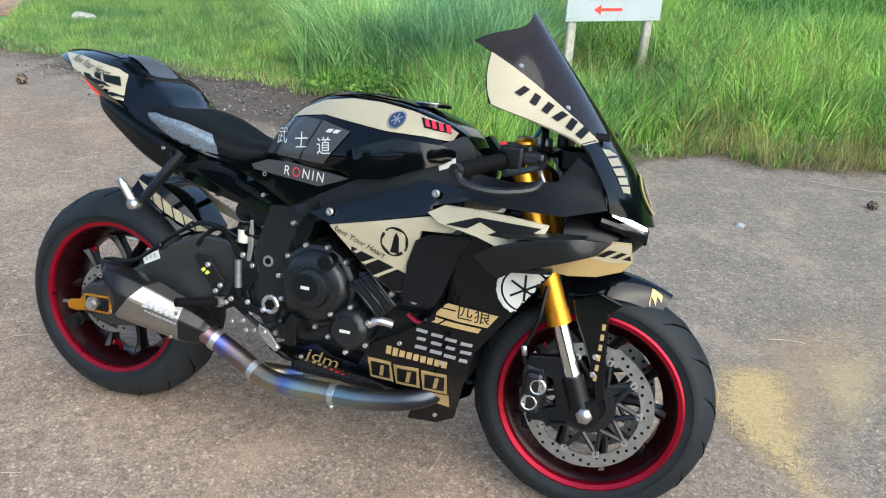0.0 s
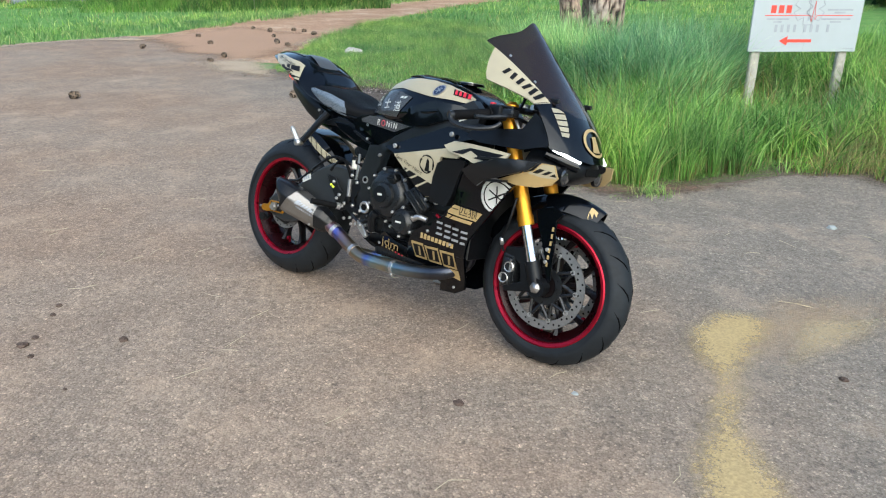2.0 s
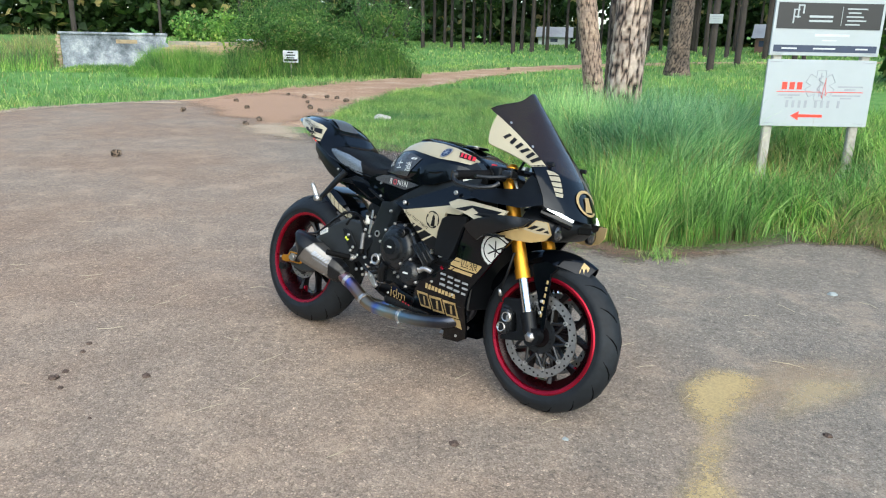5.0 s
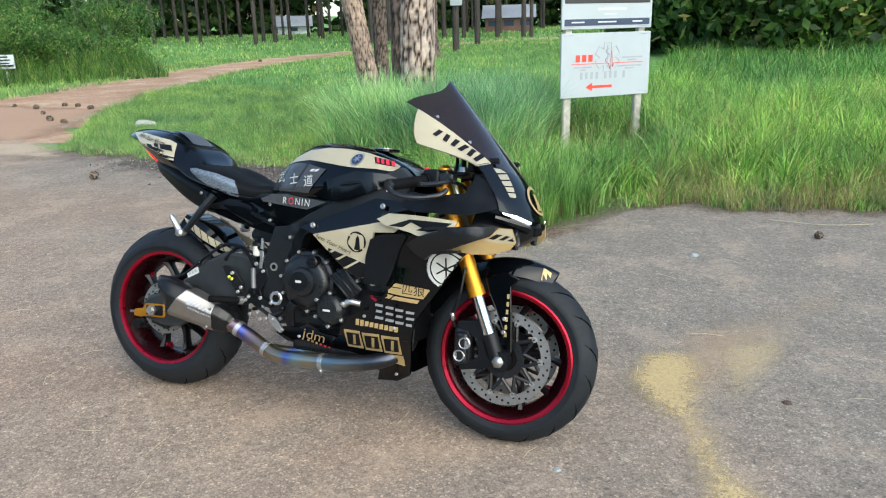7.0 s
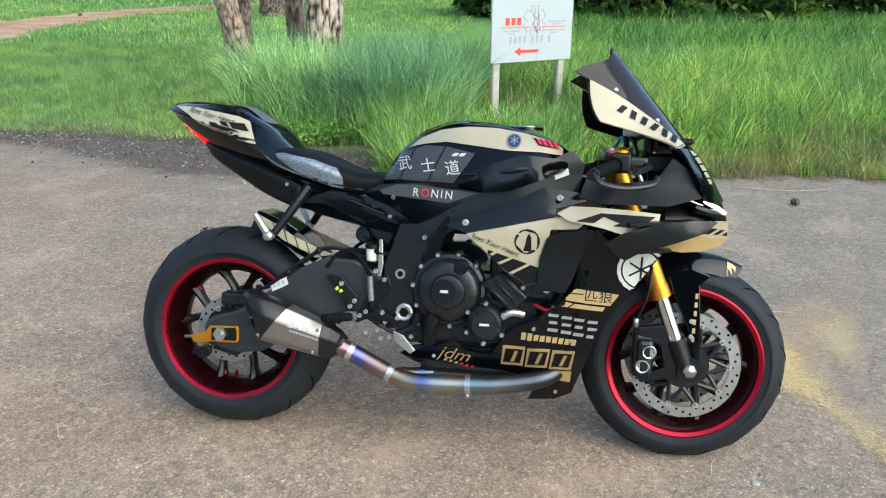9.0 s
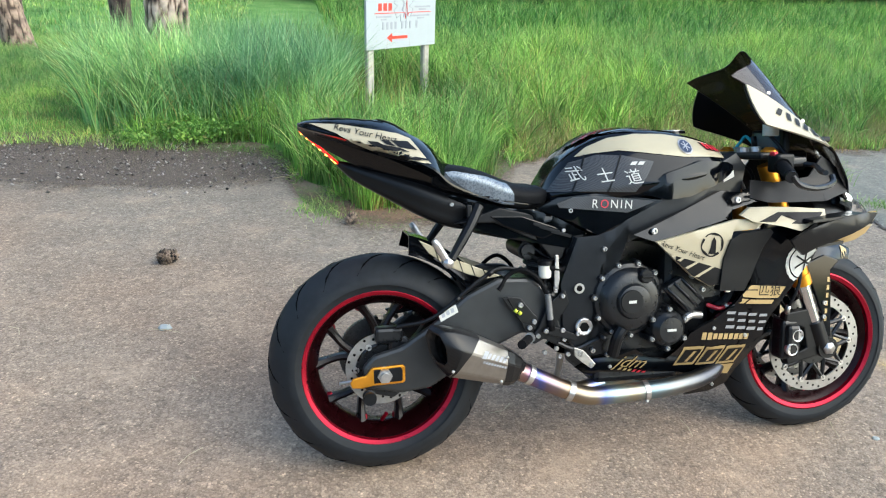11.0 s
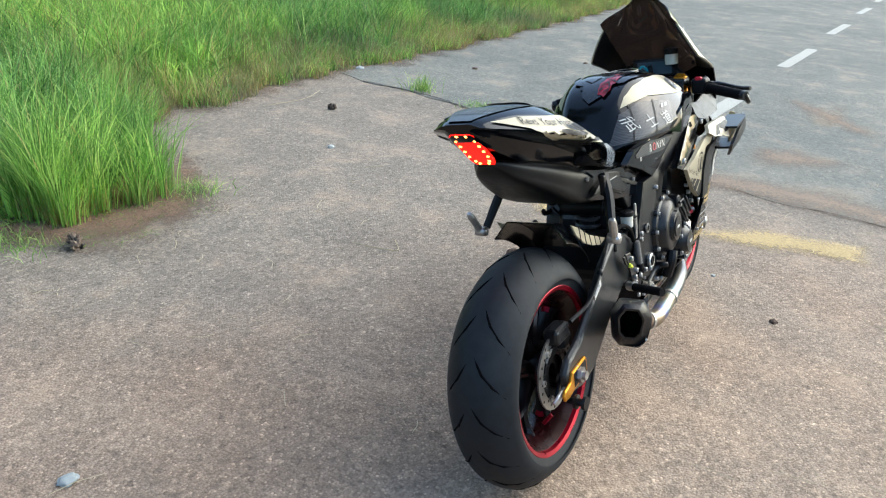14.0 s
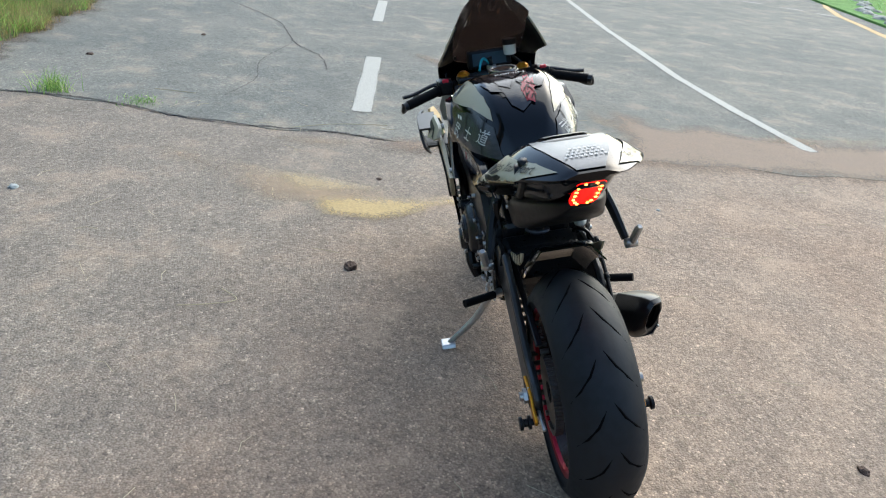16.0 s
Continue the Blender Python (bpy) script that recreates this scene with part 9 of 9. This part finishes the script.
part("screen_bracket", bm_box(1.25, 1.36, -0.05, 0.05, 0.86, 0.92, 0.01, 1), M_MATT, bike)
for s in (-1, 1):
    part("fork_cap", bm_lathe([(0, 0.024), (0.008, 0.024), (0.01, 0.02), (0.018, 0.012), (0.018, 0.0008)], 20, "z", (1.177, s * 0.112, 0.915)), M_GOLDMETAL, bike)
    base, tip = Vector((1.185, s * 0.145, 0.892)), Vector((1.085, s * 0.345, 0.856))
    rod("handlebar", [base, base.lerp(tip, 0.35)], 0.012, M_MATT, bike, 12)
    rod("grip", [base.lerp(tip, 0.35), base.lerp(tip, 0.97)], 0.0175, M_GRIP, bike, 16, label="black rubber hand grip")
    rod("grip_flange", [base.lerp(tip, 0.34), base.lerp(tip, 0.37)], 0.023, M_GRIP, bike, 16)
    rod("bar_end", [base.lerp(tip, 0.97), base.lerp(tip, 1.04)], 0.016, M_METAL, bike, 14)
    c = base.lerp(tip, 0.2)
    sw = part("switch_box", bm_box(c.x - 0.028, c.x + 0.03, c.y - 0.026, c.y + 0.026, c.z - 0.025, c.z + 0.03, 0.009, 2), M_MATT, bike)
    part("red_switch", bm_box(c.x - 0.03, c.x - 0.016, c.y - 0.012, c.y + 0.012, c.z + 0.024, c.z + 0.036, 0.003), M_REDPRINT, sw)
    part("perch", bm_box(c.x + 0.02, c.x + 0.075, c.y - 0.018, c.y + 0.03, c.z - 0.008, c.z + 0.02, 0.008, 2), M_METAL, bike)
    rod("lever", [(c.x + 0.065, c.y + s * 0.01, c.z), (c.x + 0.075, c.y + s * 0.05, c.z - 0.005), (c.x + 0.04, c.y + s * 0.12, c.z - 0.018), (c.x + 0.02, c.y + s * 0.165, c.z - 0.02)], 0.0075, M_METAL, bike, 8)
    # lever guard from the bar end round the lever
    rod("lever_guard", [tip + Vector((0, s * 0.006, 0.002)), tip + Vector((0.02, s * 0.012, -0.022)), tip + Vector((0.08, s * 0.0, -0.032)), tip + Vector((0.15, -s * 0.03, -0.022)), tip + Vector((0.168, -s * 0.055, -0.004))], 0.0085, M_METAL, bike, 8, label="black lever guard")
    rod("cable", [(c.x + 0.05, c.y, c.z), (1.25, s * 0.1, 0.86), (1.24, s * 0.06, 0.8), (1.15, s * 0.07, 0.76)], 0.006, M_MATT, bike, 8)
    rod("guide_rod", [(1.215, s * 0.142, 0.88), (1.26, s * 0.13, 0.79)], 0.006, M_STEEL, bike, 8)
part("brake_reservoir", bm_lathe([(0.0, 0.019), (0.002, 0.023), (0.038, 0.024)], 22, "z", (1.205, -0.075, 0.965)), M_FLUID, bike, "milky brake fluid reservoir with black lid", smooth=True)
part("reservoir_lid", bm_lathe([(0.038, 0.026), (0.056, 0.026), (0.058, 0.023), (0.058, 0.0008)], 22, "z", (1.205, -0.075, 0.965)), M_MATT, bike)
rod("reservoir_hose", [(1.205, -0.075, 0.965), (1.215, -0.1, 0.94), (1.22, -0.13, 0.91)], 0.006, M_MATT, bike, 8)
# ---- rearsets ----
for s in (-1, 1):
    hg = slab("heel_guard", [(0.345, 0.53), (0.385, 0.525), (0.43, 0.47), (0.42, 0.445), (0.385, 0.455)], s * 0.16, s * 0.166, M_CARBON, bike, 0.002, label="carbon heel guard")
    slab("rearset_plate", [(0.47, 0.5), (0.52, 0.54), (0.535, 0.5), (0.5, 0.45), (0.52, 0.40), (0.5, 0.375), (0.46, 0.40), (0.43, 0.385), (0.415, 0.40), (0.44, 0.43)], s * 0.145, s * 0.157, M_MATT, bike, 0.003, label="black machined footrest plate")
    rod("foot_peg", [(0.41, s * 0.165, 0.405), (0.36, s * 0.263, 0.418)], 0.0125, M_GRIP, bike, 12, label="knurled black foot peg")
    rod("peg_bolt", [(0.423, s * 0.143, 0.403), (0.412, s * 0.165, 0.406)], 0.015, M_STEEL, bike, 12)
    rod("pedal", [(0.5, s * 0.155, 0.385), (0.55, s * 0.16, 0.365), (0.6, s * 0.165, 0.385), (0.625, s * 0.18, 0.4)], 0.007, M_METAL, bike, 8)
    rod("pedal_tip", [(0.622, s * 0.17, 0.4), (0.622, s * 0.205, 0.402)], 0.009, M_MATT, bike, 10)
    rod("footrest_rod", [(0.455, s * 0.125, 0.42), (0.45, s * 0.125, 0.5)], 0.009, M_METAL, bike, 10)
    for x, z in ((0.512, 0.522), (0.518, 0.395), (0.495, 0.37), (0.44, 0.41), (0.53, 0.35), (0.505, 0.345), (0.46, 0.36)):
        bolt((x, s * 0.157, z), 0.008, bike, side=s, h=0.008)
for s in (-1, 1):
    slab("pivot_bracket", [(0.545, 0.372), (0.575, 0.36), (0.612, 0.318), (0.598, 0.305), (0.57, 0.325), (0.548, 0.345)], s * 0.16, s * 0.17, M_STEEL, bike, 0.002, label="polished bracket under the pivot")
    rod("master_cylinder", [(0.475, s * 0.162, 0.455), (0.468, s * 0.158, 0.53)], 0.0095, M_CAST, bike, 12, label="grey brake master cylinder")
    rod("cylinder_boot", [(0.479, s * 0.163, 0.425), (0.475, s * 0.162, 0.457)], 0.011, M_GRIP, bike, 10)
    slab("rearset_arm", [(0.455, 0.43), (0.475, 0.44), (0.545, 0.412), (0.56, 0.425), (0.572, 0.412), (0.55, 0.39), (0.47, 0.412)], s * 0.158, s * 0.168, M_MATT, bike, 0.002)
    slab("heel_plate", [(0.335, 0.525), (0.372, 0.528), (0.4, 0.5), (0.435, 0.468), (0.428, 0.43), (0.4, 0.425), (0.382, 0.47), (0.35, 0.5)], s * 0.158, s * 0.164, M_CARBON, bike, 0.002)
    for x, z in ((0.385, 0.505), (0.425, 0.455), (0.412, 0.438), (0.46, 0.425), (0.556, 0.412), (0.51, 0.425), (0.488, 0.548), (0.6, 0.318), (0.563, 0.352)):
        bolt((x, s * 0.166, z), 0.0085, bike, side=s, h=0.008)
    rod("hose", [(0.468, s * 0.15, 0.53), (0.44, s * 0.15, 0.575), (0.4, s * 0.14, 0.6), (0.36, s * 0.13, 0.585), (0.33, s * 0.14, 0.545)], 0.0065, M_GRIP, bike, 8)
    rod("wire_loom", [(0.58, s * 0.13, 0.63), (0.53, s * 0.14, 0.6), (0.49, s * 0.145, 0.6), (0.45, s * 0.13, 0.62)], 0.008, M_GRIP, bike, 8)
for k in range(2):
    rod("lime_mark", [(0.368 + 0.012 * k, -0.1675, 0.492 - 0.007 * k), (0.374 + 0.012 * k, -0.1675, 0.486 - 0.007 * k)], 0.006, M_LIME, bike, 6)
part("rear_reservoir", bm_lathe([(0.0, 0.014), (0.004, 0.018), (0.038, 0.019)], 18, "z", (0.468, -0.132, 0.572)), M_FLUID, bike, "milky rear brake fluid reservoir", smooth=True)
part("reservoir_lid", bm_lathe([(0.038, 0.021), (0.05, 0.021), (0.052, 0.017), (0.052, 0.0008)], 18, "z", (0.468, -0.132, 0.572)), M_MATT, bike)
slab("reservoir_bracket", [(0.492, 0.64), (0.502, 0.64), (0.506, 0.57), (0.5, 0.53), (0.488, 0.53), (0.49, 0.57)], -0.152, -0.146, M_STEEL, bike, 0.002)
rod("reservoir_hose", [(0.468, -0.132, 0.572), (0.462, -0.125, 0.55), (0.43, -0.13, 0.53), (0.425, -0.13, 0.48), (0.45, -0.125, 0.45)], 0.007, M_MATT, bike, 8)
# side stand on the left
c, s_ = math.cos(radians(LEANDEG)), math.sin(radians(LEANDEG))
foot_y, foot_x = 0.33, 0.66
foot = (foot_x, foot_y * c, foot_y * s_ + 0.012)
rod("side_stand", [(0.62, 0.14, 0.31), (0.64, 0.215, 0.19), foot], [0.014, 0.0138, 0.0135, 0.013, 0.0125, 0.012, 0.0118, 0.0115, 0.011, 0.0105, 0.01], M_STEEL, bike, 10, label="grey side stand, folded out")
slab("stand_foot", [(foot[0] - 0.03, foot[2] - 0.009), (foot[0] + 0.03, foot[2] - 0.009), (foot[0] + 0.022, foot[2] + 0.006), (foot[0] - 0.022, foot[2] + 0.006)], foot[1] - 0.02, foot[1] + 0.03, M_STEEL, bike, 0.003)
